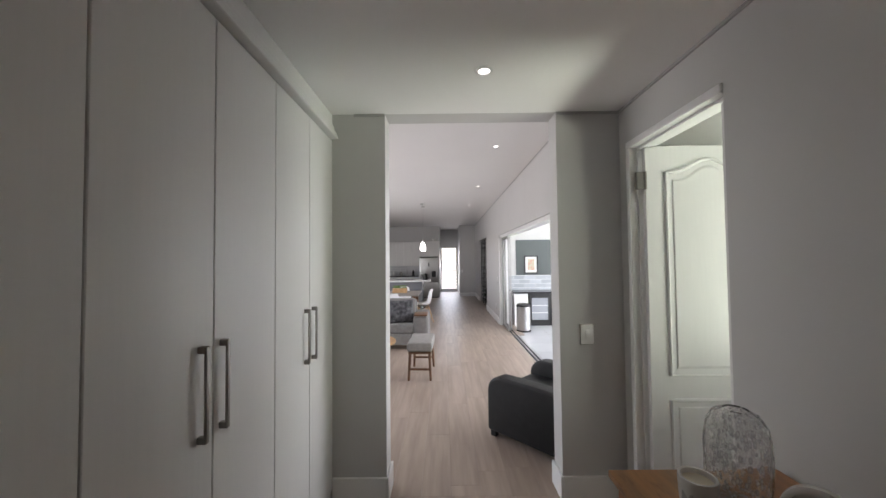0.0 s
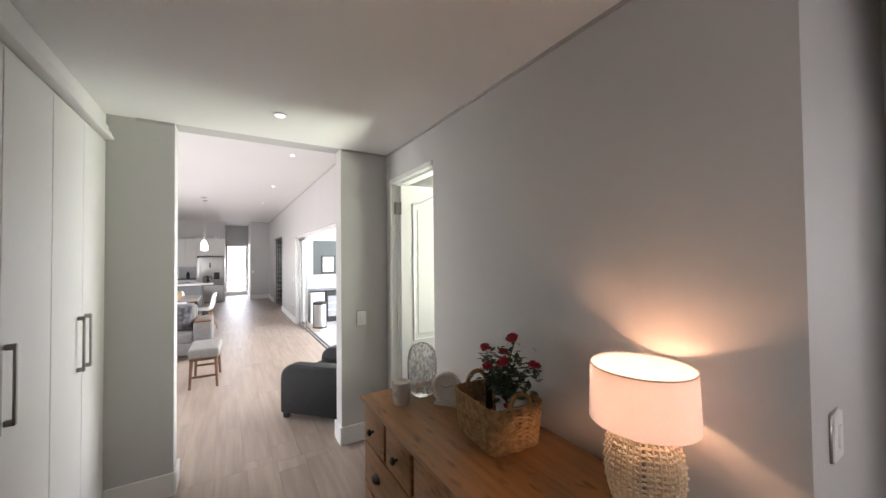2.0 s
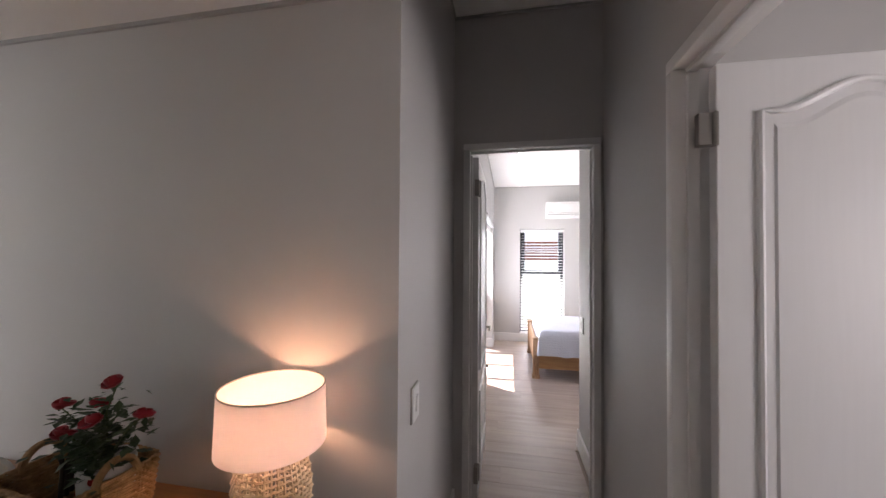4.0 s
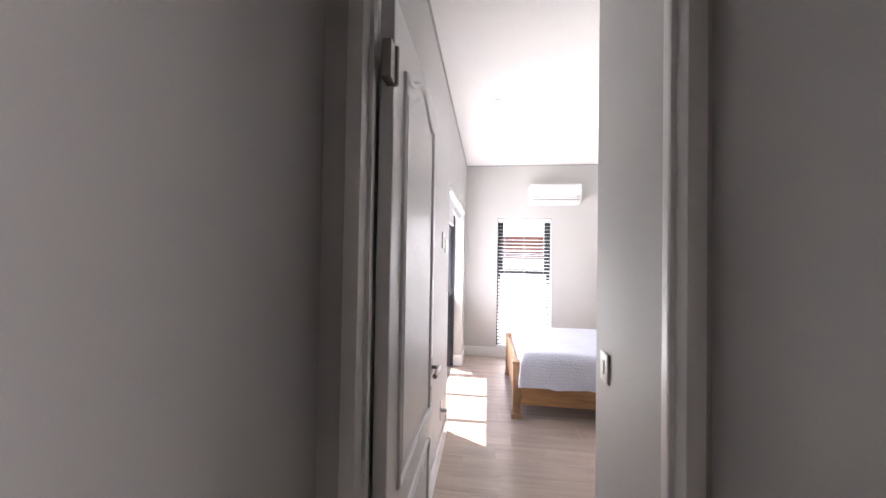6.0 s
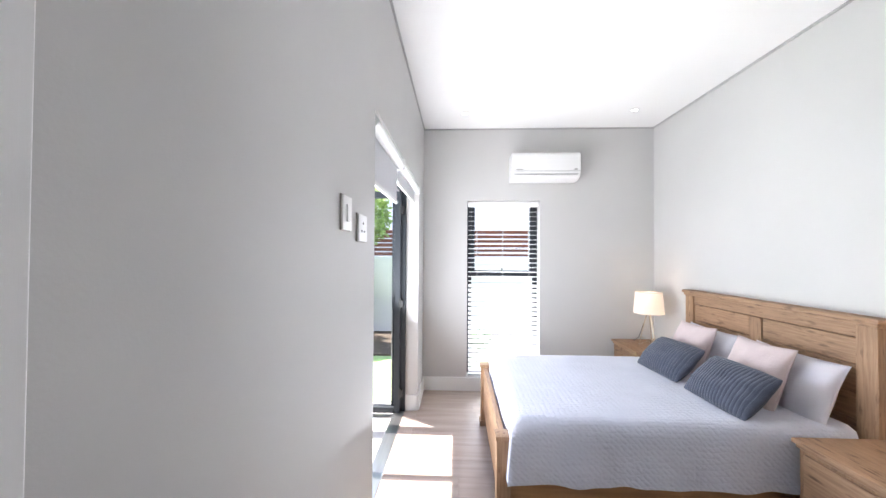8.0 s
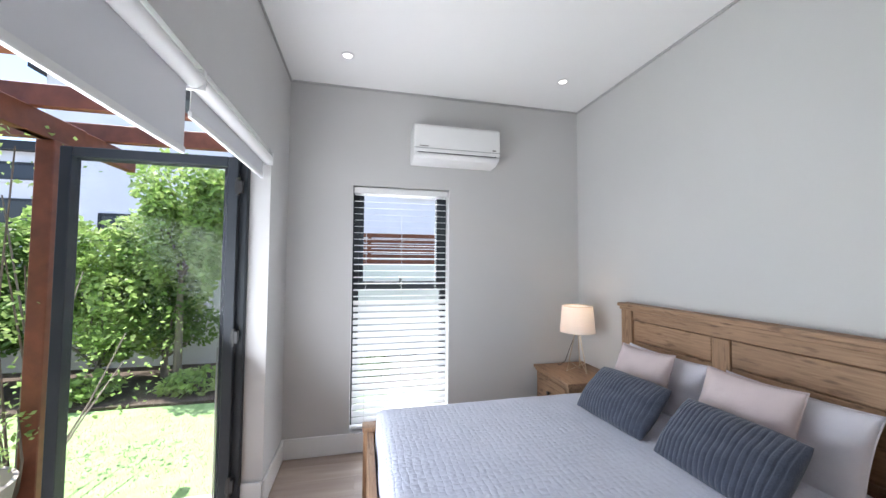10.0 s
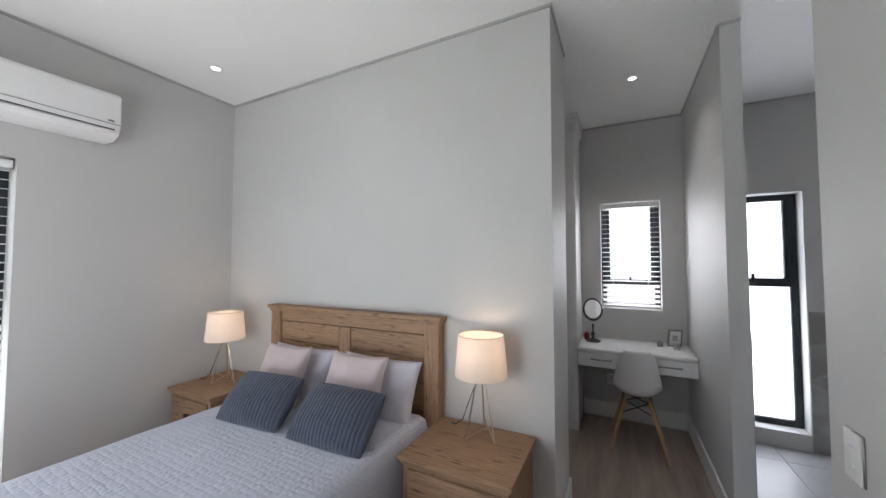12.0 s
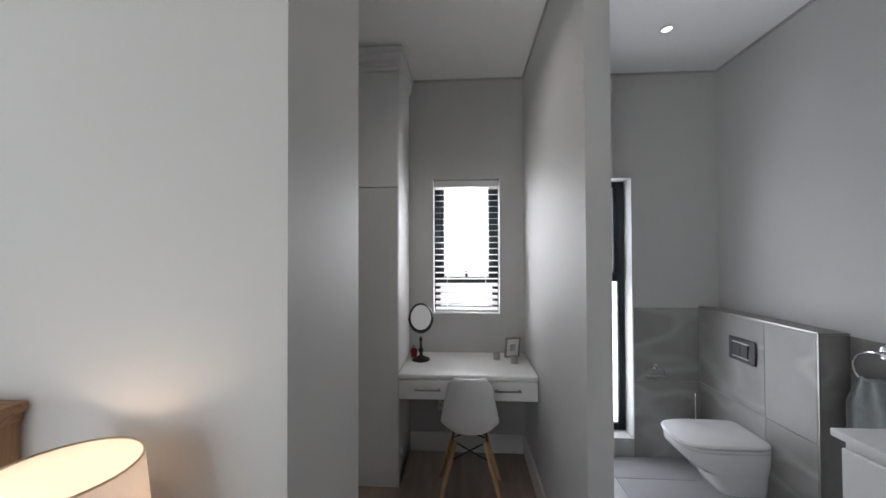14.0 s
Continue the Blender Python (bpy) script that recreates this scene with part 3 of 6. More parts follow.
drawer(DL - 0.30, DL - 0.035, 0.555, 0.725, "knob")
drawer(DL - 0.58, DL - 0.325, 0.555, 0.725, "knob")
drawer(-DL + 0.03, DL - 0.61, 0.555, 0.725, "knob")
drawer(DL - 0.58 - 0.16, DL - 0.035, 0.325, 0.54, "cup")
drawer(-DL + 0.03, DL - 0.76, 0.325, 0.54, "cup")
drawer(DL - 0.74, DL - 0.035, 0.09, 0.31, "cup")
drawer(-DL + 0.03, DL - 0.76, 0.09, 0.31, "cup")

TOP = 0.769
M_CANDLE = mat("glazed_white_pot", (0.74, 0.73, 0.70), 0.25, (0.66, 0.65, 0.62), 14, 3, 0.15, 40)
M_WAX = mat("cream_wax", (0.75, 0.68, 0.54), 0.5)
c = thing("candle_jar", "white glazed ceramic candle jar on the chest of drawers", "candle", (0.59, 1.375, TOP))
part("jar", lathe([(0, 0), (0.036, 0), (0.042, 0.02), (0.047, 0.10), (0.046, 0.108), (0.040, 0.108), (0.037, 0.09), (0.0, 0.09)], 28), M_CANDLE, c)
part("wax", lathe([(0, 0.096), (0.038, 0.095), (0.038, 0.091), (0, 0.091)], 24), M_WAX, c, "cream candle wax")
part("emblem", box(-0.0445, -0.043, -0.015, 0.015, 0.045, 0.075, 0.0005, 1, Matrix.Rotation(0.4, 4, "Z")), mat("grey_print", (0.45, 0.44, 0.42), 0.5), c, "faint grey printed emblem")

M_SPECK = bpy.data.materials.new("bubbled_glass")
M_SPECK.use_nodes = True
_n, _l = M_SPECK.node_tree.nodes, M_SPECK.node_tree.links
_b = _n["Principled BSDF"]
_b.inputs["Roughness"].default_value = 0.08
_b.inputs["IOR"].default_value = 1.2
_b.inputs["Base Color"].default_value = (0.92, 0.92, 0.92, 1)
_v = _n.new("ShaderNodeTexVoronoi")
_v.inputs["Scale"].default_value = 75
_m = _n.new("ShaderNodeMapping")
_tc = _n.new("ShaderNodeTexCoord")
_m.inputs["Scale"].default_value = (1, 1, 0.45)
_l.new(_tc.outputs["Object"], _m.inputs[0]), _l.new(_m.outputs[0], _v.inputs["Vector"])
_r = _n.new("ShaderNodeValToRGB")
_r.color_ramp.elements[0].position, _r.color_ramp.elements[1].position = 0.16, 0.44
_r.color_ramp.elements[0].color, _r.color_ramp.elements[1].color = (0.4, 0.4, 0.4, 1), (0.97, 0.97, 0.97, 1)
_l.new(_v.outputs["Distance"], _r.inputs[0]), _l.new(_r.outputs[0], _b.inputs["Transmission Weight"])
v = thing("glass_vase", "tall rounded glass vase with milky speckles", "vase", (0.735, 1.42, TOP))
part("vessel", lathe([(0, 0.003), (0.05, 0.0), (0.066, 0.02), (0.078, 0.08), (0.079, 0.17), (0.072, 0.225), (0.055, 0.255), (0.03, 0.268), (0.027, 0.264),
                      (0.05, 0.25), (0.067, 0.222), (0.074, 0.17), (0.073, 0.08), (0.06, 0.024), (0.0, 0.012)], 36), M_SPECK, v)

k = thing("table_clock", "small round white table clock on a stand", "clock", (0.775, 1.235, TOP), -52)
part("case", lathe([(0, -0.02), (0.068, -0.02), (0.074, -0.012), (0.074, 0.016), (0.068, 0.02), (0.06, 0.02), (0.058, 0.008), (0, 0.008)], 40, Matrix.Translation((0, 0, 0.085)) @ Matrix.Rotation(math.radians(82), 4, "X")), M_CANDLE, k)
part("stand", box(-0.06, 0.06, -0.028, 0.03, 0.0, 0.014, 0.005, 2), M_CANDLE, k)
for _a, _len in ((65, 0.04), (-75, 0.028)):
    part("clock_hand", box(-0.0015, 0.0015, -0.011, -0.0095, 0.0, _len, 0, 1, Matrix.Translation((0, 0, 0.085)) @ Matrix.Rotation(math.radians(_a), 4, "Y")), M_NICKEL, k, "thin grey clock hand")

M_SEAGRASS = mat("seagrass_rope", (0.52, 0.33, 0.16), 0.8, (0.27, 0.15, 0.06), 42, 4, 0.4, 200)
M_RATTAN = mat("pale_rattan", (0.80, 0.67, 0.50), 0.6, (0.68, 0.54, 0.37), 30, 4, 0.2, 120)


def rope_row(cx, cy, z, hx, hy, phase, r=0.0049, n=108):
    """One course of rope round a rectangle with rounded corners, bulging over and under the stakes."""
    ring = []
    for i in range(720):
        a = 2 * math.pi * i / 720
        c_, s_ = math.cos(a), math.sin(a)
        ring.append(Vector((math.copysign(abs(c_) ** 0.24, c_) * hx, math.copysign(abs(s_) ** 0.24, s_) * hy)))
    total = sum((b - a).length for a, b in zip(ring, ring[1:] + ring[:1]))
    pts, walked, k = [], 0.0, 0
    for a, b in zip(ring, ring[1:] + ring[:1]):
        while k < n and walked + (b - a).length >= total * k / n:
            q = a + a.normalized() * (0.0034 if (k + phase) % 2 else -0.0026)
            pts.append((cx + q.x, cy + q.y, z + random.uniform(-0.0012, 0.0012)))
            k += 1
        walked += (b - a).length
    return tube(pts, r, 6, closed=True)


bk = thing("basket", "rectangular woven seagrass basket with two rope handles", "basket", (0.785, 0.866, TOP), -5)
for _i in range(21):
    part("rope_course", rope_row(0, 0, 0.008 + _i * 0.0083, 0.108 + 0.0007 * _i, 0.136 + 0.0008 * _i, _i), M_SEAGRASS, bk)
part("base", box(-0.102, 0.102, -0.13, 0.13, 0.0, 0.02, 0.01, 2), M_SEAGRASS, bk)
for _s in (-1, 1):
    part("rope_handle", tube([(0.05 * math.cos(a), _s * 0.151, 0.160 + 0.062 * math.sin(a)) for a in [math.pi * i / 14 for i in range(15)]], 0.010, 8), M_SEAGRASS, bk, "twisted rope handle")

pt = thing("flower_pot", "white enamel flower pot with red dots inside the basket", "pot", (0.80, 0.79, TOP + 0.021))
part("pot", lathe([(0, 0), (0.055, 0), (0.066, 0.175), (0.069, 0.18), (0.064, 0.18), (0.056, 0.15), (0, 0.15)], 28), M_WHITE, pt)
for _i in range(5):
    _a = math.pi + _i * 0.5 - 1.0
    part("red_dot", lathe([(0, 0.003), (0.012, 0.001), (0.012, -0.004)], 12, Matrix.Rotation(_a, 4, "Z") @ Matrix.Translation((0.063, 0, 0.10 + 0.05 * (_i % 2))) @ Matrix.Rotation(math.pi / 2, 4, "Y")),
         mat("red_enamel", (0.45, 0.02, 0.02), 0.3), pt, "painted red dot")

M_LEAF = mat("rose_leaf", (0.028, 0.06, 0.022), 0.45, (0.05, 0.09, 0.03), 20, 3)
M_ROSE = mat("red_rose_petal", (0.38, 0.009, 0.022), 0.5, (0.24, 0.004, 0.013), 30, 3)
M_STEM = mat("green_stem", (0.07, 0.10, 0.03), 0.6)


def leaf_quad(bm, p, d, up, size):
    d = d.normalized()
    s = d.cross(up)
    s = (s if s.length > 1e-3 else Vector((1, 0, 0))).normalized()
    n = s.cross(d)
    pts = (p, p + d * size * 0.45 + s * size * 0.3 + n * size * 0.06, p + d * size, p + d * size * 0.45 - s * size * 0.3 + n * size * 0.06)
    vs = [bm.verts.new(q) for q in pts]
    bm.faces.new((vs[0], vs[1], vs[2]))
    bm.faces.new((vs[0], vs[2], vs[3]))


rose = thing("rose_bush", "potted miniature rose with red blooms and dark leaves", "plant", (0.80, 0.79, TOP + 0.175))
_rng = random.Random(11)
_stems, _leaves = [], bmesh.new()
_tips = ((-0.01, 0.15, 0.16), (0.02, 0.01, 0.225), (-0.06, 0.07, 0.11), (0.0, -0.12, 0.15), (-0.04, 0.0, 0.14), (0.03, 0.08, 0.15), (-0.07, -0.04, 0.07))
for _t in _tips:
    _p = [Vector((0, 0, 0)).lerp(Vector(_t), f) + Vector((_rng.uniform(-.01, .01), _rng.uniform(-.01, .01), 0.02 * math.sin(f * 3))) for f in (0, .3, .6, 1)]
    _stems.append(tube(_p, 0.002, 6))
for _i in range(520):
    _t = Vector(_rng.choice(_tips)) * _rng.uniform(0.25, 0.98)
    _p = _t + Vector((_rng.gauss(0, .022), _rng.gauss(0, .026), _rng.gauss(-0.01, .018)))
    leaf_quad(_leaves, _p, Vector((_rng.uniform(-1, 1), _rng.uniform(-1, 1), _rng.uniform(-0.4, 0.4))), Vector((0, 0, 1)), _rng.uniform(0.024, 0.042))
part("stems", join(*_stems), M_STEM, rose)
part("foliage", _leaves, M_LEAF, rose, "dark green rose leaves", None)
for _t in _tips[:6]:
    _bl = []
    for _k, (_r, _h) in enumerate(((0.027, 0.016), (0.020, 0.022), (0.012, 0.026))):
        _bl.append(lathe([(0.002, 0), (_r * 0.8, 0.004), (_r, _h * 0.7), (_r * 0.92, _h), (_r * 0.8, _h * 0.75), (0.002, 0.006)], 9,
                         Matrix.Translation(Vector(_t)) @ Matrix.Rotation(_rng.uniform(-.5, .5), 4, "Y") @ Matrix.Rotation(_k * 0.35, 4, "Z")))
    part("rose_bloom", join(*_bl), M_ROSE, rose, "crimson rose bloom")
_tw = [tube([(0.02 * i - 0.03, 0.12 + 0.01 * i, -0.09), (0.01 * i - 0.02, 0.13, 0.0), (0.02 * i - 0.02, 0.14 - 0.01 * i, 0.03)], 0.006, 6) for i in range(3)]
part("bark_stick", join(*_tw), mat("dark_bark", (0.03, 0.02, 0.012), 0.9), rose, "dark bark sticks")

# lamp on the chest: woven octagonal base and drum shade
LAMP = (0.872, 0.317)
M_SHADE = fabric_shade("white_linen_shade", (0.86, 0.83, 0.84), 0.44)
M_BULB = glow("warm_bulb", (1.0, 0.74, 0.48), 5.0)
lp = thing("table_lamp", "table lamp with woven rattan base and white drum shade, lit", "lamp", (*LAMP, TOP))


def base_r(z):
    return 0.066 + 0.034 * math.sin(math.pi * min(1, max(0, (z + 0.01) / 0.29)) ** 0.9)


for _i in range(18):
    _z = 0.008 + _i * 0.0148
    _pts = []
    for _k in range(48):
        _a = 2 * math.pi * _k / 48
        _oct = 0.965 / max(math.cos(((_a + math.pi / 8) % (math.pi / 4)) - math.pi / 8), 0.5)
        _r = base_r(_z) * _oct + 0.0025 * (1 if (_k + _i) % 2 else -1)
        _pts.append((_r * math.cos(_a), _r * math.sin(_a), _z))
    part("rattan_ring", tube(_pts, 0.0042, 5, closed=True), M_RATTAN, lp)
for _k in range(36):
    _a = 2 * math.pi * (_k + 0.5) / 36
    _oct = 0.965 / max(math.cos(((_a + math.pi / 8) % (math.pi / 4)) - math.pi / 8), 0.5)
    part("rattan_stave", tube([(base_r(z) * _oct * math.cos(_a), base_r(z) * _oct * math.sin(_a), z) for z in [0.0 + 0.0195 * j for j in range(14)]], 0.0038, 5), M_RATTAN, lp)
part("stem", tube([(0, 0, 0.0), (0, 0, 0.242)], 0.008, 8), M_NICKEL, lp)
part("foot", lathe([(0, 0), (0.07, 0), (0.07, 0.008), (0, 0.01)], 24), M_RATTAN, lp)
# added disc: stops the bulb from lighting the woven base from inside
part("light_stop", lathe([(0, 0.254), (0.066, 0.254), (0.066, 0.259), (0, 0.261)], 28), M_RATTAN, lp, "added disc that keeps the bulb's light out of the lamp base")
part("shade", lathe([(0.143, 0.258), (0.138, 0.415), (0.136, 0.415), (0.141, 0.258)], 48), M_SHADE, lp, "white fabric drum shade")
part("shade_rim", tube(ring_path(0, 0, 0.415, 0.137, 48), 0.0022, 6, closed=True), mat("grey_trim", (0.35, 0.36, 0.34), 0.6), lp)
part("bulb", lathe([(0, 0.24), (0.012, 0.243), (0.025, 0.272), (0.02, 0.294), (0, 0.302)], 18), M_BULB, lp, "glowing bulb")
point("hall_lamp_light", (*LAMP, TOP + 0.328), 0.5, (1.0, 0.54, 0.32), 0.02)

# ---------------------------------------------------------------- bedroom
# bed
bed = thing("bed", "double bed with weathered acacia frame and panelled headboard", "bed", (0, 0, 0))
BX0, BX1, BY0, BY1 = 4.565, 5.805, -2.42, -0.64
for _x in (BX0, BX1 - 0.075):
    part("foot_post", join(box(_x, _x + 0.075, BY1 - 0.075, BY1, 0.04, 0.50, 0.005, 2), box(_x - 0.01, _x + 0.085, BY1 - 0.085, BY1 + 0.01, 0.0, 0.045, 0.006, 2),
                           box(_x - 0.006, _x + 0.081, BY1 - 0.081, BY1 + 0.006, 0.49, 0.515, 0.005, 2)), M_ACACIAZ, bed)
part("footboard", box(BX0 + 0.07, BX1 - 0.07, BY1 - 0.055, BY1 - 0.02, 0.13, 0.49, 0.005, 2), M_ACACIA, bed)
for _x in (BX0 + 0.012, BX1 - 0.052):
    part("side_rail", box(_x, _x + 0.04, BY0, BY1 - 0.07, 0.125, 0.33, 0.005, 2), M_OAKY, bed)
hb = part("headboard", join(box(4.505, 5.850, -2.485, -2.455, 0.12, 1.10, 0.003, 1)), M_ACACIA, bed)
for _a, _b2 in ((4.480, 4.575), (5.780, 5.875)):
    part("headboard_post", box(_a, _b2, -2.497, -2.425, 0.0, 1.115, 0.005, 2), M_ACACIAZ, hb)
part("headboard_cap", join(box(4.461, 5.894, -2.498, -2.405, 1.135, 1.158, 0.006, 2), box(4.473, 5.882, -2.497, -2.415, 1.113, 1.137, 0.006, 2)), M_ACACIA, hb)
part("headboard_stile", box(5.130, 5.225, -2.46, -2.4355, 0.35, 1.045, 0.004, 1), M_ACACIAZ, hb)
part("headboard_rail", box(4.575, 5.780, -2.46, -2.434, 1.05, 1.113, 0.004, 1), M_ACACIA, hb)
for _a, _b2 in ((4.575, 5.130), (5.225, 5.780)):
    for _i in range(5):
        part("headboard_plank", box(_a + 0.004, _b2 - 0.004, -2.457, -2.4395, 0.36 + _i * 0.138, 0.36 + _i * 0.138 + 0.134, 0.004, 1), M_ACACIA, hb)

M_QUILT = mat("white_quilt", (0.61, 0.63, 0.72), 0.85, (0.565, 0.585, 0.675), 6, 3, sheen=0.2)
_n, _l = M_QUILT.node_tree.nodes, M_QUILT.node_tree.links
_tc = _n.new("ShaderNodeTexCoord")
_v1 = _n.new("ShaderNodeTexVoronoi")
_v1.inputs["Scale"].default_value = 62
_v1.feature = "SMOOTH_F1"
_n1 = _n.new("ShaderNodeTexNoise")
_n1.inputs["Scale"].default_value = 3
_l.new(_tc.outputs["Object"], _n1.inputs["Vector"]), _l.new(_tc.outputs["Object"], _v1.inputs["Vector"])


def _quilt_math(op, a, b, c=None):
    m = _n.new("ShaderNodeMath")
    m.operation = op
    for k_, v in enumerate((a, b, c)):
        if isinstance(v, (int, float)):
            m.inputs[k_].default_value = v
        elif v is not None:
            _l.new(v, m.inputs[k_])
    return m.outputs[0]


# stitched grid of small raised pads, 30 mm apart, puckered unevenly
_sep = _n.new("ShaderNodeSeparateXYZ")
_l.new(_tc.outputs["Object"], _sep.inputs[0])
_n2 = _n.new("ShaderNodeTexNoise")
_n2.inputs["Scale"].default_value = 11
_l.new(_tc.outputs["Object"], _n2.inputs["Vector"])
_qu = _quilt_math("MULTIPLY_ADD", _n2.outputs[0], 0.035, _quilt_math("ADD", _sep.outputs[0], _sep.outputs[2]))
_qv = _quilt_math("MULTIPLY_ADD", _n2.outputs[0], -0.03, _quilt_math("SUBTRACT", _sep.outputs[1], _sep.outputs[2]))
_su = _quilt_math("ABSOLUTE", _quilt_math("SINE", _quilt_math("MULTIPLY", _qu, 105.0), None), None)
_sv = _quilt_math("ABSOLUTE", _quilt_math("SINE", _quilt_math("MULTIPLY", _qv, 105.0), None), None)
_pad = _quilt_math("POWER", _quilt_math("MULTIPLY", _su, _sv), 0.5)
_soft = _quilt_math("MULTIPLY_ADD", _v1.outputs["Distance"], -0.65, _n1.outputs[0])
_height = _quilt_math("MULTIPLY_ADD", _pad, 0.36, _soft)
_bp = _n.new("ShaderNodeBump")
_bp.inputs["Strength"].default_value, _bp.inputs["Distance"].default_value = 0.75, 0.0075
_l.new(_height, _bp.inputs["Height"]), _l.new(_bp.outputs[0], _n["Principled BSDF"].inputs["Normal"])


def drape(x0, x1, y0, y1, ztop, zbot, rim=0.07, nx=46, ny=60):
    """A quilt over a mattress: rounded edges, hanging sides with soft folds."""
    bm = bmesh.new()
    rows = []
    for j in range(ny + 1):
        row = []
        for i in range(nx + 1):
            u, w = -0.2 + 1.4 * i / nx, -0.15 + 1.15 * j / ny
            def place(s, a0, a1, lo=True, hi=True):
                if s < 0 and lo:
                    return a0, min(1.0, -s / 0.2)
                if s > 1 and hi:
                    return a1, min(1.0, (s - 1) / 0.2)
                return a0 + (a1 - a0) * s, 0.0
            px, dx = place(u, x0, x1)
            py, dy = place(w, y1, y0)
            drop = max(dx, dy * 1.3)
            ex = min(px - x0, x1 - px)
            ey = y1 - py
            edge = min(ex, ey)
            r = max(0.0, 1 - edge / rim)
            pz = ztop - (1 - math.sqrt(max(0, 1 - r * r))) * 0.05 - drop * (ztop - zbot - 0.05)
            fold = 0.012 * math.sin(py * 17 + px * 3) * drop
            if dx:
                px += (-1 if u < 0 else 1) * (0.012 * drop + fold)
            if dy:
                py += 0.012 * drop + 0.012 * math.sin(px * 17) * drop
            pz += 0.006 * noise.noise(Vector((px * 5, py * 5, 1))) + (0.012 * noise.noise(Vector((px * 9, py * 9, 3))) if drop > 0.9 else 0)
            row.append(bm.verts.new((px, py, pz)))
        rows.append(row)
    for a, b in zip(rows, rows[1:]):
        for i in range(nx):
            bm.faces.new((a[i], a[i + 1], b[i + 1], b[i]))
    bmesh.ops.recalc_face_normals(bm, faces=bm.faces)
    return bm


mt = thing("mattress", "white mattress on the wooden bed frame", "mattress")
part("mattress_body", box(BX0 + 0.06, BX1 - 0.06, BY0 + 0.02, BY1 - 0.09, 0.24, 0.59, 0.06, 4), M_WHITE, mt)
ql = thing("quilt", "white textured quilt spread over the bed", "quilt")
part("cover", drape(BX0 - 0.04, BX1 - 0.03, BY0 + 0.03, BY1 - 0.07, 0.612, 0.30), M_QUILT, ql, smooth=2.0)


def cushion(w, h, t, ribs=0, n=28):
    bm = bmesh.new()
    sides = []
    for s in (1, -1):
        rows = []
        for j in range(n + 1):
            row = []
            for i in range(n + 1):
                u, v_ = 2 * i / n - 1, 2 * j / n - 1
                f = max(0.0, (1 - abs(u) ** 2.6) * (1 - abs(v_) ** 2.6)) ** 0.56
                z = s * t / 2 * f
                if ribs:
                    q = (u * ribs / 2 + 0.06 * noise.noise(Vector((v_ * 2, u * 3, w)))) % 1.0 - 0.5
                    z -= s * 0.006 * math.exp(-(q / 0.13) ** 2) * min(1, f * 3)
                z += s * 0.008 * noise.noise(Vector((u * 2 + w, v_ * 2, s)))  * min(1, f * 3)
                row.append(bm.verts.new((u * w / 2 * (0.945 + 0.055 * abs(v_) ** 2.5), v_ * h / 2 * (0.935 + 0.065 * abs(u) ** 2.5), z)))
                if ribs:
                    k = 1 - 0.025 * (u * u * v_ * v_) ** 2
                    row[-1].co = Vector((u * w / 2 * k, v_ * h / 2 * k, z))
            rows.append(row)
        for a, b in zip(rows, rows[1:]):
            for i in range(n):
                bm.faces.new((a[i], a[i + 1], b[i + 1], b[i]))
        sides.append(rows)
    bmesh.ops.remove_doubles(bm, verts=bm.verts, dist=0.0006)
    bmesh.ops.recalc_face_normals(bm, faces=bm.faces)
    return bm


M_NAVY = mat("navy_ribbed_knit", (0.065, 0.078, 0.115), 0.85, (0.05, 0.06, 0.09), 30, 3, 0.35, 220, sheen=0.3)
M_PINK = mat("dusty_pink_cotton", (0.60, 0.50, 0.495), 0.8, (0.56, 0.465, 0.46), 8, 3, 0.15, 60, sheen=0.2)
M_LINEN = mat("white_cotton", (0.68, 0.67, 0.73), 0.8, (0.63, 0.62, 0.68), 8, 3, 0.15, 50)


def put_cushion(name, label, at, w, h, t, lean, turn, roll, material, ribs=0):
    """lean: degrees from flat towards upright; the top leans to the headboard."""
    th = new(name)
    th.matrix_basis = pose(*at) @ Matrix.Rotation(radians(turn), 4, "Z") @ Matrix.Rotation(radians(180 - lean), 4, "X") @ Matrix.Rotation(radians(roll), 4, "Z")
    tagged(th, label, "pillow", "pillows on the bed")
    part("cover", cushion(w, h, t, ribs, 170 if ribs else 30), material, th, smooth=2.0)
    if ribs:
        return th
    part("piping", tube([(sx * w / 2 * (0.945 + 0.055 * abs(sy) ** 2.5) * 0.995, sy * h / 2 * (0.935 + 0.065 * abs(sx) ** 2.5) * 0.995, 0) for sx, sy in
                         [(c_, s_) for c_, s_ in [(-1 + 2 * i / 10, -1) for i in range(10)] + [(1, -1 + 2 * i / 10) for i in range(10)] + [(1 - 2 * i / 10, 1) for i in range(10)] + [(-1, 1 - 2 * i / 10) for i in range(10)]]],
                        0.003, 5, closed=True), material, th)
    return th


put_cushion("pillow", "white cotton pillow leaning on the headboard", (5.480, -2.335, 0.735), 0.57, 0.35, 0.14, 68, 0, 0, M_LINEN)
put_cushion("pillow", "white cotton pillow leaning on the headboard", (4.845, -2.335, 0.74), 0.55, 0.35, 0.15, 68, 0, 0, M_LINEN)
put_cushion("pillow", "dusty pink pillow propped before a white one", (5.470, -2.195, 0.755), 0.385, 0.385, 0.14, 68, 0, -2, M_PINK)
put_cushion("pillow", "dusty pink pillow propped before a white one", (4.910, -2.205, 0.757), 0.40, 0.395, 0.14, 68, 0, -1, M_PINK)
put_cushion("cushion", "navy ribbed cushion lying at an angle on the quilt", (5.345, -1.965, 0.715), 0.465, 0.295, 0.145, 46, 2, -2, M_NAVY, 21)
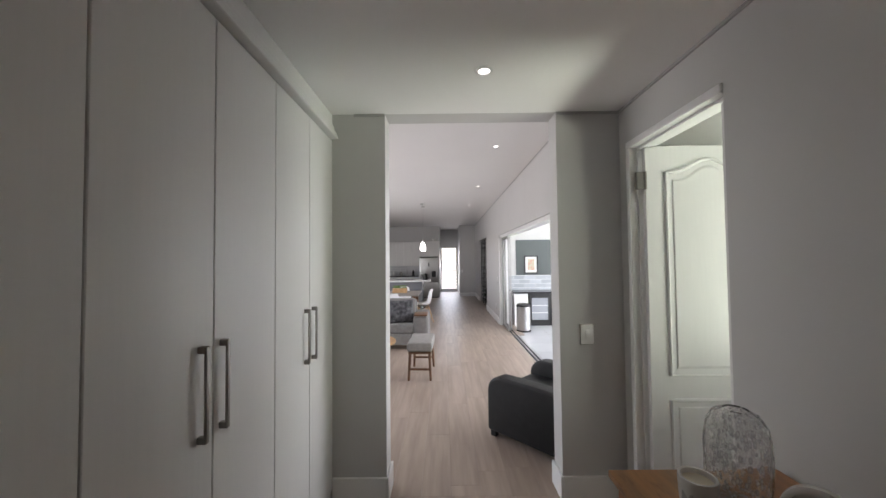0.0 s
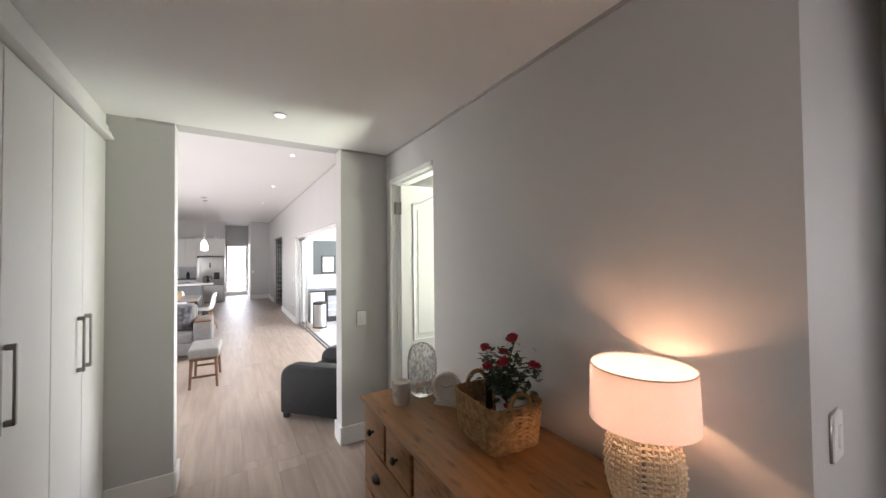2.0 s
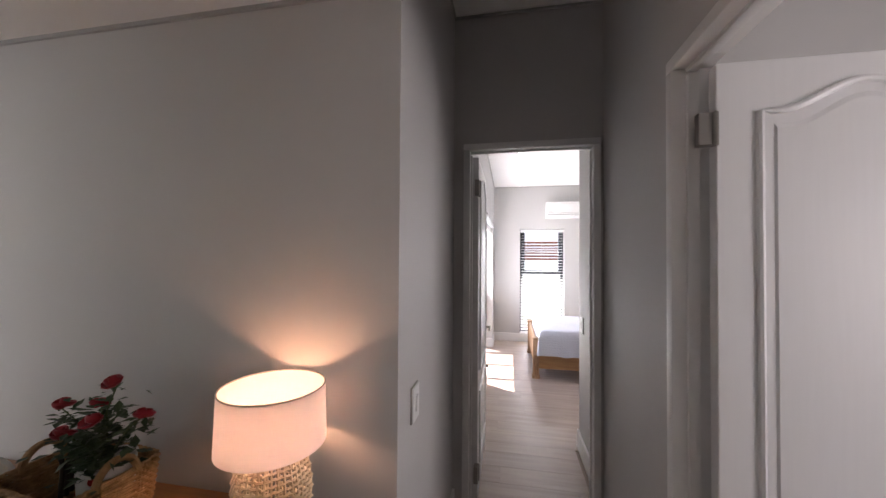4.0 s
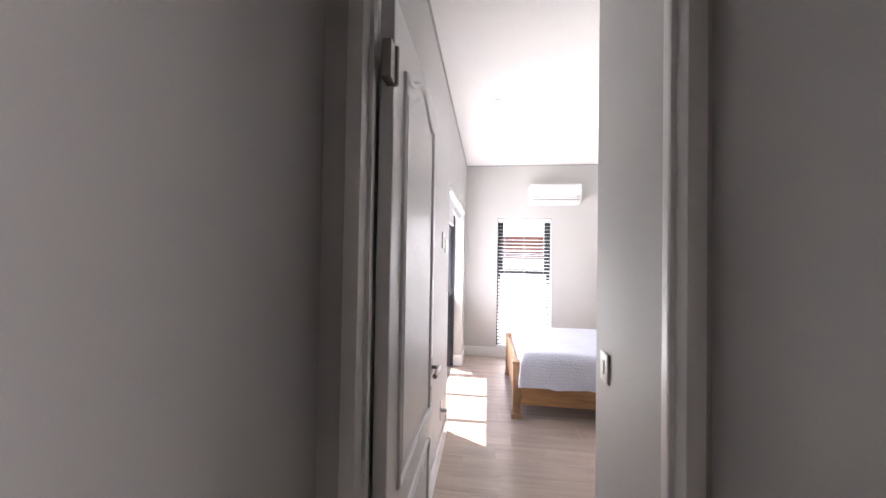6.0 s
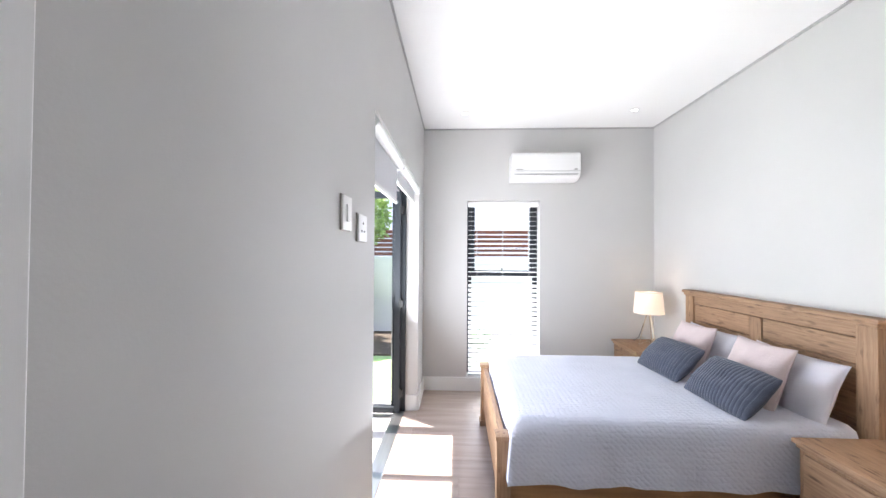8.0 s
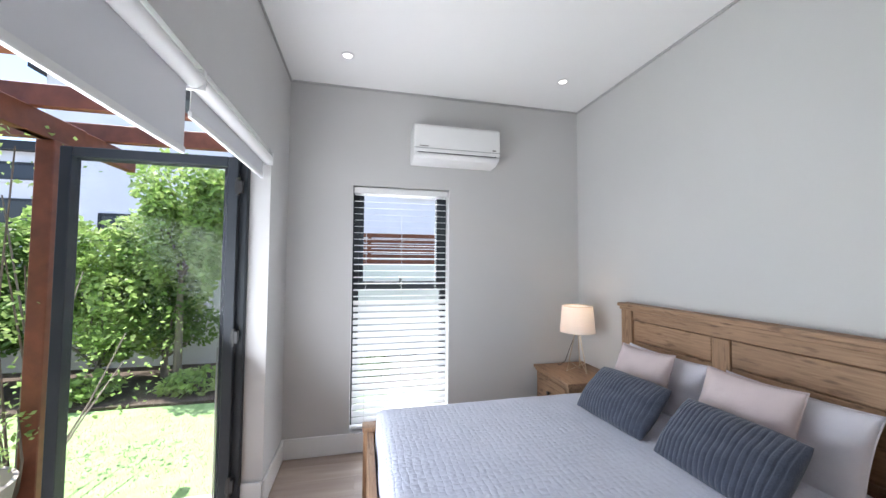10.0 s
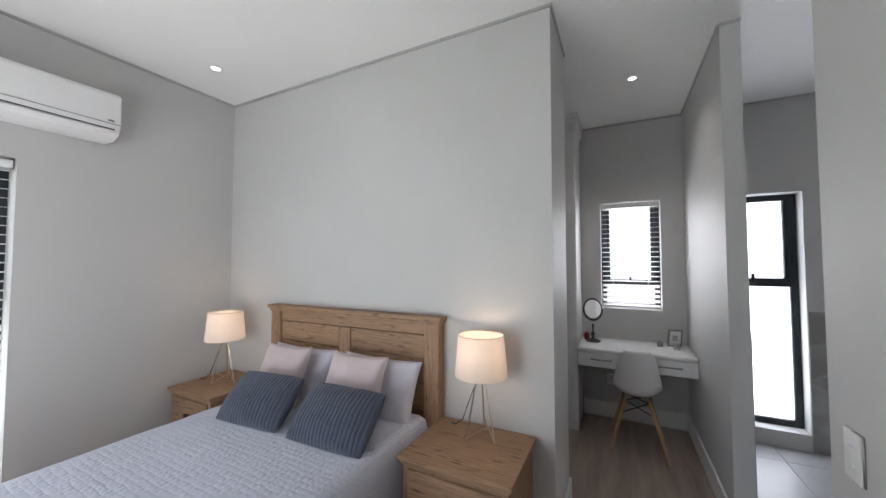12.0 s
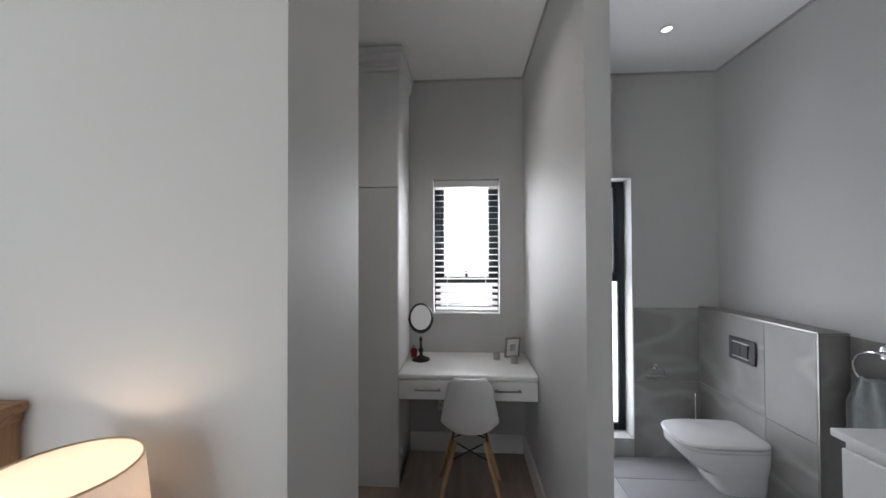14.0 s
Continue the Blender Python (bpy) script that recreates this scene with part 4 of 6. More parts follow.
put_cushion("cushion", "navy ribbed cushion lying at an angle on the quilt", (4.815, -1.985, 0.715), 0.46, 0.30, 0.145, 46, 2, 0, M_NAVY, 21)


def nightstand(x0, x1):
    t = thing("nightstand", "weathered acacia nightstand with dark drawer knobs", "nightstand", ((x0 + x1) / 2, -2.255, 0), group="nightstands beside the bed")
    w = (x1 - x0) / 2
    part("top", box(-w, w, -0.235, 0.225, 0.568, 0.59, 0.005, 2), M_ACACIA, t)
    part("body", box(-w + 0.02, w - 0.02, -0.23, 0.205, 0.05, 0.568, 0.003, 1), M_ACACIAZ, t)
    part("cornice", box(-w + 0.01, w - 0.01, -0.232, 0.215, 0.55, 0.568, 0.004, 1), M_ACACIA, t)
    for z0, z1 in ((0.345, 0.535), (0.10, 0.325)):
        d = part("drawer", box(-w + 0.05, w - 0.05, 0.203, 0.217, z0, z1, 0.004, 2), M_ACACIA, t)
        part("knob", lathe([(0.006, 0), (0.006, 0.012), (0.015, 0.017), (0.016, 0.024), (0, 0.03)], 16,
                           Matrix.Translation((0, 0.217, (z0 + z1) / 2)) @ Matrix.Rotation(-math.pi / 2, 4, "X")), M_BLACK, d, "dark metal knob")
    for sx in (-1, 1):
        for y in (-0.22, 0.17):
            part("foot", box(sx * (w - 0.045) - 0.025, sx * (w - 0.045) + 0.025, y, y + 0.05, 0.0, 0.05, 0.004, 1), M_ACACIAZ, t)
    return t


nightstand(3.955, 4.487)
nightstand(5.93, 6.435)
M_SHADE2 = fabric_shade("ivory_lamp_shade", (0.88, 0.84, 0.80), 0.5)


def tripod_lamp(x, y, turn):
    t = thing("bedside_lamp", "bedside lamp with brushed wire tripod and ivory shade, lit", "lamp", (x, y, 0.59), turn, group="bedside lamps")
    part("shade", lathe([(0.132, 0.311), (0.114, 0.512), (0.112, 0.512), (0.130, 0.311)], 44), M_SHADE2, t, "ivory tapered fabric shade")
    part("shade_rim", tube(ring_path(0, 0, 0.512, 0.113, 40), 0.0022, 6, closed=True), M_BRASS, t)
    for k_ in range(3):
        a = 2 * math.pi * k_ / 3
        c_, s_ = math.cos(a), math.sin(a)
        part("leg", tube([(0.012 * c_, 0.012 * s_, 0.333), (0.085 * c_, 0.085 * s_, 0.006), (0.068 * math.cos(a + 2.094), 0.068 * math.sin(a + 2.094), 0.085)], 0.0042, 8), M_BRASS, t, "bent brass wire leg")
    part("cord", tube([(0.01, 0.0, 0.305), (0.03, -0.06, 0.2), (0.06, -0.12, 0.05), (0.09, -0.17, 0.004), (0.1, -0.2, 0.004)], 0.0025, 6), M_BLACK, t, "dark lamp cord")
    part("socket", tube([(0, 0, 0.305), (0, 0, 0.362)], 0.016, 12), M_BRASS, t)
    part("bulb", lathe([(0, 0.352), (0.012, 0.357), (0.026, 0.392), (0.02, 0.42), (0, 0.427)], 18), M_BULB, t, "glowing bulb")
    point("bedside_glow", (x, y, 0.59 + 0.445), 0.36, (1.0, 0.78, 0.58), 0.025)


tripod_lamp(4.197, -2.345, 40)
tripod_lamp(6.17, -2.27, 75)

# air conditioner
ac = thing("air_conditioner", "white split air conditioner high on the bedroom wall", "air conditioner", (6.492, -1.325, 2.2))
_pts = [(0.0, 0.016), (-0.12, 0.016), (-0.19, 0.042), (-0.215, 0.10), (-0.21, 0.27), (-0.195, 0.29), (0.0, 0.29)]
_bm = bmesh.new()
_l0 = [_bm.verts.new((x, -0.345, z)) for x, z in _pts]
_l1 = [_bm.verts.new((x, 0.345, z)) for x, z in _pts]
_bm.faces.new(_l0), _bm.faces.new(_l1[::-1])
for _i in range(len(_pts)):
    _j = (_i + 1) % len(_pts)
    _bm.faces.new((_l0[_i], _l1[_i], _l1[_j], _l0[_j]))
bmesh.ops.recalc_face_normals(_bm, faces=_bm.faces)
part("casing", soften(_bm, 0.012, 3), M_WHITE, ac)
part("louvre", box(-0.31, 0.31, 0.0, 0.008, -0.018, 0.018, 0.003, 2, Matrix.Translation((-0.198, 0, 0.045)) @ Matrix.Rotation(math.radians(90), 4, "Z") @ Matrix.Rotation(math.radians(-25), 4, "X")), M_WHITE, ac)
part("air_slot", box(-0.205, -0.16, -0.315, 0.315, 0.068, 0.073), M_DARKMETAL, ac, "dark outlet slot")
part("panel_seam", box(-0.2185, -0.19, -0.342, 0.342, 0.098, 0.101), mat("grey_seam", (0.3, 0.3, 0.3), 0.6), ac)
part("badge", box(-0.2165, -0.21, 0.235, 0.30, 0.112, 0.12), M_NICKEL, ac, "small grey maker's badge")
part("badge", box(-0.2165, -0.21, -0.31, -0.28, 0.112, 0.122), M_NICKEL, ac, "small grey maker's badge")

downlight((6.06, -0.50, ROOM_Z))
downlight((6.025, -2.07, ROOM_Z))
downlight((4.32, -0.47, ROOM_Z))
downlight((3.46, -3.51, ROOM_Z))
beam(3.46, -3.51, ROOM_Z, 4.2, 125)
downlight((2.29, -3.89, ROOM_Z))
beam(2.29, -3.89, ROOM_Z, 0.7)
wall_plate("light_switch", "white rocker light switch beside the bedroom door", "light switch", pose(2.866, -0.90, 1.017, 0, 0, 0), 1, 0.09, 0.12)
wall_plate("light_switch", "white blank-faced light switch on the partition wall", "light switch", pose(3.0, -2.05, 0.937, 0, 0, -90), 1, 0.075, 0.13)
wall_plate("wall_socket", "white socket plate with small dark holes by the folding doors", "wall socket", pose(4.035, -0.067, 1.55, 0, 0, 180), 0, 0.115, 0.10, 3)
wall_plate("wall_socket", "white control plate with one dark slot", "wall socket", pose(3.85, -0.067, 1.585, 0, 0, 180), 1, 0.09, 0.11)
st = thing("door_stop", "brushed steel door bolt plate near the skirting", "door stop", (3.87, -0.067, 0.34))
part("plate", box(-0.02, 0.02, -0.006, 0.0, -0.07, 0.07, 0.003, 1), M_STEEL, st)
part("knob", tube([(0, -0.004, 0.0), (0, -0.05, 0.0)], 0.016, 14), M_STEEL, st)


# windows with frames, and venetian blinds
def window(name, axis, a0, a1, z0, z1, face, out, rail, sash=0.045, frosted=False, depth=0.12):
    """face: the wall's inner face; out: +1 or -1, the way outwards across the wall."""
    t = thing(name, "charcoal aluminium window with opening upper sash", "window", kind="structure")
    b0, b1 = sorted((face + out * depth, face + out * (depth + 0.05)))
    def bar(n, p0, p1, q0, q1, thick=0.0):
        part(n, box(*((p0, p1, b0 - thick, b1 + thick) if axis == "x" else (b0 - thick, b1 + thick, p0, p1)), q0, q1, 0.004, 1), M_DARKMETAL, t)
    f = sash
    bar("frame", a0, a0 + f, z0, z1), bar("frame", a1 - f, a1, z0, z1), bar("frame", a0 + f, a1 - f, z0, z0 + f), bar("frame", a0 + f, a1 - f, z1 - f, z1)
    bar("rail", a0 + f, a1 - f, rail - f * 0.7, rail + f * 0.7, 0.006)
    for s0, s1 in ((rail + f * 0.7, z1 - f),):
        bar("sash", a0 + f, a0 + f * 1.7, s0, s1, 0.008), bar("sash", a1 - f * 1.7, a1 - f, s0, s1, 0.008)
    bm_ = (b0 + b1) / 2
    for q0, q1 in ((z0 + f, rail - f * 0.7), (rail + f * 0.7, z1 - f)):
        g = part("pane", box(*((a0 + f, a1 - f, bm_ - 0.003, bm_ + 0.003) if axis == "x" else (bm_ - 0.003, bm_ + 0.003, a0 + f, a1 - f)), q0, q1), M_FROST if frosted else M_GLASS, t)
        g.visible_shadow = False
    hx = (a0 + a1) / 2
    hy = face + out * (depth - 0.02)
    part("latch", box(*((hx - 0.01, hx + 0.01, hy - 0.015, hy + 0.015) if axis == "x" else (hy - 0.015, hy + 0.015, hx - 0.01, hx + 0.01)), rail - 0.01, rail + 0.075, 0.003, 1), M_BLACK, t)
    return t


M_FROST = bpy.data.materials.new("frosted_glass")
M_FROST.use_nodes = True
_n, _l = M_FROST.node_tree.nodes, M_FROST.node_tree.links
_tl = _n.new("ShaderNodeBsdfTranslucent")
_tp = _n.new("ShaderNodeBsdfTransparent")
_mx = _n.new("ShaderNodeMixShader")
_mx.inputs[0].default_value = 0.12
_l.new(_tl.outputs[0], _mx.inputs[1]), _l.new(_tp.outputs[0], _mx.inputs[2]), _l.new(_mx.outputs[0], _n["Material Output"].inputs[0])
_tl.inputs[0].default_value = (0.95, 0.97, 1, 1)
M_SLAT = fabric_shade("white_blind_slat", (0.86, 0.86, 0.86), 0.35)


def blind(axis, a0, a1, z0, z1, at, out, tilt_split=None, label="white venetian blind lowered over the window", pitch=0.05, closed=38):
    t = thing("venetian_blind", label, "blind", kind="")
    w = 0.048
    def m(z, ang):
        base = Matrix.Translation(((a0 + a1) / 2, at, z)) if axis == "x" else Matrix.Translation((at, (a0 + a1) / 2, z)) @ Matrix.Rotation(math.pi / 2, 4, "Z")
        return base @ Matrix.Rotation(radians(ang), 4, "X")
    half = (a1 - a0) / 2 - 0.006
    mesh = mesh_of("slat", box(-half, half, -w / 2, w / 2, -0.0014, 0.0014), M_SLAT)
    z, i = z1 - 0.06, 0
    while z > z0 + 0.02:
        s = new("slat", mesh)
        s.parent = t
        s.matrix_basis = m(z, (closed if tilt_split and z < tilt_split else 6) * (1 if out > 0 else -1) * (1 if axis == "x" else -1))
        z -= pitch
    b0, b1 = at - 0.028, at + 0.028
    part("headrail", box(*((a0, a1, b0, b1) if axis == "x" else (b0, b1, a0, a1)), z1 - 0.05, z1 - 0.002, 0.004, 1), M_WHITE, t)
    part("bottom_rail", box(*((a0 + 0.006, a1 - 0.006, b0, b1) if axis == "x" else (b0, b1, a0 + 0.006, a1 - 0.006)), z0 + 0.004, z0 + 0.022, 0.004, 1), M_WHITE, t)
    for f in (0.13, 0.5, 0.87) if a1 - a0 > 0.6 else (0.2, 0.8):
        a = a0 + (a1 - a0) * f
        for s in (b0 + 0.003, b1 - 0.003):
            part("cord", tube([(a, s, z0 + 0.02), (a, s, z1 - 0.04)] if axis == "x" else [(s, a, z0 + 0.02), (s, a, z1 - 0.04)], 0.0012, 5), M_WHITE, t)
    return t


window("window_1", "y", -1.309, -0.539, 0.145, 2.033, 6.492, 1, 1.245, 0.05)
blind("y", -1.301, -0.547, 0.155, 2.025, 6.535, 1, 1.16)
slab("window_sill_1", 6.495, 6.62, -1.309, -0.539, 0.135, 0.149, M_WHITE, "white plaster window reveal", "window sill")
window("window_2", "x", 3.224, 3.725, 1.028, 2.047, -4.412, -1, 1.27, 0.045)
blind("x", 3.23, 3.719, 1.036, 2.04, -4.456, -1, 1.25, "white venetian blind over the small window", 0.046, 25)
window("window_3", "x", 2.263, 2.85, 0.13, 2.034, -4.412, -1, 1.30, 0.05, frosted=True)

# folding doors, roller blinds
M_BLINDCLOTH = fabric_shade("blind_cloth", (0.74, 0.74, 0.76), 0.12)
bf = thing("folding_door", "charcoal aluminium folding glass doors stacked open against the jamb", "folding door", kind="structure")


def glass_leaf(x, y0, y1, owner):
    lf = part("leaf", join(box(x - 0.02, x + 0.02, y0, y0 + 0.055, 0.0, 2.03, 0.004, 1), box(x - 0.02, x + 0.02, y1 - 0.055, y1, 0.0, 2.03, 0.004, 1),
                           box(x - 0.02, x + 0.02, y0 + 0.055, y1 - 0.055, 0.0, 0.055, 0.004, 1), box(x - 0.02, x + 0.02, y0 + 0.055, y1 - 0.055, 1.975, 2.03, 0.004, 1)), M_DARKMETAL, owner)
    g = part("pane", box(x - 0.003, x + 0.003, y0 + 0.05, y1 - 0.05, 0.05, 1.98), M_GLASS, lf, "clear glass pane")
    g.visible_shadow = False
    return lf


glass_leaf(5.935, 0.085, 0.935, bf)
glass_leaf(5.98, 0.118, 0.945, bf)
for _z in (0.18, 1.0, 1.86):
    part("hinge", join(tube([(5.918, 0.085, _z - 0.05), (5.918, 0.085, _z + 0.05)], 0.012, 10), box(5.908, 5.938, 0.06, 0.10, _z - 0.035, _z + 0.035, 0.003, 1)), M_BLACK, bf, "black hinge")
for _a, _b2, _z0, _z1 in ((5.955, 5.998, 0.0, 2.095), (4.262, 4.30, 0.0, 2.095)):
    part("frame", box(_a, _b2, 0.045, 0.11, _z0, _z1, 0.004, 1), M_DARKMETAL, bf)
part("frame", box(4.30, 5.955, 0.045, 0.11, 2.045, 2.097, 0.004, 1), M_DARKMETAL, bf)
part("threshold", box(4.262, 5.998, 0.05, 0.15, -0.02, 0.006, 0.003, 1), M_STEEL, bf, "aluminium threshold track")
part("drop_bolt", tube([(5.91, 0.16, 0.12), (5.91, 0.16, 0.95)], 0.005, 8), M_STEEL, bf)
for _x0, _x1, _zb in ((4.27, 5.055, 1.80), (5.07, 5.985, 1.94)):
    rb = thing("roller_blind", "white roller blind partly lowered over the folding doors", "roller blind", group="roller blinds")
    part("roller", tube([(_x0, -0.05, 2.05), (_x1, -0.05, 2.05)], 0.030, 20), M_WHITE, rb)
    part("sheet", box(_x0 + 0.01, _x1 - 0.01, -0.026, -0.024, _zb, 2.05), M_BLINDCLOTH, rb, "white blind fabric")
    part("hem_bar", box(_x0 + 0.01, _x1 - 0.01, -0.032, -0.018, _zb - 0.012, _zb + 0.012, 0.004, 2), M_WHITE, rb)
    part("bracket", box(_x1 - 0.008, _x1 + 0.008, -0.08, -0.02, 2.015, 2.09, 0.003, 1), M_WHITE, rb)


# ---------------------------------------------------------------- dressing nook
cb = thing("cupboard", "tall white built-in cupboard with stepped cornice", "cupboard", (3.908, -3.97, 0))
part("body", box(0.0, 1.6, -0.43, -0.02, 0.0, 2.655), M_DOOR, cb)
part("plinth", box(0.0, 1.6, -0.4, -0.012, 0.0, 0.085), M_DOOR, cb)
for _i in range(4):
    for _z0, _z1 in ((0.09, 1.903), (1.911, 2.655)):
        part("door", box(0.003 + _i * 0.4, 0.397 + _i * 0.4, -0.019, 0.0, _z0, _z1, 0.002, 1), M_DOOR, cb)
_bm = bmesh.new()
for _o, _z0, _z1 in ((0.006, 2.657, 2.685), (0.014, 2.685, 2.71), (0.024, 2.71, 2.765), (0.035, 2.765, 2.80)):
    add_box(_bm, -_o, 1.6, -0.43, _o, _z0, _z1)
part("cornice", soften(_bm, 0.007, 2), M_DOOR, cb)

dk = thing("dressing_table", "white built-in dressing table with two drawers", "desk", (3.045, -3.9, -0.012))
part("top", box(0.0, 0.858, -0.511, 0.0, 0.722, 0.754, 0.012, 3), M_WHITE, dk)
part("carcass", box(0.005, 0.853, -0.5, -0.024, 0.60, 0.722), M_WHITE, dk)
for _a, _b2 in ((0.006, 0.427), (0.431, 0.852)):
    d = part("drawer", box(_a, _b2, -0.022, -0.004, 0.602, 0.718, 0.003, 1), M_WHITE, dk)
    _c = (_a + _b2) / 2 + (0.03 if _a > 0.2 else -0.03)
    part("handle", join(box(_c - 0.08, _c + 0.08, 0.018, 0.026, 0.664, 0.674, 0.002, 1), box(_c - 0.075, _c - 0.065, -0.004, 0.02, 0.665, 0.673), box(_c + 0.065, _c + 0.075, -0.004, 0.02, 0.665, 0.673)), M_NICKEL, d, "slim nickel bar handle")


def shell_chair(name, at, turn, label, group="", leg=None):
    t = thing(name, label, "chair", at, turn, group=group)
    bm = bmesh.new()
    prof = [(0.215, 0.40), (0.19, 0.435), (0.12, 0.438), (0.02, 0.425), (-0.09, 0.425), (-0.16, 0.46), (-0.195, 0.54), (-0.215, 0.65), (-0.232, 0.75), (-0.24, 0.80)]
    half = [0.105, 0.14, 0.157, 0.166, 0.168, 0.164, 0.155, 0.142, 0.122, 0.085]
    curl = [0.0, 0.015, 0.035, 0.055, 0.075, 0.085, 0.05, 0.0, 0.0, 0.0]
    wrap = [0, 0, 0, 0, 0, 0.015, 0.04, 0.055, 0.05, 0.03]
    rows = []
    n = 16
    for (y, z), h_, c_, w_ in zip(prof, half, curl, wrap):
        row = []
        for i in range(n + 1):
            u = 2 * i / n - 1
            row.append(bm.verts.new((u * h_, y + w_ * abs(u) ** 2.2, z + c_ * abs(u) ** 2.6)))
        rows.append(row)
    for a, b in zip(rows, rows[1:]):
        for i in range(n):
            bm.faces.new((a[i], a[i + 1], b[i + 1], b[i]))
    bmesh.ops.subdivide_edges(bm, edges=bm.edges, cuts=1, smooth=0.5, use_grid_fill=True)
    bmesh.ops.recalc_face_normals(bm, faces=bm.faces)
    bmesh.ops.solidify(bm, geom=bm.faces, thickness=0.007)
    part("shell", bm, M_PLASTIC, t, "white moulded plastic seat shell", 1.6)
    for sx in (-1, 1):
        for sy in (-1, 1):
            part("leg", tube([(sx * 0.085, sy * 0.10 - 0.01, 0.40), (sx * 0.195, sy * 0.20 - 0.01, 0.0)], 0.015, 12, taper=0.010), leg or M_BEECH, t, "tapered beech leg")
    for a, b in (((-0.09, 0.085, 0.39), (0.113, 0.115, 0.30)), ((0.09, 0.085, 0.39), (-0.113, 0.115, 0.30)), ((-0.09, -0.10, 0.39), (0.113, -0.135, 0.30)), ((0.09, -0.10, 0.39), (-0.113, -0.135, 0.30)),
                 ((-0.10, 0.09, 0.395), (-0.10, -0.11, 0.395)), ((0.10, 0.09, 0.395), (0.10, -0.11, 0.395)), ((-0.113, 0.115, 0.30), (-0.10, -0.11, 0.39)), ((0.113, 0.115, 0.30), (0.10, -0.11, 0.39))):
        part("brace", tube([a, b], 0.0042, 6), M_BLACK, t, "black wire brace")
    return t


M_PLASTIC = mat("white_polypropylene", (0.76, 0.76, 0.76), 0.4, (0.74, 0.74, 0.74), 4, 2)
M_BEECH = mat("beech_leg", (0.52, 0.33, 0.17), 0.45, (0.42, 0.25, 0.12), 3, 5, 0.05, 20, stretch=(12, 12, 1))
shell_chair("shell_chair", (3.462, -3.91, 0), 180, "white moulded shell chair on beech legs at the dressing table")

mi = thing("vanity_mirror", "round black vanity mirror on a turned stand", "mirror", (3.795, -4.20, 0.742), 12)
part("stand", lathe([(0, 0), (0.062, 0), (0.062, 0.008), (0.045, 0.016), (0.014, 0.03), (0.01, 0.05), (0.018, 0.065), (0.018, 0.075), (0.008, 0.09), (0.008, 0.13), (0.013, 0.145), (0.006, 0.16), (0, 0.17)], 24), M_BLACK, mi)
_t = Matrix.Translation((0, 0, 0.295)) @ Matrix.Rotation(math.radians(-84), 4, "X")
part("rim", lathe([(0.078, -0.008), (0.088, -0.008), (0.092, 0), (0.088, 0.008), (0.078, 0.008)], 40, _t @ Matrix.Diagonal((0.92, 1.1, 1, 1))), M_BLACK, mi)
part("mirror_glass", lathe([(0, 0.004), (0.08, 0.004), (0.08, -0.004), (0, -0.004)], 40, _t @ Matrix.Diagonal((0.92, 1.1, 1, 1))), mat("silvered_mirror", (0.9, 0.9, 0.9), 0.02, (0.9, 0.9, 0.9), metal=1.0), mi, "silvered mirror disc")
part("yoke", tube([(0.085 * math.cos(a), 0.012, 0.295 + 0.105 * math.sin(a)) for a in [math.pi + math.pi * i / 12 for i in range(13)]], 0.004, 6), M_BLACK, mi)
bt = thing("perfume_bottle", "small red glass bottle with a dark cap", "bottle", (3.855, -4.27, 0.742))
part("bottle", lathe([(0, 0), (0.022, 0), (0.024, 0.05), (0.018, 0.06), (0.01, 0.065), (0, 0.065)], 16), mat("red_glass", (0.28, 0.04, 0.03), 0.15), bt)
part("cap", lathe([(0, 0.065), (0.011, 0.065), (0.011, 0.085), (0, 0.087)], 14), M_NICKEL, bt)
pf = thing("photo_frame", "small grey metal picture frame with white mount", "picture frame", (3.155, -4.30, 0.742), -165)
_t = Matrix.Rotation(math.radians(12), 4, "X")
part("frame", join(box(-0.055, -0.043, -0.008, 0.008, 0.0, 0.15, 0.002, 1, _t), box(0.043, 0.055, -0.008, 0.008, 0.0, 0.15, 0.002, 1, _t),
                   box(-0.043, 0.043, -0.008, 0.008, 0.0, 0.012, 0.002, 1, _t), box(-0.043, 0.043, -0.008, 0.008, 0.138, 0.15, 0.002, 1, _t)), M_NICKEL, pf)
part("mount", box(-0.043, 0.043, -0.003, 0.003, 0.012, 0.138, 0, 1, _t), M_WHITE, pf, "white paper mount")
part("print", box(-0.02, 0.02, -0.0045, 0.0045, 0.05, 0.10, 0, 1, _t), mat("grey_photo_print", (0.3, 0.3, 0.3), 0.6, (0.6, 0.6, 0.6), 60, 3), pf, "faded grey photograph")
for _x, _y in ((3.265, -4.24), (3.155, -4.16)):
    th = thing("tealight_holder", "small brushed steel tealight holder", "candle holder", (_x, _y, 0.742), group="tealight holders")
    part("cup", lathe([(0, 0), (0.024, 0), (0.024, 0.048), (0.021, 0.048), (0.02, 0.02), (0, 0.02)], 24), M_STEEL, th)
wall_plate("wall_socket", "white wall socket below the dressing table", "wall socket", pose(3.655, -4.412, 0.36, 0, 0, 0), 0, 0.075, 0.11, 3)

# ---------------------------------------------------------------- bathroom
slab("floor_bathroom", 1.655, 2.95, -4.412, -1.03, -0.03, -0.004, M_GROUT, "dark grout bed under the grey floor tiles", "floor")
M_FTILE = mat("pale_grey_floor_tile", (0.36, 0.36, 0.365), 0.3, (0.29, 0.29, 0.295), 1.4, 7, 0.03, 20, vary=0.05)


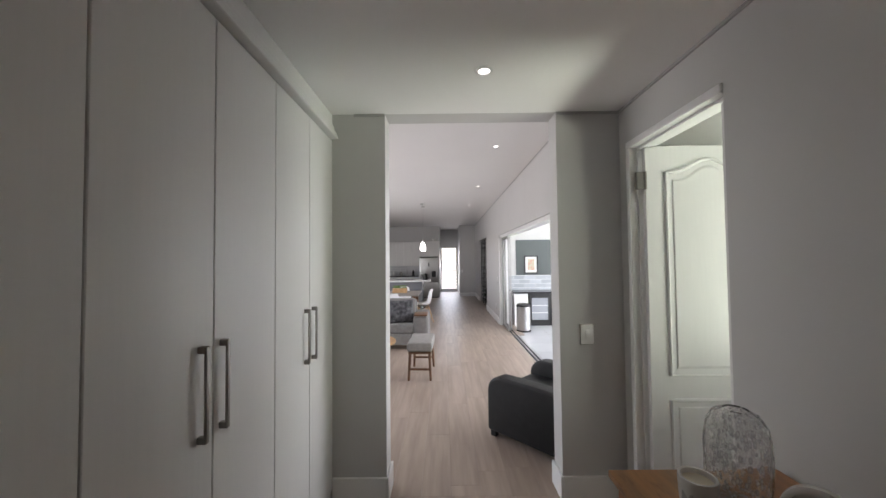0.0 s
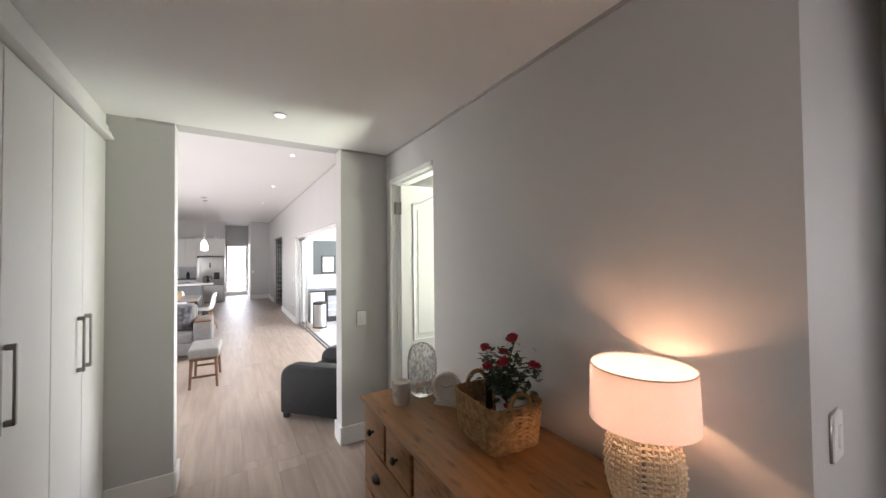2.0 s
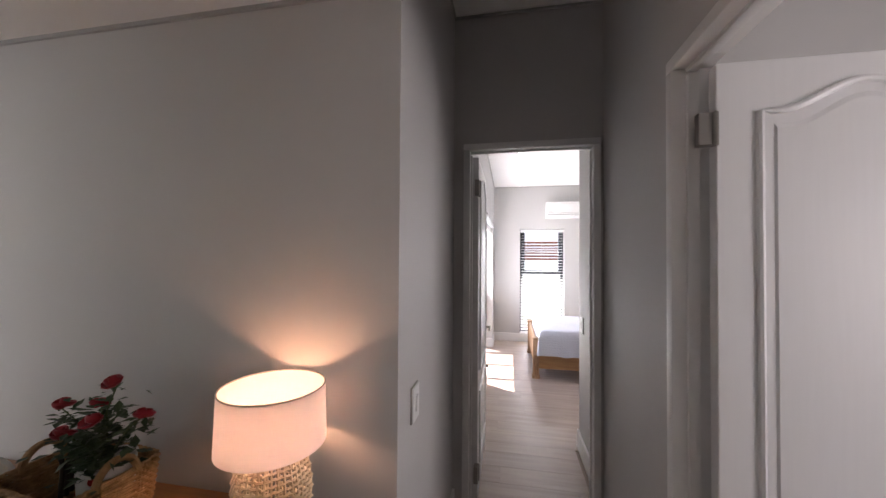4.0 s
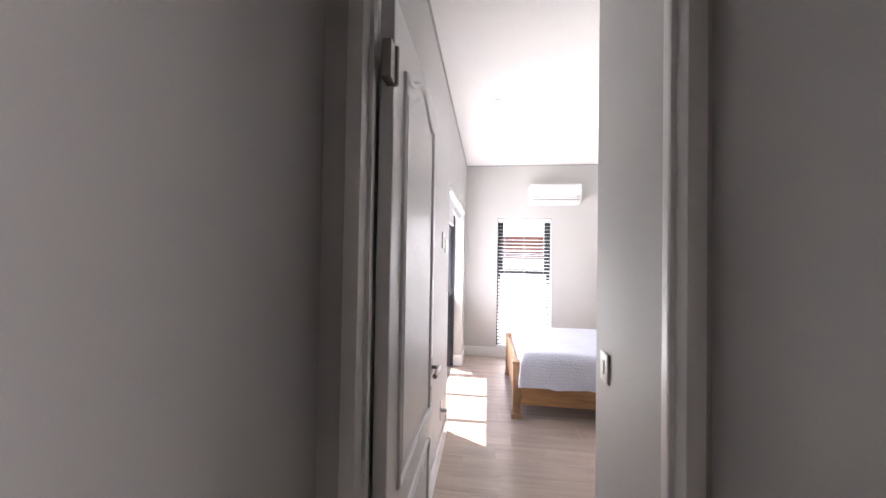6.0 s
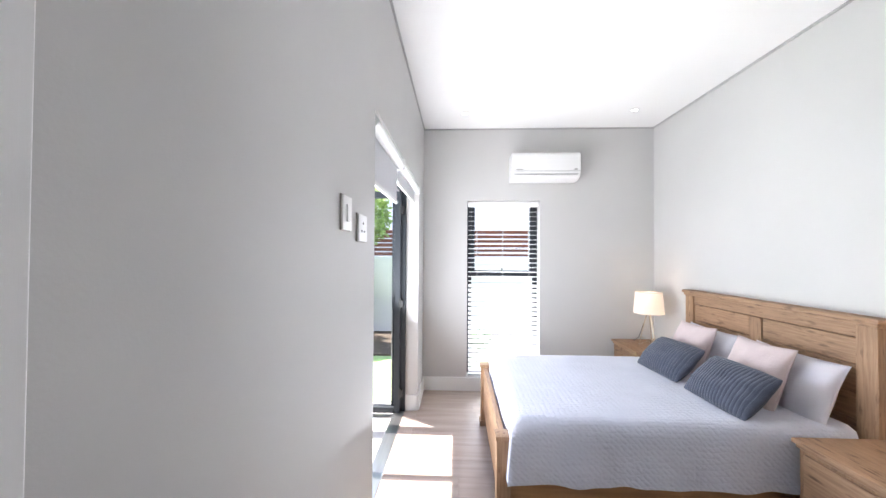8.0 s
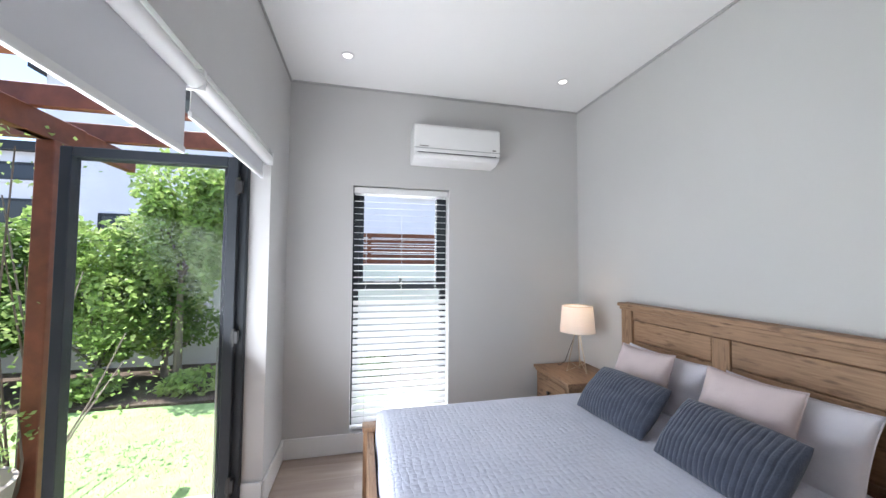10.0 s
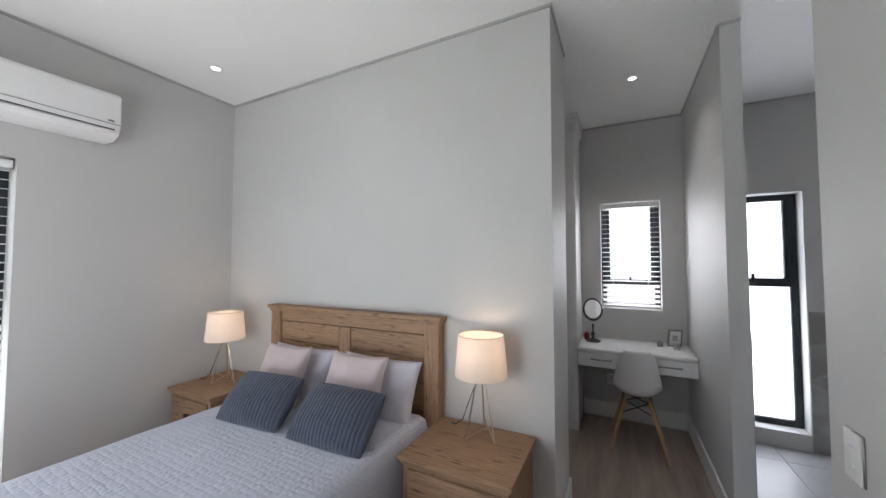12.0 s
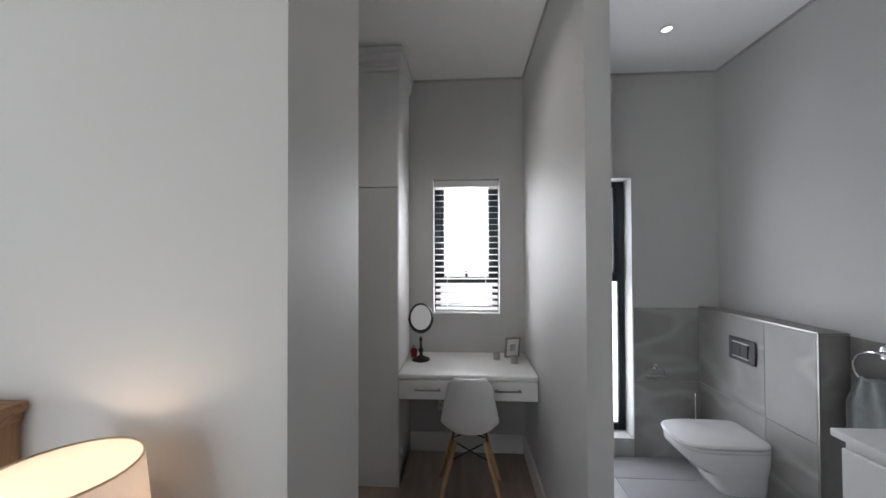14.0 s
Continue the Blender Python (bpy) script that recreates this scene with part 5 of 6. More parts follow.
def tiles(owner, axis, at, out, a0, a1, b0, b1, sa, sb, material, a_start=None, b_start=None, thick=0.009, gap=0.0025, name="tile"):
    """Tiles on a plane: axis 'x', 'y' or 'z' is the plane's normal, at its place, out the way they face."""
    shared = {}
    a = a0 if a_start is None else a_start
    while a < a1 - 0.005:
        b = b0 if b_start is None else b_start
        while b < b1 - 0.005:
            p0, p1, q0, q1 = max(a, a0), min(a + sa, a1), max(b, b0), min(b + sb, b1)
            if p1 - p0 > 0.01 and q1 - q0 > 0.01:
                hp, hq = (p1 - p0) / 2 - gap / 2, (q1 - q0) / 2 - gap / 2
                key = (round(hp, 4), round(hq, 4))
                if key not in shared:
                    t0, t1 = (0, thick) if out > 0 else (-thick, 0)
                    shared[key] = mesh_of(name, box(*{"x": (t0, t1, -hp, hp, -hq, hq), "y": (-hp, hp, t0, t1, -hq, hq), "z": (-hp, hp, -hq, hq, t0, t1)}[axis], 0.0012, 1), material)
                ob = new(name, shared[key])
                ob.parent = owner
                cp, cq = (p0 + p1) / 2, (q0 + q1) / 2
                ob.location = {"x": (at, cp, cq), "y": (cp, at, cq), "z": (cp, cq, at)}[axis]
            b += sb
        a += sa


lg = slab("wall_ledge", 1.655, 1.79, -4.412, -3.565, 0, 1.085, M_GROUT, "low tiled ledge wall behind the toilet", "ledge")
tiles(lg, "x", 1.79, 1, -4.407, -3.565, 0.0, 1.085, 0.6, 0.555, M_TILE, a_start=-4.46)
tiles(lg, "y", -3.565, 1, 1.65, 1.8, 0.0, 1.085, 0.16, 1.12, M_TILE)
tiles(lg, "z", 1.085, 1, 1.65, 1.8, -4.407, -3.556, 0.16, 0.6, M_TILE)
structure("trim_ledge", join(box(1.795, 1.803, -4.40, -3.553, 1.089, 1.098), box(1.795, 1.803, -3.558, -3.55, 0.0, 1.098)), M_NICKEL, "bright steel tile edge strip on the ledge", "trim")
ws = bpy.data.objects["wall_south_outer"]
tiles(ws, "y", -4.412, 1, 1.80, 2.26, 0.0, 1.085, 0.6, 0.555, M_TILE, a_start=1.80)
tiles(bpy.data.objects["wall_bathroom_west"], "x", 1.655, 1, -3.55, -1.1, 0.0, 1.085, 0.6, 0.555, M_TILE)
tiles(bpy.data.objects["wall_nook_partition"], "x", 2.95, -1, -4.40, -3.10, 0.0, 1.085, 0.6, 0.555, M_TILE)
tiles(bpy.data.objects["floor_bathroom"], "z", -0.004, 1, 1.66, 2.95, -4.403, -1.04, 0.6, 0.6, M_FTILE, a_start=1.3, b_start=-4.75)

tl = thing("toilet", "white wall-hung toilet with closed lid", "toilet", (1.8, -3.955, 0))


def bowl_ring(scale, z, front, n=40):
    pts = []
    for i in range(n):
        a = 2 * math.pi * i / n
        c_, s_ = math.cos(a), math.sin(a)
        e = 0.5 if c_ > 0 else 0.2
        pts.append((front * 0.5 + math.copysign(abs(c_) ** (0.6 if c_ > 0 else 0.25), c_) * front * 0.5, math.copysign(abs(s_) ** e, s_) * 0.166 * scale, z))
    return pts


def loft(rings):
    bm = bmesh.new()
    vs = [[bm.verts.new(p) for p in r] for r in rings]
    n = len(vs[0])
    for a, b in zip(vs, vs[1:]):
        for i in range(n):
            bm.faces.new((a[i], a[(i + 1) % n], b[(i + 1) % n], b[i]))
    bm.faces.new(vs[0][::-1]), bm.faces.new(vs[-1])
    bmesh.ops.recalc_face_normals(bm, faces=bm.faces)
    return bm


part("bowl", loft([bowl_ring(0.66, 0.105, 0.22), bowl_ring(0.74, 0.12, 0.25), bowl_ring(0.78, 0.16, 0.27), bowl_ring(0.80, 0.222, 0.285), bowl_ring(0.84, 0.236, 0.335), bowl_ring(0.93, 0.28, 0.40), bowl_ring(0.99, 0.335, 0.455), bowl_ring(1.0, 0.375, 0.46)]), M_CERAMIC, tl, smooth=0.9)
part("seat", loft([bowl_ring(0.99, 0.378, 0.46), bowl_ring(1.0, 0.382, 0.465), bowl_ring(1.0, 0.392, 0.465), bowl_ring(0.985, 0.394, 0.46)]), M_CERAMIC, tl, smooth=0.9)
part("lid", loft([bowl_ring(0.99, 0.399, 0.455), bowl_ring(1.015, 0.404, 0.472), bowl_ring(1.0, 0.414, 0.468), bowl_ring(0.94, 0.42, 0.44)]), M_CERAMIC, tl, "white closed toilet lid", 0.9)
fl = thing("flush_plate", "dark grey dual flush plate on the tiled ledge", "flush plate", (1.799, -4.01, 0.888))
part("plate", box(0.0, 0.012, -0.1, 0.1, -0.07, 0.07, 0.003, 1), mat("gunmetal", (0.07, 0.07, 0.072), 0.45, metal=0.6), fl)
M_BUTTON = mat("dark_brushed_steel", (0.09, 0.09, 0.092), 0.5, metal=0.6)
part("bezel", join(box(0.011, 0.019, -0.062, 0.062, 0.041, 0.047), box(0.011, 0.019, -0.062, 0.062, -0.047, -0.041)), M_STEEL, fl)
part("button", box(0.01, 0.017, -0.055, 0.0, -0.04, 0.04, 0.002, 1), M_BUTTON, fl)
part("button", box(0.01, 0.017, 0.004, 0.055, -0.04, 0.04, 0.002, 1), M_BUTTON, fl)
tp = thing("toilet_roll_holder", "chrome toilet roll holder on the tiles", "roll holder", (2.12, -4.407, 0.66))
part("rosette", lathe([(0, 0), (0.022, 0), (0.022, 0.01), (0, 0.012)], 20, Matrix.Rotation(-math.pi / 2, 4, "X")), M_CHROME, tp)
part("arm", tube([(0, 0.01, 0), (-0.0, 0.05, 0), (-0.04, 0.06, -0.01), (-0.045, 0.06, -0.05), (0.09, 0.06, -0.055)], 0.005, 8), M_CHROME, tp)
br = thing("toilet_brush", "slim chrome toilet brush behind the toilet", "toilet brush", (1.88, -4.33, 0.0))
part("holder", lathe([(0, 0.005), (0.04, 0.005), (0.04, 0.3), (0.036, 0.3), (0.03, 0.29), (0, 0.29)], 20), M_STEEL, br)
part("handle", tube([(0, 0, 0.29), (0, 0, 0.50)], 0.007, 10), M_CHROME, br)
va = thing("vanity_unit", "white wall-hung vanity unit with stone top", "vanity", (1.667, -2.43, 0))
part("carcass", box(0.0, 0.49, -0.66, 0.66, 0.35, 0.82, 0.003, 1), M_WHITE, va)
part("top", box(0.0, 0.51, -0.69, 0.69, 0.825, 0.852, 0.004, 2), M_CERAMIC, va)
for _a in (-0.655, 0.005):
    part("drawer", box(0.491, 0.508, _a, _a + 0.65, 0.36, 0.80, 0.003, 1), M_WHITE, va)
M_TOWEL = mat("grey_green_terry", (0.25, 0.28, 0.27), 0.95, (0.19, 0.215, 0.21), 40, 4, 0.8, 260, sheen=0.4)
tr = thing("towel_ring", "chrome towel ring on the bathroom wall", "towel ring", (1.667, -3.40, 1.045))
part("rosette", lathe([(0, 0), (0.028, 0), (0.028, 0.012), (0, 0.016)], 20, Matrix.Rotation(math.pi / 2, 4, "Y")), M_CHROME, tr)
part("ring", tube([(0.045, 0.09 * math.cos(a), -0.075 + 0.075 * math.sin(a)) for a in [2 * math.pi * i / 36 for i in range(36)]], 0.006, 8, closed=True), M_CHROME, tr)
tw = thing("hand_towel", "folded grey-green terry towel hanging from the ring", "towel", (1.712, -3.40, 0.905))
_bm = bmesh.new()
_rows = []
for _j in range(13):
    _f = _j / 12
    _row = []
    for _i in range(40):
        _a = 2 * math.pi * _i / 40
        _hw = 0.055 + 0.06 * min(1, _f * 2.2)
        _row.append(_bm.verts.new(((0.028 + 0.01 * _f) * math.sin(_a) + 0.006 * math.sin(_a * 7 + _f * 2), _hw * math.cos(_a), 0.02 - 0.29 * _f + 0.008 * math.sin(_a * 3))))
    _rows.append(_row)
for _a, _b2 in zip(_rows, _rows[1:]):
    for _i in range(40):
        _bm.faces.new((_a[_i], _a[(_i + 1) % 40], _b2[(_i + 1) % 40], _b2[_i]))
_bm.faces.new(_rows[0]), _bm.faces.new(_rows[-1][::-1])
bmesh.ops.recalc_face_normals(_bm, faces=_bm.faces)
part("cloth", _bm, M_TOWEL, tw, smooth=1.5)

# ---------------------------------------------------------------- garden
M_LAWN = mat("mown_lawn", (0.24, 0.39, 0.14), 0.9, (0.31, 0.46, 0.20), 9, 6, 0.6, 120)
M_GROUND = mat("dry_ground", (0.24, 0.22, 0.18), 0.9, (0.18, 0.165, 0.14), 0.8, 6, 0.3, 20)
M_PAVE = mat("pale_paver", (0.58, 0.56, 0.53), 0.8, (0.5, 0.48, 0.455), 5, 6, 0.25, 60, vary=0.08)
M_SOIL = mat("dark_mulch", (0.055, 0.04, 0.028), 0.95, (0.09, 0.07, 0.05), 14, 5, 0.8, 50)
M_PLASTER = mat("white_plaster", (0.8, 0.81, 0.83), 0.85, (0.75, 0.76, 0.78), 1.2, 5, 0.1, 60)
M_TEAK = mat("stained_balau", (0.20, 0.062, 0.028), 0.5, (0.13, 0.04, 0.018), 4, 6, 0.12, 25, stretch=(3, 3, 3), vary=0.1)
slab("ground", -400, 400, -400, 400, -0.30, -0.17, M_GROUND, "dry bare ground reaching away from the house", "ground")
slab("lawn", 6.725, 8.0, -4.0, 0.15, -0.17, -0.09, M_LAWN, "bright green mown lawn beside the bedroom", "lawn")
slab("lawn_east", 6.26, 8.0, 0.15, 9.5, -0.17, -0.09, M_LAWN, "bright green mown lawn", "lawn")
slab("lawn_north", 2.0, 6.26, 1.75, 9.5, -0.17, -0.09, M_LAWN, "bright green mown lawn beyond the paving", "lawn")
pv = slab("pavement", 2.0, 6.26, 0.15, 1.75, -0.17, -0.058, M_GROUT, "paved strip outside the folding doors", "pavement")
tiles(pv, "z", -0.058, 1, 3.4, 6.25, 0.16, 1.75, 0.4, 0.4, M_PAVE, thick=0.02, gap=0.008, name="paver")
slab("planting_bed", 8.0, 9.55, -1.5, 10.5, -0.17, -0.06, M_SOIL, "dark mulched planting bed along the boundary wall", "planting bed")
_gr = bmesh.new()
_rng = random.Random(5)
for _i in range(11000):
    _p = Vector((_rng.uniform(6.3, 8.0), _rng.uniform(0.3, 4.0), -0.092))
    _a = _rng.uniform(0, 6.28)
    _s = Vector((math.cos(_a), math.sin(_a), 0)) * 0.003
    _h = Vector((_rng.uniform(-.015, .015), _rng.uniform(-.015, .015), _rng.uniform(0.008, 0.02)))
    _gr.faces.new([_gr.verts.new(q) for q in (_p - _s, _p + _s, _p + _h)])
tagged(part("grass", _gr, M_LAWN, None, "blades of mown lawn grass", None), "blades of bright green mown lawn grass", "grass", kind="stuff")
slab("boundary_wall", 9.55, 9.75, -6.0, 12.0, -0.17, 1.40, M_PLASTER, "white plastered garden boundary wall", "garden wall")
fn = thing("timber_screen", "brown slatted timber screen on the boundary wall", "fence", (9.65, -1.5, 1.40))
for _i in range(6):
    part("slat", box(-0.012, 0.012, -4.0, 4.0, 0.02 + _i * 0.088, 0.092 + _i * 0.088, 0.003, 1), M_TEAK, fn)
for _i in range(6):
    part("post", box(0.013, 0.06, -3.9 + _i * 1.55, -3.84 + _i * 1.55, 0.0, 0.54, 0.003, 1), M_TEAK, fn)

pg = thing("pergola", "red-brown stained timber pergola outside the bedroom", "pergola", (0, 0, 0))
part("post", box(6.06, 6.15, 1.06, 1.15, -0.04, 2.10, 0.005, 1), M_TEAK, pg)
part("post", box(3.3, 3.39, 1.06, 1.15, -0.04, 2.10, 0.005, 1), M_TEAK, pg)
part("header_beam", box(3.0, 6.3, 1.075, 1.135, 2.10, 2.235, 0.005, 1), M_TEAK, pg)
for _i in range(7):
    _x = 6.52 - _i * 0.57
    part("rafter", box(_x - 0.024, _x + 0.024, 0.16, 2.0, 2.235, 2.355, 0.005, 1), M_TEAK, pg)
part("header_beam", box(5.9, 6.8, 1.078, 1.132, 2.10, 2.23, 0.005, 1), M_TEAK, pg)

po = thing("planter", "round pale concrete planter on the paving", "planter", (5.83, 1.28, -0.038))
part("bowl", lathe([(0, 0), (0.17, 0), (0.225, 0.18), (0.25, 0.36), (0.255, 0.375), (0.235, 0.375), (0.22, 0.3), (0, 0.3)], 36), mat("cast_concrete", (0.42, 0.39, 0.35), 0.85, (0.36, 0.335, 0.30), 6, 5, 0.2, 40), po)
M_GREEN1 = mat("hedge_leaf", (0.10, 0.19, 0.04), 0.5, (0.18, 0.29, 0.08), 3, 3, vary=0.3, island=True)
M_GREEN2 = mat("light_leaf", (0.26, 0.39, 0.10), 0.5, (0.40, 0.52, 0.19), 3, 3, vary=0.3, island=True)
def leafy(m):
    """Let daylight through the leaves."""
    n, l = m.node_tree.nodes, m.node_tree.links
    b = n["Principled BSDF"]
    tl_, mx_ = n.new("ShaderNodeBsdfTranslucent"), n.new("ShaderNodeMixShader")
    l.new(b.inputs["Base Color"].links[0].from_socket, tl_.inputs[0])
    mx_.inputs[0].default_value = 0.5
    l.new(b.outputs[0], mx_.inputs[1]), l.new(tl_.outputs[0], mx_.inputs[2]), l.new(mx_.outputs[0], n["Material Output"].inputs[0])


leafy(M_GREEN1), leafy(M_GREEN2)
M_HEDGE = mat("dark_hedge_leaf", (0.075, 0.15, 0.03), 0.45, (0.14, 0.24, 0.055), 3, 3, vary=0.35, island=True)
leafy(M_HEDGE)
M_TWIG = mat("grey_twig", (0.22, 0.19, 0.15), 0.9, (0.15, 0.13, 0.1), 10, 4)


def leaves(centres, count, size, seed, flat=0.6):
    """Leaves scattered over lumps (x, y, z, rx, ry, rz)."""
    rng = random.Random(seed)
    verts, faces = [], []
    for _ in range(count):
        cx, cy, cz, rx, ry, rz = rng.choice(centres)
        d = Vector((rng.gauss(0, 1), rng.gauss(0, 1), rng.gauss(0, 1))).normalized()
        r = rng.uniform(0.55, 1.08) ** 0.6
        p = Vector((cx + d.x * rx * r, cy + d.y * ry * r, cz + d.z * rz * r))
        u = Vector((rng.uniform(-1, 1), rng.uniform(-1, 1), rng.uniform(-0.7, 0.5))).normalized()
        s = size * rng.uniform(0.6, 1.3)
        w = u.cross(Vector((rng.uniform(-1, 1), rng.uniform(-1, 1), rng.uniform(-0.3, 1)))).normalized() * s * 0.28
        n0 = len(verts)
        verts += [p, p + u * s * 0.5 + w, p + u * s, p + u * s * 0.5 - w]
        faces.append((n0, n0 + 1, n0 + 2, n0 + 3))
    me = bpy.data.meshes.new("leaves")
    me.from_pydata([tuple(v_) for v_ in verts], [], faces)
    return me


def plant(name, label, category, at, lumps, count, size, material, seed, trunk=None, limbs=5, group=""):
    t = thing(name, label, category, at, group=group)
    me = leaves(lumps, count, size, seed)
    me.materials.append(material)
    o = new("crown", me)
    o.parent = t
    rng = random.Random(seed)
    for k_ in range(limbs):
        c_ = lumps[k_ % len(lumps)]
        end = Vector(c_[:3]) + Vector((rng.uniform(-.5, .5) * c_[3], rng.uniform(-.5, .5) * c_[4], rng.uniform(-.2, .6) * c_[5]))
        base = Vector((0, 0, trunk or 0.02))
        mid = base.lerp(end, 0.5) + Vector((rng.uniform(-.08, .08), rng.uniform(-.08, .08), 0.05))
        part("limb", tube([base, mid, end], 0.018 if trunk else 0.008, 6, taper=0.004), M_TWIG, t)
    if trunk:
        part("trunk", tube([(0, 0, -0.05), (0.02, 0.01, trunk * 0.5), (0, 0, trunk)], 0.05, 10, taper=0.03), M_TWIG, t)
    return t


plant("planter_shrub", "sparse flowering shrub growing in the planter", "shrub", (5.83, 1.28, 0.28), [(0.0, 0.0, 0.12, 0.24, 0.24, 0.10), (-0.05, 0.12, 0.22, 0.2, 0.2, 0.14), (0.12, -0.06, 0.28, 0.2, 0.2, 0.16)], 420, 0.035, M_GREEN2, 3, limbs=40)
plant("creeper", "wiry leafy creeper climbing the pergola post", "creeper", (6.1, 1.18, 0.0), [(0.0, 0.03, 0.6, 0.16, 0.14, 0.3), (0.03, 0.05, 1.3, 0.16, 0.16, 0.35), (0.1, 0.05, 2.1, 0.35, 0.2, 0.2), (0.2, 0.3, 1.7, 0.3, 0.3, 0.3), (1.0, 0.3, 1.15, 0.35, 0.4, 0.5), (0.95, -0.05, 0.75, 0.3, 0.35, 0.35), (1.0, 0.25, 0.45, 0.3, 0.4, 0.3)], 620, 0.042, M_GREEN2, 4, limbs=11)
_rng = random.Random(21)
_lum = [(_rng.uniform(-.22, .22), -0.7 + 0.155 * (i % 10), 0.62 + 0.27 * (i // 10) + _rng.uniform(-.04, .04), 0.26, 0.2, 0.2) for i in range(50)]
for _y, _n, _seed in ((3.95, 15000, 8), (5.7, 8000, 9)):
    plant("clipped_tree", "dense dark green clipped hedge tree before the white wall", "tree", (8.85, _y, -0.06), _lum, _n, 0.075, M_HEDGE, _seed, trunk=0.45, limbs=10, group="garden hedge trees")
_lum2 = [(_rng.uniform(-.3, .3), _rng.uniform(-.55, .55), 0.45 + 1.6 * i / 22, 0.26, 0.28, 0.24) for i in range(22)]
plant("garden_shrub", "tall loose light-green shrub by the boundary wall", "shrub", (8.75, 2.45, -0.06), _lum2, 11000, 0.075, M_GREEN2, 12, trunk=0.25, limbs=14)
plant("garden_shrub", "tall loose light-green shrub by the boundary wall", "shrub", (8.95, 1.85, -0.06), [(x, y * 0.7, z * 0.8 + 0.2, rx, ry, rz) for x, y, z, rx, ry, rz in _lum2], 7000, 0.07, M_GREEN1, 13, trunk=0.25, limbs=12)
_lum3 = [(0.0, 0.0, 2.4, 0.5, 0.5, 0.4), (-0.1, 0.15, 1.8, 0.18, 0.2, 0.6), (0.15, -0.15, 1.6, 0.18, 0.2, 0.7), (-0.2, -0.3, 1.9, 0.18, 0.18, 0.6), (0.1, -0.5, 2.2, 0.3, 0.3, 0.5)]
plant("weeping_tree", "slender tree with hanging light green branches", "tree", (8.6, 1.55, -0.06), _lum3, 7500, 0.085, M_GREEN2, 14, trunk=1.3, limbs=12)
for _i, (_x, _y) in enumerate(((8.25, 2.2), (8.3, 3.4), (8.3, 1.2), (8.2, 4.4), (8.4, 0.2), (8.4, -0.8))):
    plant("bed_plant", "low leafy plant in the mulched bed", "plant", (_x, _y, -0.06), [(0, 0, 0.14, 0.22, 0.25, 0.14), (0.05, 0.2, 0.1, 0.2, 0.2, 0.1)], 420, 0.09, M_GREEN1 if _i % 2 else M_GREEN2, 30 + _i, limbs=5, group="plants in the bed")

hs = thing("neighbour_house", "white two-storey flat-roofed neighbouring house", "house", (14.0, 0, -0.17))
_bm = bmesh.new()
add_box(_bm, 0.0, 6.0, -12.0, 7.0, 0, 6.2)
add_box(_bm, 1.5, 7.5, 7.0, 16.0, 0, 4.6)
part("wall", _bm, M_PLASTER, hs)
part("roof", join(box(-0.25, 6.2, -12.2, 7.2, 6.2, 6.5), box(1.3, 7.7, 7.201, 16.2, 4.6, 4.85)), M_DARKMETAL, hs, "charcoal flat roof edge")
for _y, _z, _w, _h, _x in ((5.2, 2.0, 1.2, 0.8, 0.0), (2.0, 3.6, 1.6, 1.4, 0.0), (-2.5, 3.6, 1.6, 1.4, 0.0), (8.4, 2.6, 1.6, 0.7, 1.5), (11.5, 2.6, 1.6, 0.7, 1.5), (8.6, 3.8, 1.8, 0.5, 1.5), (-6.0, 3.6, 1.6, 1.4, 0.0)):
    wn = part("window", join(box(_x - 0.03, _x + 0.02, _y - _w / 2, _y + _w / 2, _z, _z + 0.06), box(_x - 0.03, _x + 0.02, _y - _w / 2, _y + _w / 2, _z + _h - 0.06, _z + _h),
                             box(_x - 0.03, _x + 0.02, _y - _w / 2, _y - _w / 2 + 0.06, _z + 0.06, _z + _h - 0.06), box(_x - 0.03, _x + 0.02, _y + _w / 2 - 0.06, _y + _w / 2, _z + 0.06, _z + _h - 0.06)), M_DARKMETAL, hs)
    part("pane", box(_x - 0.012, _x + 0.005, _y - _w / 2 + 0.06, _y + _w / 2 - 0.06, _z + 0.06, _z + _h - 0.06), mat("dark_window_glass", (0.03, 0.035, 0.045), 0.08), wn)
    part("sill", box(_x - 0.08, _x, _y - _w / 2 - 0.06, _y + _w / 2 + 0.06, _z - 0.07, _z), M_PLASTER, wn)
# plain south wall, added so that its white fills the window like glare
slab("white_backdrop_south", -8.0, 9.55, -6.3, -6.1, -0.17, 3.6, M_PLASTER, "white plastered garden boundary wall", "garden wall")


# ---------------------------------------------------------------- living room
M_GREYFAB = mat("grey_upholstery", (0.20, 0.195, 0.19), 0.9, (0.165, 0.16, 0.155), 20, 4, 0.3, 220, sheen=0.2)
M_STOOLFAB = mat("light_grey_upholstery", (0.33, 0.32, 0.305), 0.9, (0.28, 0.27, 0.26), 20, 4, 0.3, 220)
M_BLACKLEA = mat("charcoal_leather", (0.013, 0.0135, 0.015), 0.5, (0.018, 0.0185, 0.02), 16, 5, 0.15, 90, spec=0.35)
M_WALNUT = mat("walnut_leg", (0.17, 0.085, 0.04), 0.45, (0.11, 0.052, 0.025), 4, 5, 0.05, 20, stretch=(12, 12, 1.5))

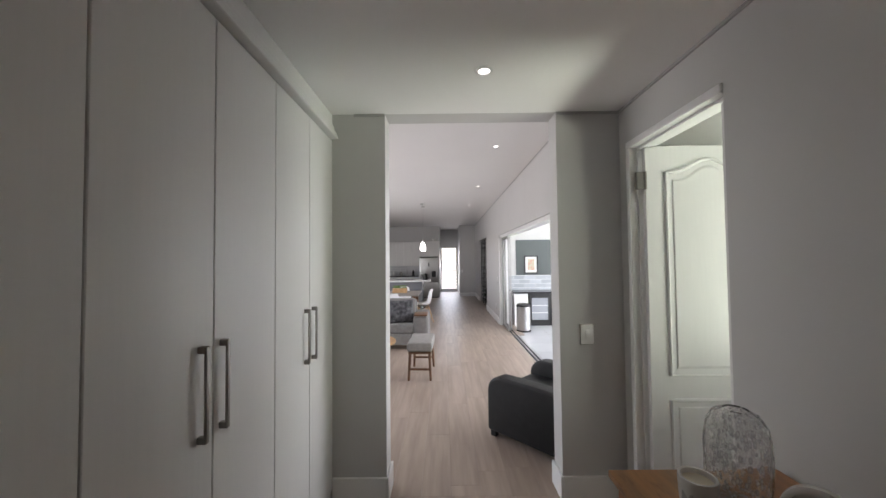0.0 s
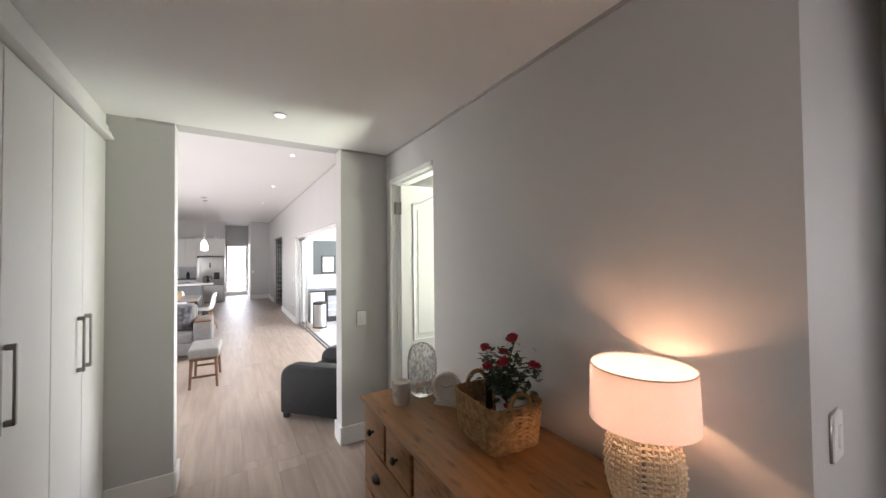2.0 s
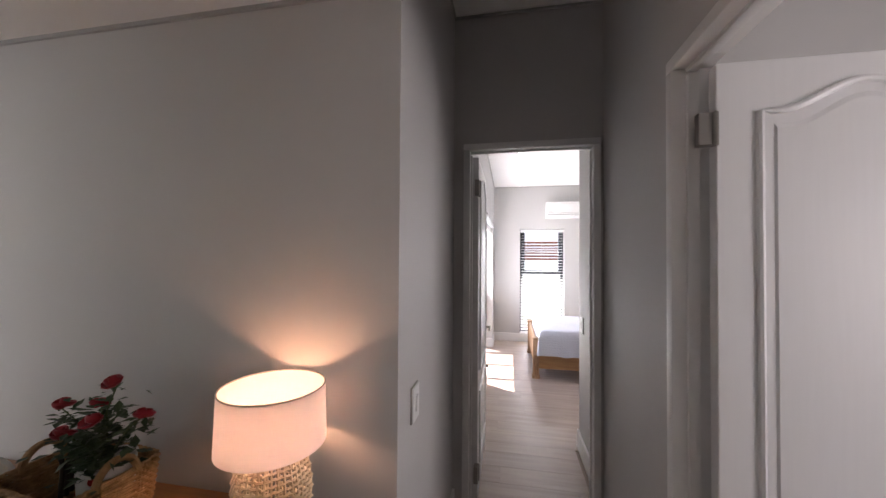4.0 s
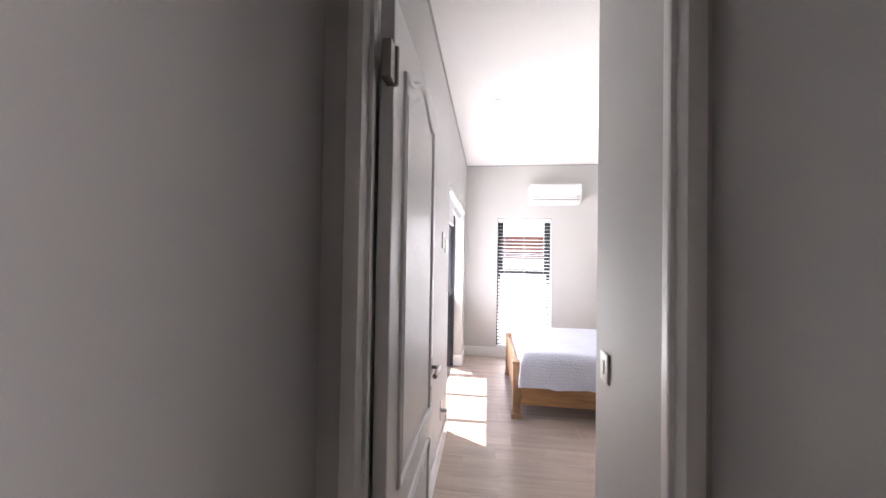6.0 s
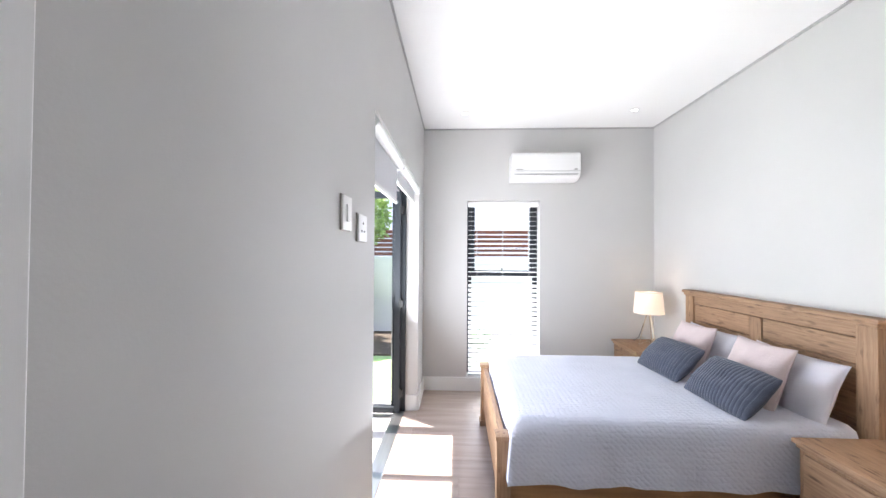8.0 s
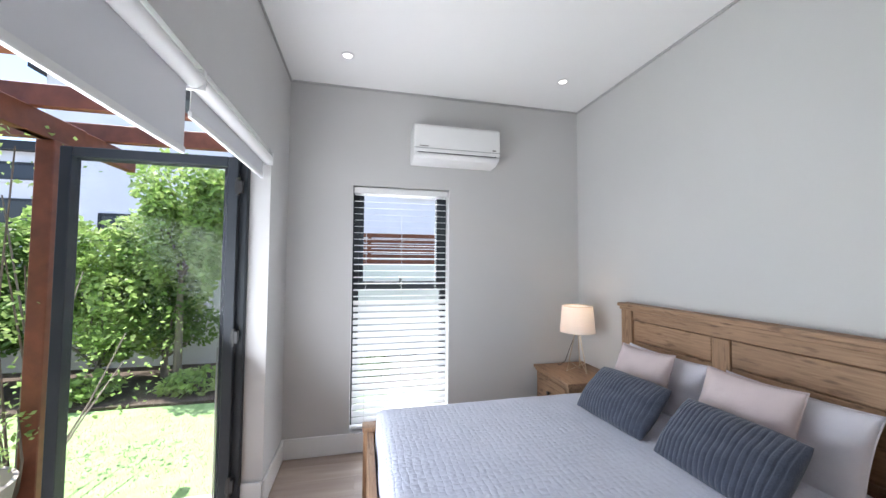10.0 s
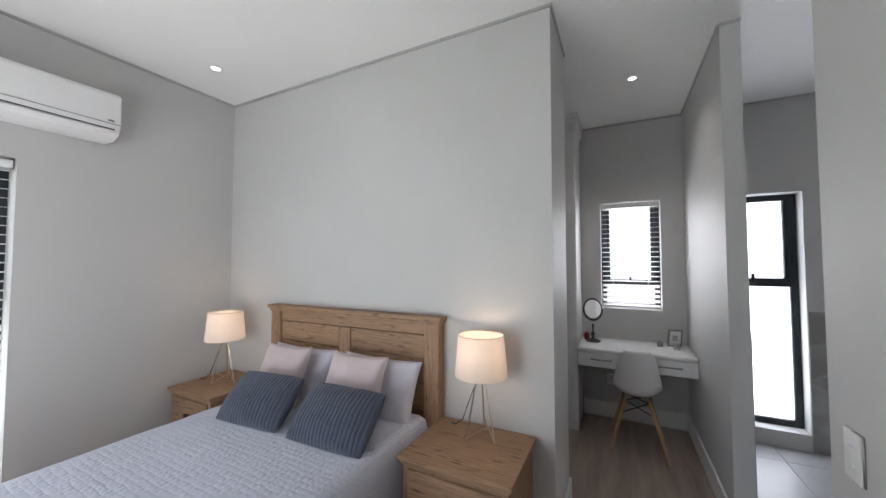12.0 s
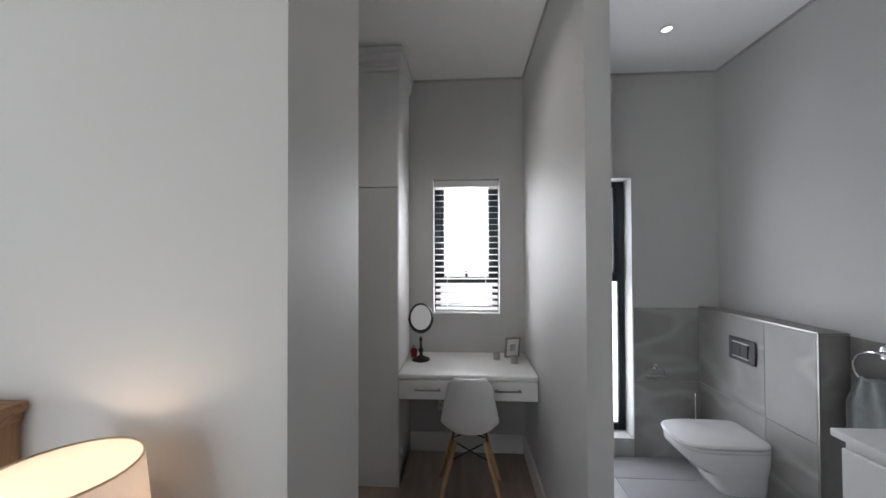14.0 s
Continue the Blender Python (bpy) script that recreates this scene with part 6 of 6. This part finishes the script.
so = thing("footstool", "grey upholstered stool on angled walnut legs", "stool", (-0.395, 4.98, 0), -2)
part("seat", box(-0.155, 0.155, -0.29, 0.29, 0.345, 0.455, 0.03, 4), M_STOOLFAB, so)
part("seat_frame", box(-0.14, 0.14, -0.27, 0.27, 0.315, 0.346, 0.005, 1), M_WALNUT, so)
for sx in (-1, 1):
    for sy in (-1, 1):
        part("leg", tube([(sx * 0.12, sy * 0.24, 0.32), (sx * 0.135, sy * 0.285, 0.0)], 0.019, 10, taper=0.014), M_WALNUT, so)
for sy in (-1, 1):
    part("stretcher", box(-0.125, 0.125, sy * 0.268 - 0.009, sy * 0.268 + 0.009, 0.12, 0.145, 0.003, 1), M_WALNUT, so)

# tub armchair in the opening
ch = thing("armchair", "charcoal leather tub armchair with rounded arms", "armchair", (0.785, 3.36, 0), -46.6)


def arm_profile(x0, x1, y0, y1, ztop, r):
    bm = bmesh.new()
    pts = [(y0, 0.06), (y1, 0.06)]
    pts += [(y1 - r + r * math.cos(a), ztop - r + r * math.sin(a)) for a in [math.pi / 2 * i / 8 for i in range(9)]]
    pts += [(y0 + r * 1.6 + r * 1.6 * math.cos(a), ztop - r * 1.6 + r * 1.6 * math.sin(a)) for a in [math.pi / 2 + math.pi / 2 * i / 8 for i in range(9)]]
    a_ = [bm.verts.new((x0, y, z)) for y, z in pts]
    b_ = [bm.verts.new((x1, y, z)) for y, z in pts]
    bm.faces.new(a_), bm.faces.new(b_[::-1])
    for i in range(len(pts)):
        j = (i + 1) % len(pts)
        bm.faces.new((a_[i], b_[i], b_[j], a_[j]))
    bmesh.ops.recalc_face_normals(bm, faces=bm.faces)
    return soften(bm, 0.025, 3)


_t = Matrix.Rotation(math.radians(-90), 4, "Z")
for _s in (-1, 1):
    part("arm", xf(arm_profile(_s * 0.32 - 0.07, _s * 0.32 + 0.07, -0.40, 0.36, 0.51, 0.13), _t @ Matrix.Rotation(math.pi, 4, "Z")), M_BLACKLEA, ch)
part("backrest", box(0.24, 0.40, -0.36, 0.36, 0.08, 0.56, 0.06, 4), M_BLACKLEA, ch)
part("seat", box(-0.36, 0.26, -0.25, 0.25, 0.18, 0.38, 0.05, 4), M_BLACKLEA, ch)
part("base", box(-0.36, 0.36, -0.36, 0.36, 0.06, 0.2, 0.015, 2), M_BLACKLEA, ch)
for sx in (-1, 1):
    for sy in (-1, 1):
        part("foot", box(sx * 0.33 - 0.025, sx * 0.33 + 0.025, sy * 0.33 - 0.025, sy * 0.33 + 0.025, 0.0, 0.062, 0.004, 1), M_BLACK, ch)

sf = thing("sofa", "grey three-seat sofa with wooden armrest caps", "sofa", (-1.55, 6.55, 0))
part("base", box(-1.05, 0.95, -0.42, 0.42, 0.08, 0.26, 0.02, 2), M_GREYFAB, sf)
for _x in (-1.1, 1.08):
    for _y in (-0.38, 0.38):
        part("foot", box(_x - 0.03, _x + 0.03, _y - 0.03, _y + 0.03, 0.0, 0.081, 0.004, 1), M_WALNUT, sf)
part("back", box(-1.05, 0.95, 0.25, 0.45, 0.2, 0.74, 0.06, 4), M_GREYFAB, sf)
for _i in range(2):
    part("seat_cushion", box(-1.0 + _i * 0.98, -0.04 + _i * 0.98, -0.42, 0.28, 0.26, 0.42, 0.045, 4), M_GREYFAB, sf)
    part("back_cushion", box(-0.99 + _i * 0.98, -0.05 + _i * 0.98, 0.10, 0.28, 0.41, 0.78, 0.06, 4), M_GREYFAB, sf)
for _x in (-1.2, 0.94):
    a_ = part("arm", box(_x, _x + 0.24, -0.42, 0.44, 0.08, 0.545, 0.05, 4), M_GREYFAB, sf)
    part("armrest_cap", box(_x + 0.01, _x + 0.23, -0.40, -0.05, 0.546, 0.568, 0.006, 2), M_WALNUT, a_, "wooden armrest cap")
th = new("cushion")
th.matrix_basis = pose(-0.83, 6.33, 0.60, 68, 0, 12)
tagged(th, "dark floral patterned cushion on the grey sofa", "cushion")
part("cover", cushion(0.42, 0.40, 0.14), mat("dark_floral_print", (0.018, 0.018, 0.022), 0.8, (0.13, 0.13, 0.14), 18, 3), th, smooth=2.0)
ct = thing("coffee_table", "round pale wooden coffee table", "coffee table", (-1.06, 4.85, 0))
part("tabletop", lathe([(0, 0.42), (0.33, 0.42), (0.345, 0.43), (0.345, 0.445), (0.335, 0.455), (0, 0.455)], 48), M_BEECH, ct)
for _k in range(3):
    _a = 2 * math.pi * _k / 3 + 0.4
    part("leg", tube([(0.2 * math.cos(_a), 0.2 * math.sin(_a), 0.42), (0.27 * math.cos(_a), 0.27 * math.sin(_a), 0)], 0.017, 10, taper=0.012), M_BEECH, ct)

dt = thing("dining_table", "rectangular dining table with washed grey oak top", "dining table", (-1.57, 8.3, 0))
part("tabletop", box(-0.95, 0.92, -0.48, 0.48, 0.70, 0.735, 0.008, 2), mat("washed_grey_oak", (0.30, 0.275, 0.25), 0.4, (0.24, 0.22, 0.2), 4, 6, 0.08, 12, stretch=(1, 9, 9)), dt)
for sx in (-0.85, 0.82):
    for sy in (-0.4, 0.4):
        part("leg", box(sx - 0.035, sx + 0.035, sy - 0.035, sy + 0.035, 0, 0.70, 0.005, 1), M_WALNUT, dt)
for _x, _y, _r in ((-0.6, 8.5, 80), (-1.15, 7.6, 5), (-1.1, 9.05, 182), (-2.0, 7.6, -5)):
    shell_chair("dining_chair", (_x, _y, 0), _r, "white moulded shell chair at the dining table", "chairs round the dining table")
pb = thing("planter_box", "low wooden planter box with small green plants", "planter", (-1.1, 8.3, 0.735))
part("box", box(-0.16, 0.16, -0.07, 0.07, 0.0, 0.10, 0.004, 1), M_BEECH, pb)
_me = leaves([(0, 0, 0.13, 0.15, 0.06, 0.04)], 160, 0.04, 77)
_me.materials.append(M_GREEN1)
_o = new("greenery", _me)
_o.parent = pb

M_OPAL = glow("opal_glass_glow", (1.0, 0.98, 0.95), 1.6)
# pendant lamps over the island
for _x, _y in ((-0.62, 8.9), (-0.62, 9.35)):
    pl = thing("pendant_lamp", "white glass pendant lamp on a thin cord, lit", "pendant lamp", (_x, _y, 0), group="pendant lamps")
    part("rose", lathe([(0, LIV_Z), (0.05, LIV_Z), (0.05, LIV_Z - 0.02), (0, LIV_Z - 0.025)], 20), M_STEEL, pl)
    part("cord", tube([(0, 0, LIV_Z - 0.02), (0, 0, 1.96)], 0.0016, 6), M_STEEL, pl)
    part("cap", lathe([(0, 1.97), (0.016, 1.96), (0.02, 1.91), (0.024, 1.895)], 20), M_STEEL, pl)
    part("shade", lathe([(0.024, 1.90), (0.04, 1.86), (0.058, 1.78), (0.061, 1.72), (0.047, 1.69), (0, 1.685)], 28), M_OPAL, pl, "glowing opal glass shade")

# kitchen
isl = thing("kitchen_island", "grey kitchen island with white stone top", "kitchen island", (-1.72, 10.7, 0))
part("carcass", box(-1.1, 1.0, -0.38, 0.38, 0.0, 0.84, 0.004, 1), mat("slate_grey_foil", (0.17, 0.18, 0.19), 0.45), isl)
part("worktop", box(-1.15, 1.22, -0.45, 0.45, 0.845, 0.885, 0.005, 2), M_CERAMIC, isl)
KM = M_CLOSET
for _i in range(5):
    _x0 = -4.1 + _i * 0.62
    un = thing("kitchen_base_unit", "pale gloss kitchen base unit with two doors", "kitchen cabinet", (_x0 - 0.1, 14.15, 0), group="kitchen base units")
    part("body", box(0, 0.615, 0.02, 0.6, 0.1, 0.80), KM, un)
    for _k in range(2):
        part("door", box(0.003 + _k * 0.308, 0.305 + _k * 0.308, 0.0, 0.019, 0.11, 0.795, 0.002, 1), KM, un)
    wu = thing("kitchen_wall_unit", "pale gloss kitchen wall unit with two doors", "kitchen cabinet", (_x0 - 0.1, 14.4, 1.23), group="kitchen wall units")
    part("body", box(0, 0.615, 0.02, 0.35, 0.0, 0.96), KM, wu)
    for _k in range(2):
        part("door", box(0.003 + _k * 0.308, 0.305 + _k * 0.308, 0.0, 0.019, 0.004, 0.956, 0.002, 1), KM, wu)
wt = thing("worktop", "dark stone kitchen worktop", "worktop", (-2.65, 14.15, 0.80))
part("slab", box(-1.56, 1.55, -0.02, 0.6, 0.0, 0.035, 0.003, 1), mat("dark_stone", (0.10, 0.095, 0.09), 0.25, (0.14, 0.13, 0.125), 40, 3), wt)
M_SUBWAY = mat("white_subway_tile", (0.62, 0.63, 0.64), 0.15, (0.58, 0.59, 0.6), 3, 2, vary=0.06)
M_SUBWAYB = mat("blue_grey_subway_tile", (0.50, 0.54, 0.57), 0.15, (0.44, 0.48, 0.52), 3, 2, vary=0.1)
sp = structure("backsplash", box(-4.2, -1.1, 14.742, 14.75, 0.835, 1.23), M_WHITE, "pale subway-tiled kitchen splashback", "backsplash")
for _r in range(4):
    tiles(sp, "y", 14.742, -1, -2.7, -1.1, 0.838 + _r * 0.097, 0.838 + (_r + 1) * 0.097 - 0.001, 0.2, 0.097, M_SUBWAY, a_start=-2.7 - 0.1 * (_r % 2), gap=0.004, thick=0.006)
fu = thing("tall_fridge_unit", "pale gloss cabinet above and beside the fridge", "kitchen cabinet", (-1.08, 13.98, 0))
part("side_panel", box(0.0, 0.02, 0, 0.74, 0, 2.19), KM, fu)
part("side_panel", box(0.78, 0.80, 0, 0.74, 0, 2.19), KM, fu)
for _k in range(2):
    part("door", box(0.022 + _k * 0.38, 0.398 + _k * 0.38, 0.0, 0.02, 1.60, 2.185, 0.002, 1), KM, fu)
part("carcass", box(0.02, 0.78, 0.021, 0.72, 1.59, 2.19), KM, fu)
fr = thing("fridge", "stainless steel fridge freezer with water dispenser", "fridge", (-1.05, 13.93, 0))
part("body", box(0.0, 0.74, 0.05, 0.7, 0.02, 1.55, 0.005, 1), M_DARKMETAL, fr)
part("door", box(0.0, 0.74, 0.0, 0.045, 0.60, 1.545, 0.008, 2), M_STEEL, fr)
part("freezer_drawer", box(0.0, 0.74, 0.0, 0.045, 0.03, 0.59, 0.008, 2), M_STEEL, fr)
part("dispenser", box(0.46, 0.62, -0.006, 0.02, 0.80, 1.03, 0.003, 1), M_BLACK, fr, "black water dispenser")
part("handle", box(0.05, 0.075, -0.045, -0.02, 0.68, 1.44, 0.005, 2), M_STEEL, fr)
part("control_panel", box(0.33, 0.37, -0.004, 0.02, 1.2, 1.36, 0.002, 1), M_BLACK, fr)
part("foot", box(0.03, 0.71, 0.06, 0.6, 0.0, 0.025), M_BLACK, fr)
for _i, (_x, _h, _r, _mm) in enumerate(((-1.25, 0.22, 0.05, M_BLACK), (-1.5, 0.3, 0.03, M_STEEL), (-1.75, 0.16, 0.06, M_NICKEL), (-2.05, 0.2, 0.045, M_CANDLE))):
    kt = thing("kitchen_jar", "kitchen jar or utensil pot on the worktop", "jar", (_x - 0.1, 14.5, 0.835), group="jars on the worktop")
    part("jar", lathe([(0, 0), (_r, 0), (_r * 1.05, _h * 0.6), (_r * 0.7, _h * 0.85), (_r * 0.4, _h), (0, _h)], 20), _mm, kt)
for _x in (-0.45, -0.35):
    kt = thing("ornament", "small pale pot on top of the fridge cabinet", "ornament", (_x - 0.1, 14.2, 2.19), group="pots on the cabinet")
    part("pot", lathe([(0, 0), (0.045, 0), (0.05, 0.08), (0.03, 0.1), (0.03, 0.11), (0, 0.11)], 18), M_CANDLE, kt)
kt = thing("kettle", "black kettle on the island", "kettle", (-0.66, 10.7, 0.885))
part("jug", lathe([(0, 0), (0.075, 0), (0.07, 0.12), (0.05, 0.17), (0.015, 0.18), (0, 0.19)], 22), M_BLACK, kt)
part("handle", tube([(0.06, 0, 0.15), (0.11, 0, 0.14), (0.11, 0, 0.05), (0.07, 0, 0.03)], 0.009, 8), M_BLACK, kt)

# far window, its blind, switches
window("window_4", "x", -0.24, 0.48, 0.1, 2.05, 16.4, 1, 1.0, 0.02, depth=0.05)
blind("x", -0.23, 0.47, 0.11, 2.04, 16.43, 1, 1.0, "white venetian blind over the far window", 0.07, 30)
wall_plate("light_switch", "white light switch on the far grey wall", "light switch", pose(0.6, LIV_END, 1.0, 0, 0, 180), 1, 0.08, 0.12)
wall_plate("wall_socket", "white wall socket low on the living room wall", "wall socket", pose(LIV_X, 8.75, 0.35, 0, 0, 90), 0, 0.1, 0.1, 3)
wall_plate("light_switch", "white light switch beside the sliding doors", "light switch", pose(LIV_X, 8.5, 1.0, 0, 0, 90), 1, 0.08, 0.12)
for _x, _y in ((0.55, 4.6), (0.55, 6.9), (0.55, 9.2), (0.55, 11.5), (-1.5, 4.6), (-1.5, 6.9)):
    downlight((_x, _y, LIV_Z))

# wine rack in the recess
wr = thing("wine_rack", "tall black metal wine rack in the wall recess", "wine rack", (1.33, 11.95, 0))
for _x in (-0.12, 0.12):
    for _y in (-0.7, -0.23, 0.23, 0.7):
        part("upright", box(_x - 0.012, _x + 0.012, _y - 0.012, _y + 0.012, 0, 2.1), M_BLACK, wr)
for _i in range(14):
    part("shelf", box(-0.13, 0.13, -0.71, 0.71, 0.1 + _i * 0.145, 0.118 + _i * 0.145), M_BLACK, wr)
for _i in range(9):
    wb = thing("wine_bottle", "dark wine bottle lying on the rack", "bottle", (1.33, 11.4 + 0.17 * (_i % 5), 0.155 + 0.145 * (_i // 3)), group="bottles on the wine rack")
    part("bottle", lathe([(0, -0.13), (0.036, -0.13), (0.036, 0.05), (0.014, 0.09), (0.014, 0.15), (0, 0.15)], 12, Matrix.Rotation(math.pi / 2, 4, "Y")), mat("dark_bottle_glass", (0.02, 0.03, 0.015), 0.1), wb)

# sliding doors and the patio room
sd = thing("sliding_door", "aluminium sliding glass doors standing open to the patio", "sliding door", kind="structure")
part("threshold", box(LIV_X + 0.06, LIV_X + 0.2, 2.95, 8.3, -0.03, -0.002), M_FTILE, sd, "pale tiled threshold")
for _x in (0.075, 0.135):
    part("track", box(LIV_X + _x, LIV_X + _x + 0.022, 2.95, 8.3, -0.004, 0.006), M_DARKMETAL, sd, "dark floor track")
part("head_track", box(LIV_X + 0.03, LIV_X + 0.17, 2.95, 8.3, 1.94, 2.0), M_WHITE, sd)
part("jamb", box(LIV_X + 0.0, LIV_X + 0.2, 8.23, 8.3, 0.0, 1.94), M_WHITE, sd)
for _k in range(2):
    _x, _y0, _y1 = LIV_X + 0.07 + _k * 0.06, 7.5 + _k * 0.1, 8.22
    lf = part("leaf", join(box(_x - 0.012, _x + 0.012, _y0, _y0 + 0.012, 0.01, 1.94), box(_x - 0.015, _x + 0.015, _y1 - 0.035, _y1, 0.01, 1.94),
                           box(_x - 0.012, _x + 0.012, _y0 + 0.035, _y1 - 0.06, 0.01, 0.06), box(_x - 0.012, _x + 0.012, _y0 + 0.035, _y1 - 0.06, 1.89, 1.94)), M_STEEL, sd)
    g = part("pane", box(_x - 0.003, _x + 0.003, _y0 + 0.03, _y1 - 0.05, 0.05, 1.90), M_GLASS, lf)
    g.visible_shadow = False
pf2 = slab("floor_patio", LIV_X + 0.2, 5.5, 2.95, 8.75, -0.15, -0.02, M_GROUT, "grout bed of the patio tiles", "floor")
tiles(pf2, "z", -0.02, 1, LIV_X + 0.2, 5.5, 3.0, 8.75, 0.6, 0.6, mat("pale_patio_tile", (0.50, 0.51, 0.53), 0.35, (0.45, 0.46, 0.48), 2, 5, vary=0.05))
dw = structure("patio_feature_panel", box(1.62, 5.0, 8.735, 8.75, 1.08, 1.92), mat("dark_green_grey_paint", (0.10, 0.115, 0.115), 0.6, (0.09, 0.105, 0.105), 2, 3), "dark grey-green painted upper wall of the patio", "wall")
bs = structure("patio_backsplash", box(1.42, 5.0, 8.742, 8.75, 0.68, 1.075), M_WHITE, "pale blue-grey subway tiled patio splashback", "backsplash")
for _r in range(4):
    tiles(bs, "y", 8.742, -1, 1.42, 2.9, 0.69 + _r * 0.096, 0.69 + (_r + 1) * 0.096 - 0.001, 0.26, 0.096, M_SUBWAYB, a_start=1.42 - 0.13 * (_r % 2), gap=0.006, thick=0.007)
pc = thing("patio_counter", "white patio counter with dark stone top", "counter", (1.45, 8.15, 0))
part("end_panel", box(0.0, 0.3, 0.0, 0.55, -0.02, 0.70), M_WHITE, pc)
part("worktop", box(0.0, 2.5, -0.03, 0.58, 0.70, 0.735), mat("black_granite", (0.03, 0.03, 0.032), 0.2), pc)
for _k in range(2):
    uf = thing("bar_fridge", "black glass-door bar fridge under the counter", "fridge", (1.77 + _k * 0.5, 8.15, 0), group="bar fridges")
    part("body", box(0, 0.48, 0.03, 0.5, -0.01, 0.695), M_BLACK, uf)
    part("door_frame", join(box(0, 0.06, 0, 0.03, 0.0, 0.69), box(0.42, 0.48, 0, 0.03, 0.0, 0.69), box(0.06, 0.42, 0, 0.03, 0.0, 0.12), box(0.06, 0.42, 0, 0.03, 0.6, 0.69)), M_BLACK, uf)
    part("door_glass", box(0.06, 0.42, 0.01, 0.02, 0.12, 0.6), mat("fridge_glass", (0.35, 0.37, 0.4), 0.05), uf, "pale reflecting glass")
    for _i in range(2):
        part("shelf_edge", box(0.06, 0.42, 0.004, 0.012, 0.27 + 0.16 * _i, 0.28 + 0.16 * _i), M_WHITE, uf)
pic = thing("framed_picture", "black-framed botanical picture with white mount", "picture", (1.97, 8.735, 1.33))
part("frame", join(box(-0.16, -0.135, -0.025, 0, -0.21, 0.21), box(0.135, 0.16, -0.025, 0, -0.21, 0.21), box(-0.135, 0.135, -0.025, 0, -0.21, -0.185), box(-0.135, 0.135, -0.025, 0, 0.185, 0.21)), M_BLACK, pic)
part("mount", box(-0.135, 0.135, -0.012, 0, -0.185, 0.185), M_WHITE, pic, "white mount")
part("print", box(-0.08, 0.08, -0.0135, -0.011, -0.13, 0.13), mat("floral_print", (0.62, 0.30, 0.25), 0.7, (0.55, 0.62, 0.45), 16, 4), pic, "red and green flower print")
bn = thing("pedal_bin", "brushed steel pedal bin with black lid", "bin", (1.52, 7.6, -0.011))
part("body", lathe([(0, 0), (0.14, 0), (0.14, 0.50), (0, 0.50)], 32), M_STEEL, bn)
part("lid", lathe([(0, 0.505), (0.143, 0.505), (0.143, 0.535), (0.12, 0.56), (0, 0.57)], 32), M_BLACK, bn)
part("base_ring", lathe([(0.0, -0.0), (0.146, -0.0), (0.146, 0.03), (0.141, 0.035)], 32), M_BLACK, bn)


# ---------------------------------------------------------------- floors made of pieces
def planks(owner, x0, x1, y0, y1, w=0.19, length=1.28, limit=300, seed=1):
    rng = random.Random(seed)
    shared = {}
    rest = bmesh.new()
    count, i, x = 0, 0, x0
    while x < x1 - 0.01:
        xe = min(x + w, x1)
        y = y0 - rng.random() * length
        while y < y1 - 0.01:
            ya, yb = max(y, y0), min(y + length, y1)
            if yb - ya > 0.02:
                if count < limit:
                    key = (round(xe - x, 3), round(yb - ya, 3))
                    if key not in shared:
                        hw, hl = (xe - x) / 2 - 0.0004, (yb - ya) / 2 - 0.0004
                        shared[key] = mesh_of("plank", box(-hw, hw, -hl, hl, -0.01, 0, 0.0006, 1), M_FLOOR)
                    ob = new("plank", shared[key])
                    ob.parent = owner
                    ob.location = ((x + xe) / 2, (ya + yb) / 2, 0)
                    count += 1
                else:
                    add_box(rest, x + 0.0004, xe - 0.0004, ya + 0.0004, yb - 0.0004, -0.01, 0)
            y += length
        x += w
    if len(rest.verts):
        tagged(part("planks_far", rest, M_FLOOR_FAR, owner, "pale oak laminate planks further off"), kind="stuff")
    else:
        rest.free()


M_FLOOR_FAR = mat("oak_laminate_far", (0.445, 0.37, 0.315), 0.42, (0.345, 0.28, 0.236), 2.2, 8, 0.05, 14, stretch=(9, 0.8, 9), vary=0.07, island=True)
floor = bpy.data.objects["floor"]
planks(floor, -0.8, 2.95, -0.86, 0.0, seed=2, limit=60)
planks(floor, -0.8, 1.018, 0.0, 2.62, seed=3, limit=60)
planks(floor, -1.2, 1.2, 2.62, 7.2, seed=4, limit=120)
planks(floor, -5.0, -1.2, 2.62, 16.4, seed=6, limit=0)
planks(floor, -1.2, 1.45, 7.2, 16.4, seed=7, limit=0)
fb = bpy.data.objects["floor_bedroom"]
planks(fb, 2.95, 6.492, -4.412, -0.067, seed=5, limit=300)
planks(fb, 4.262, 6.0, -0.067, 0.05, seed=8, limit=30)
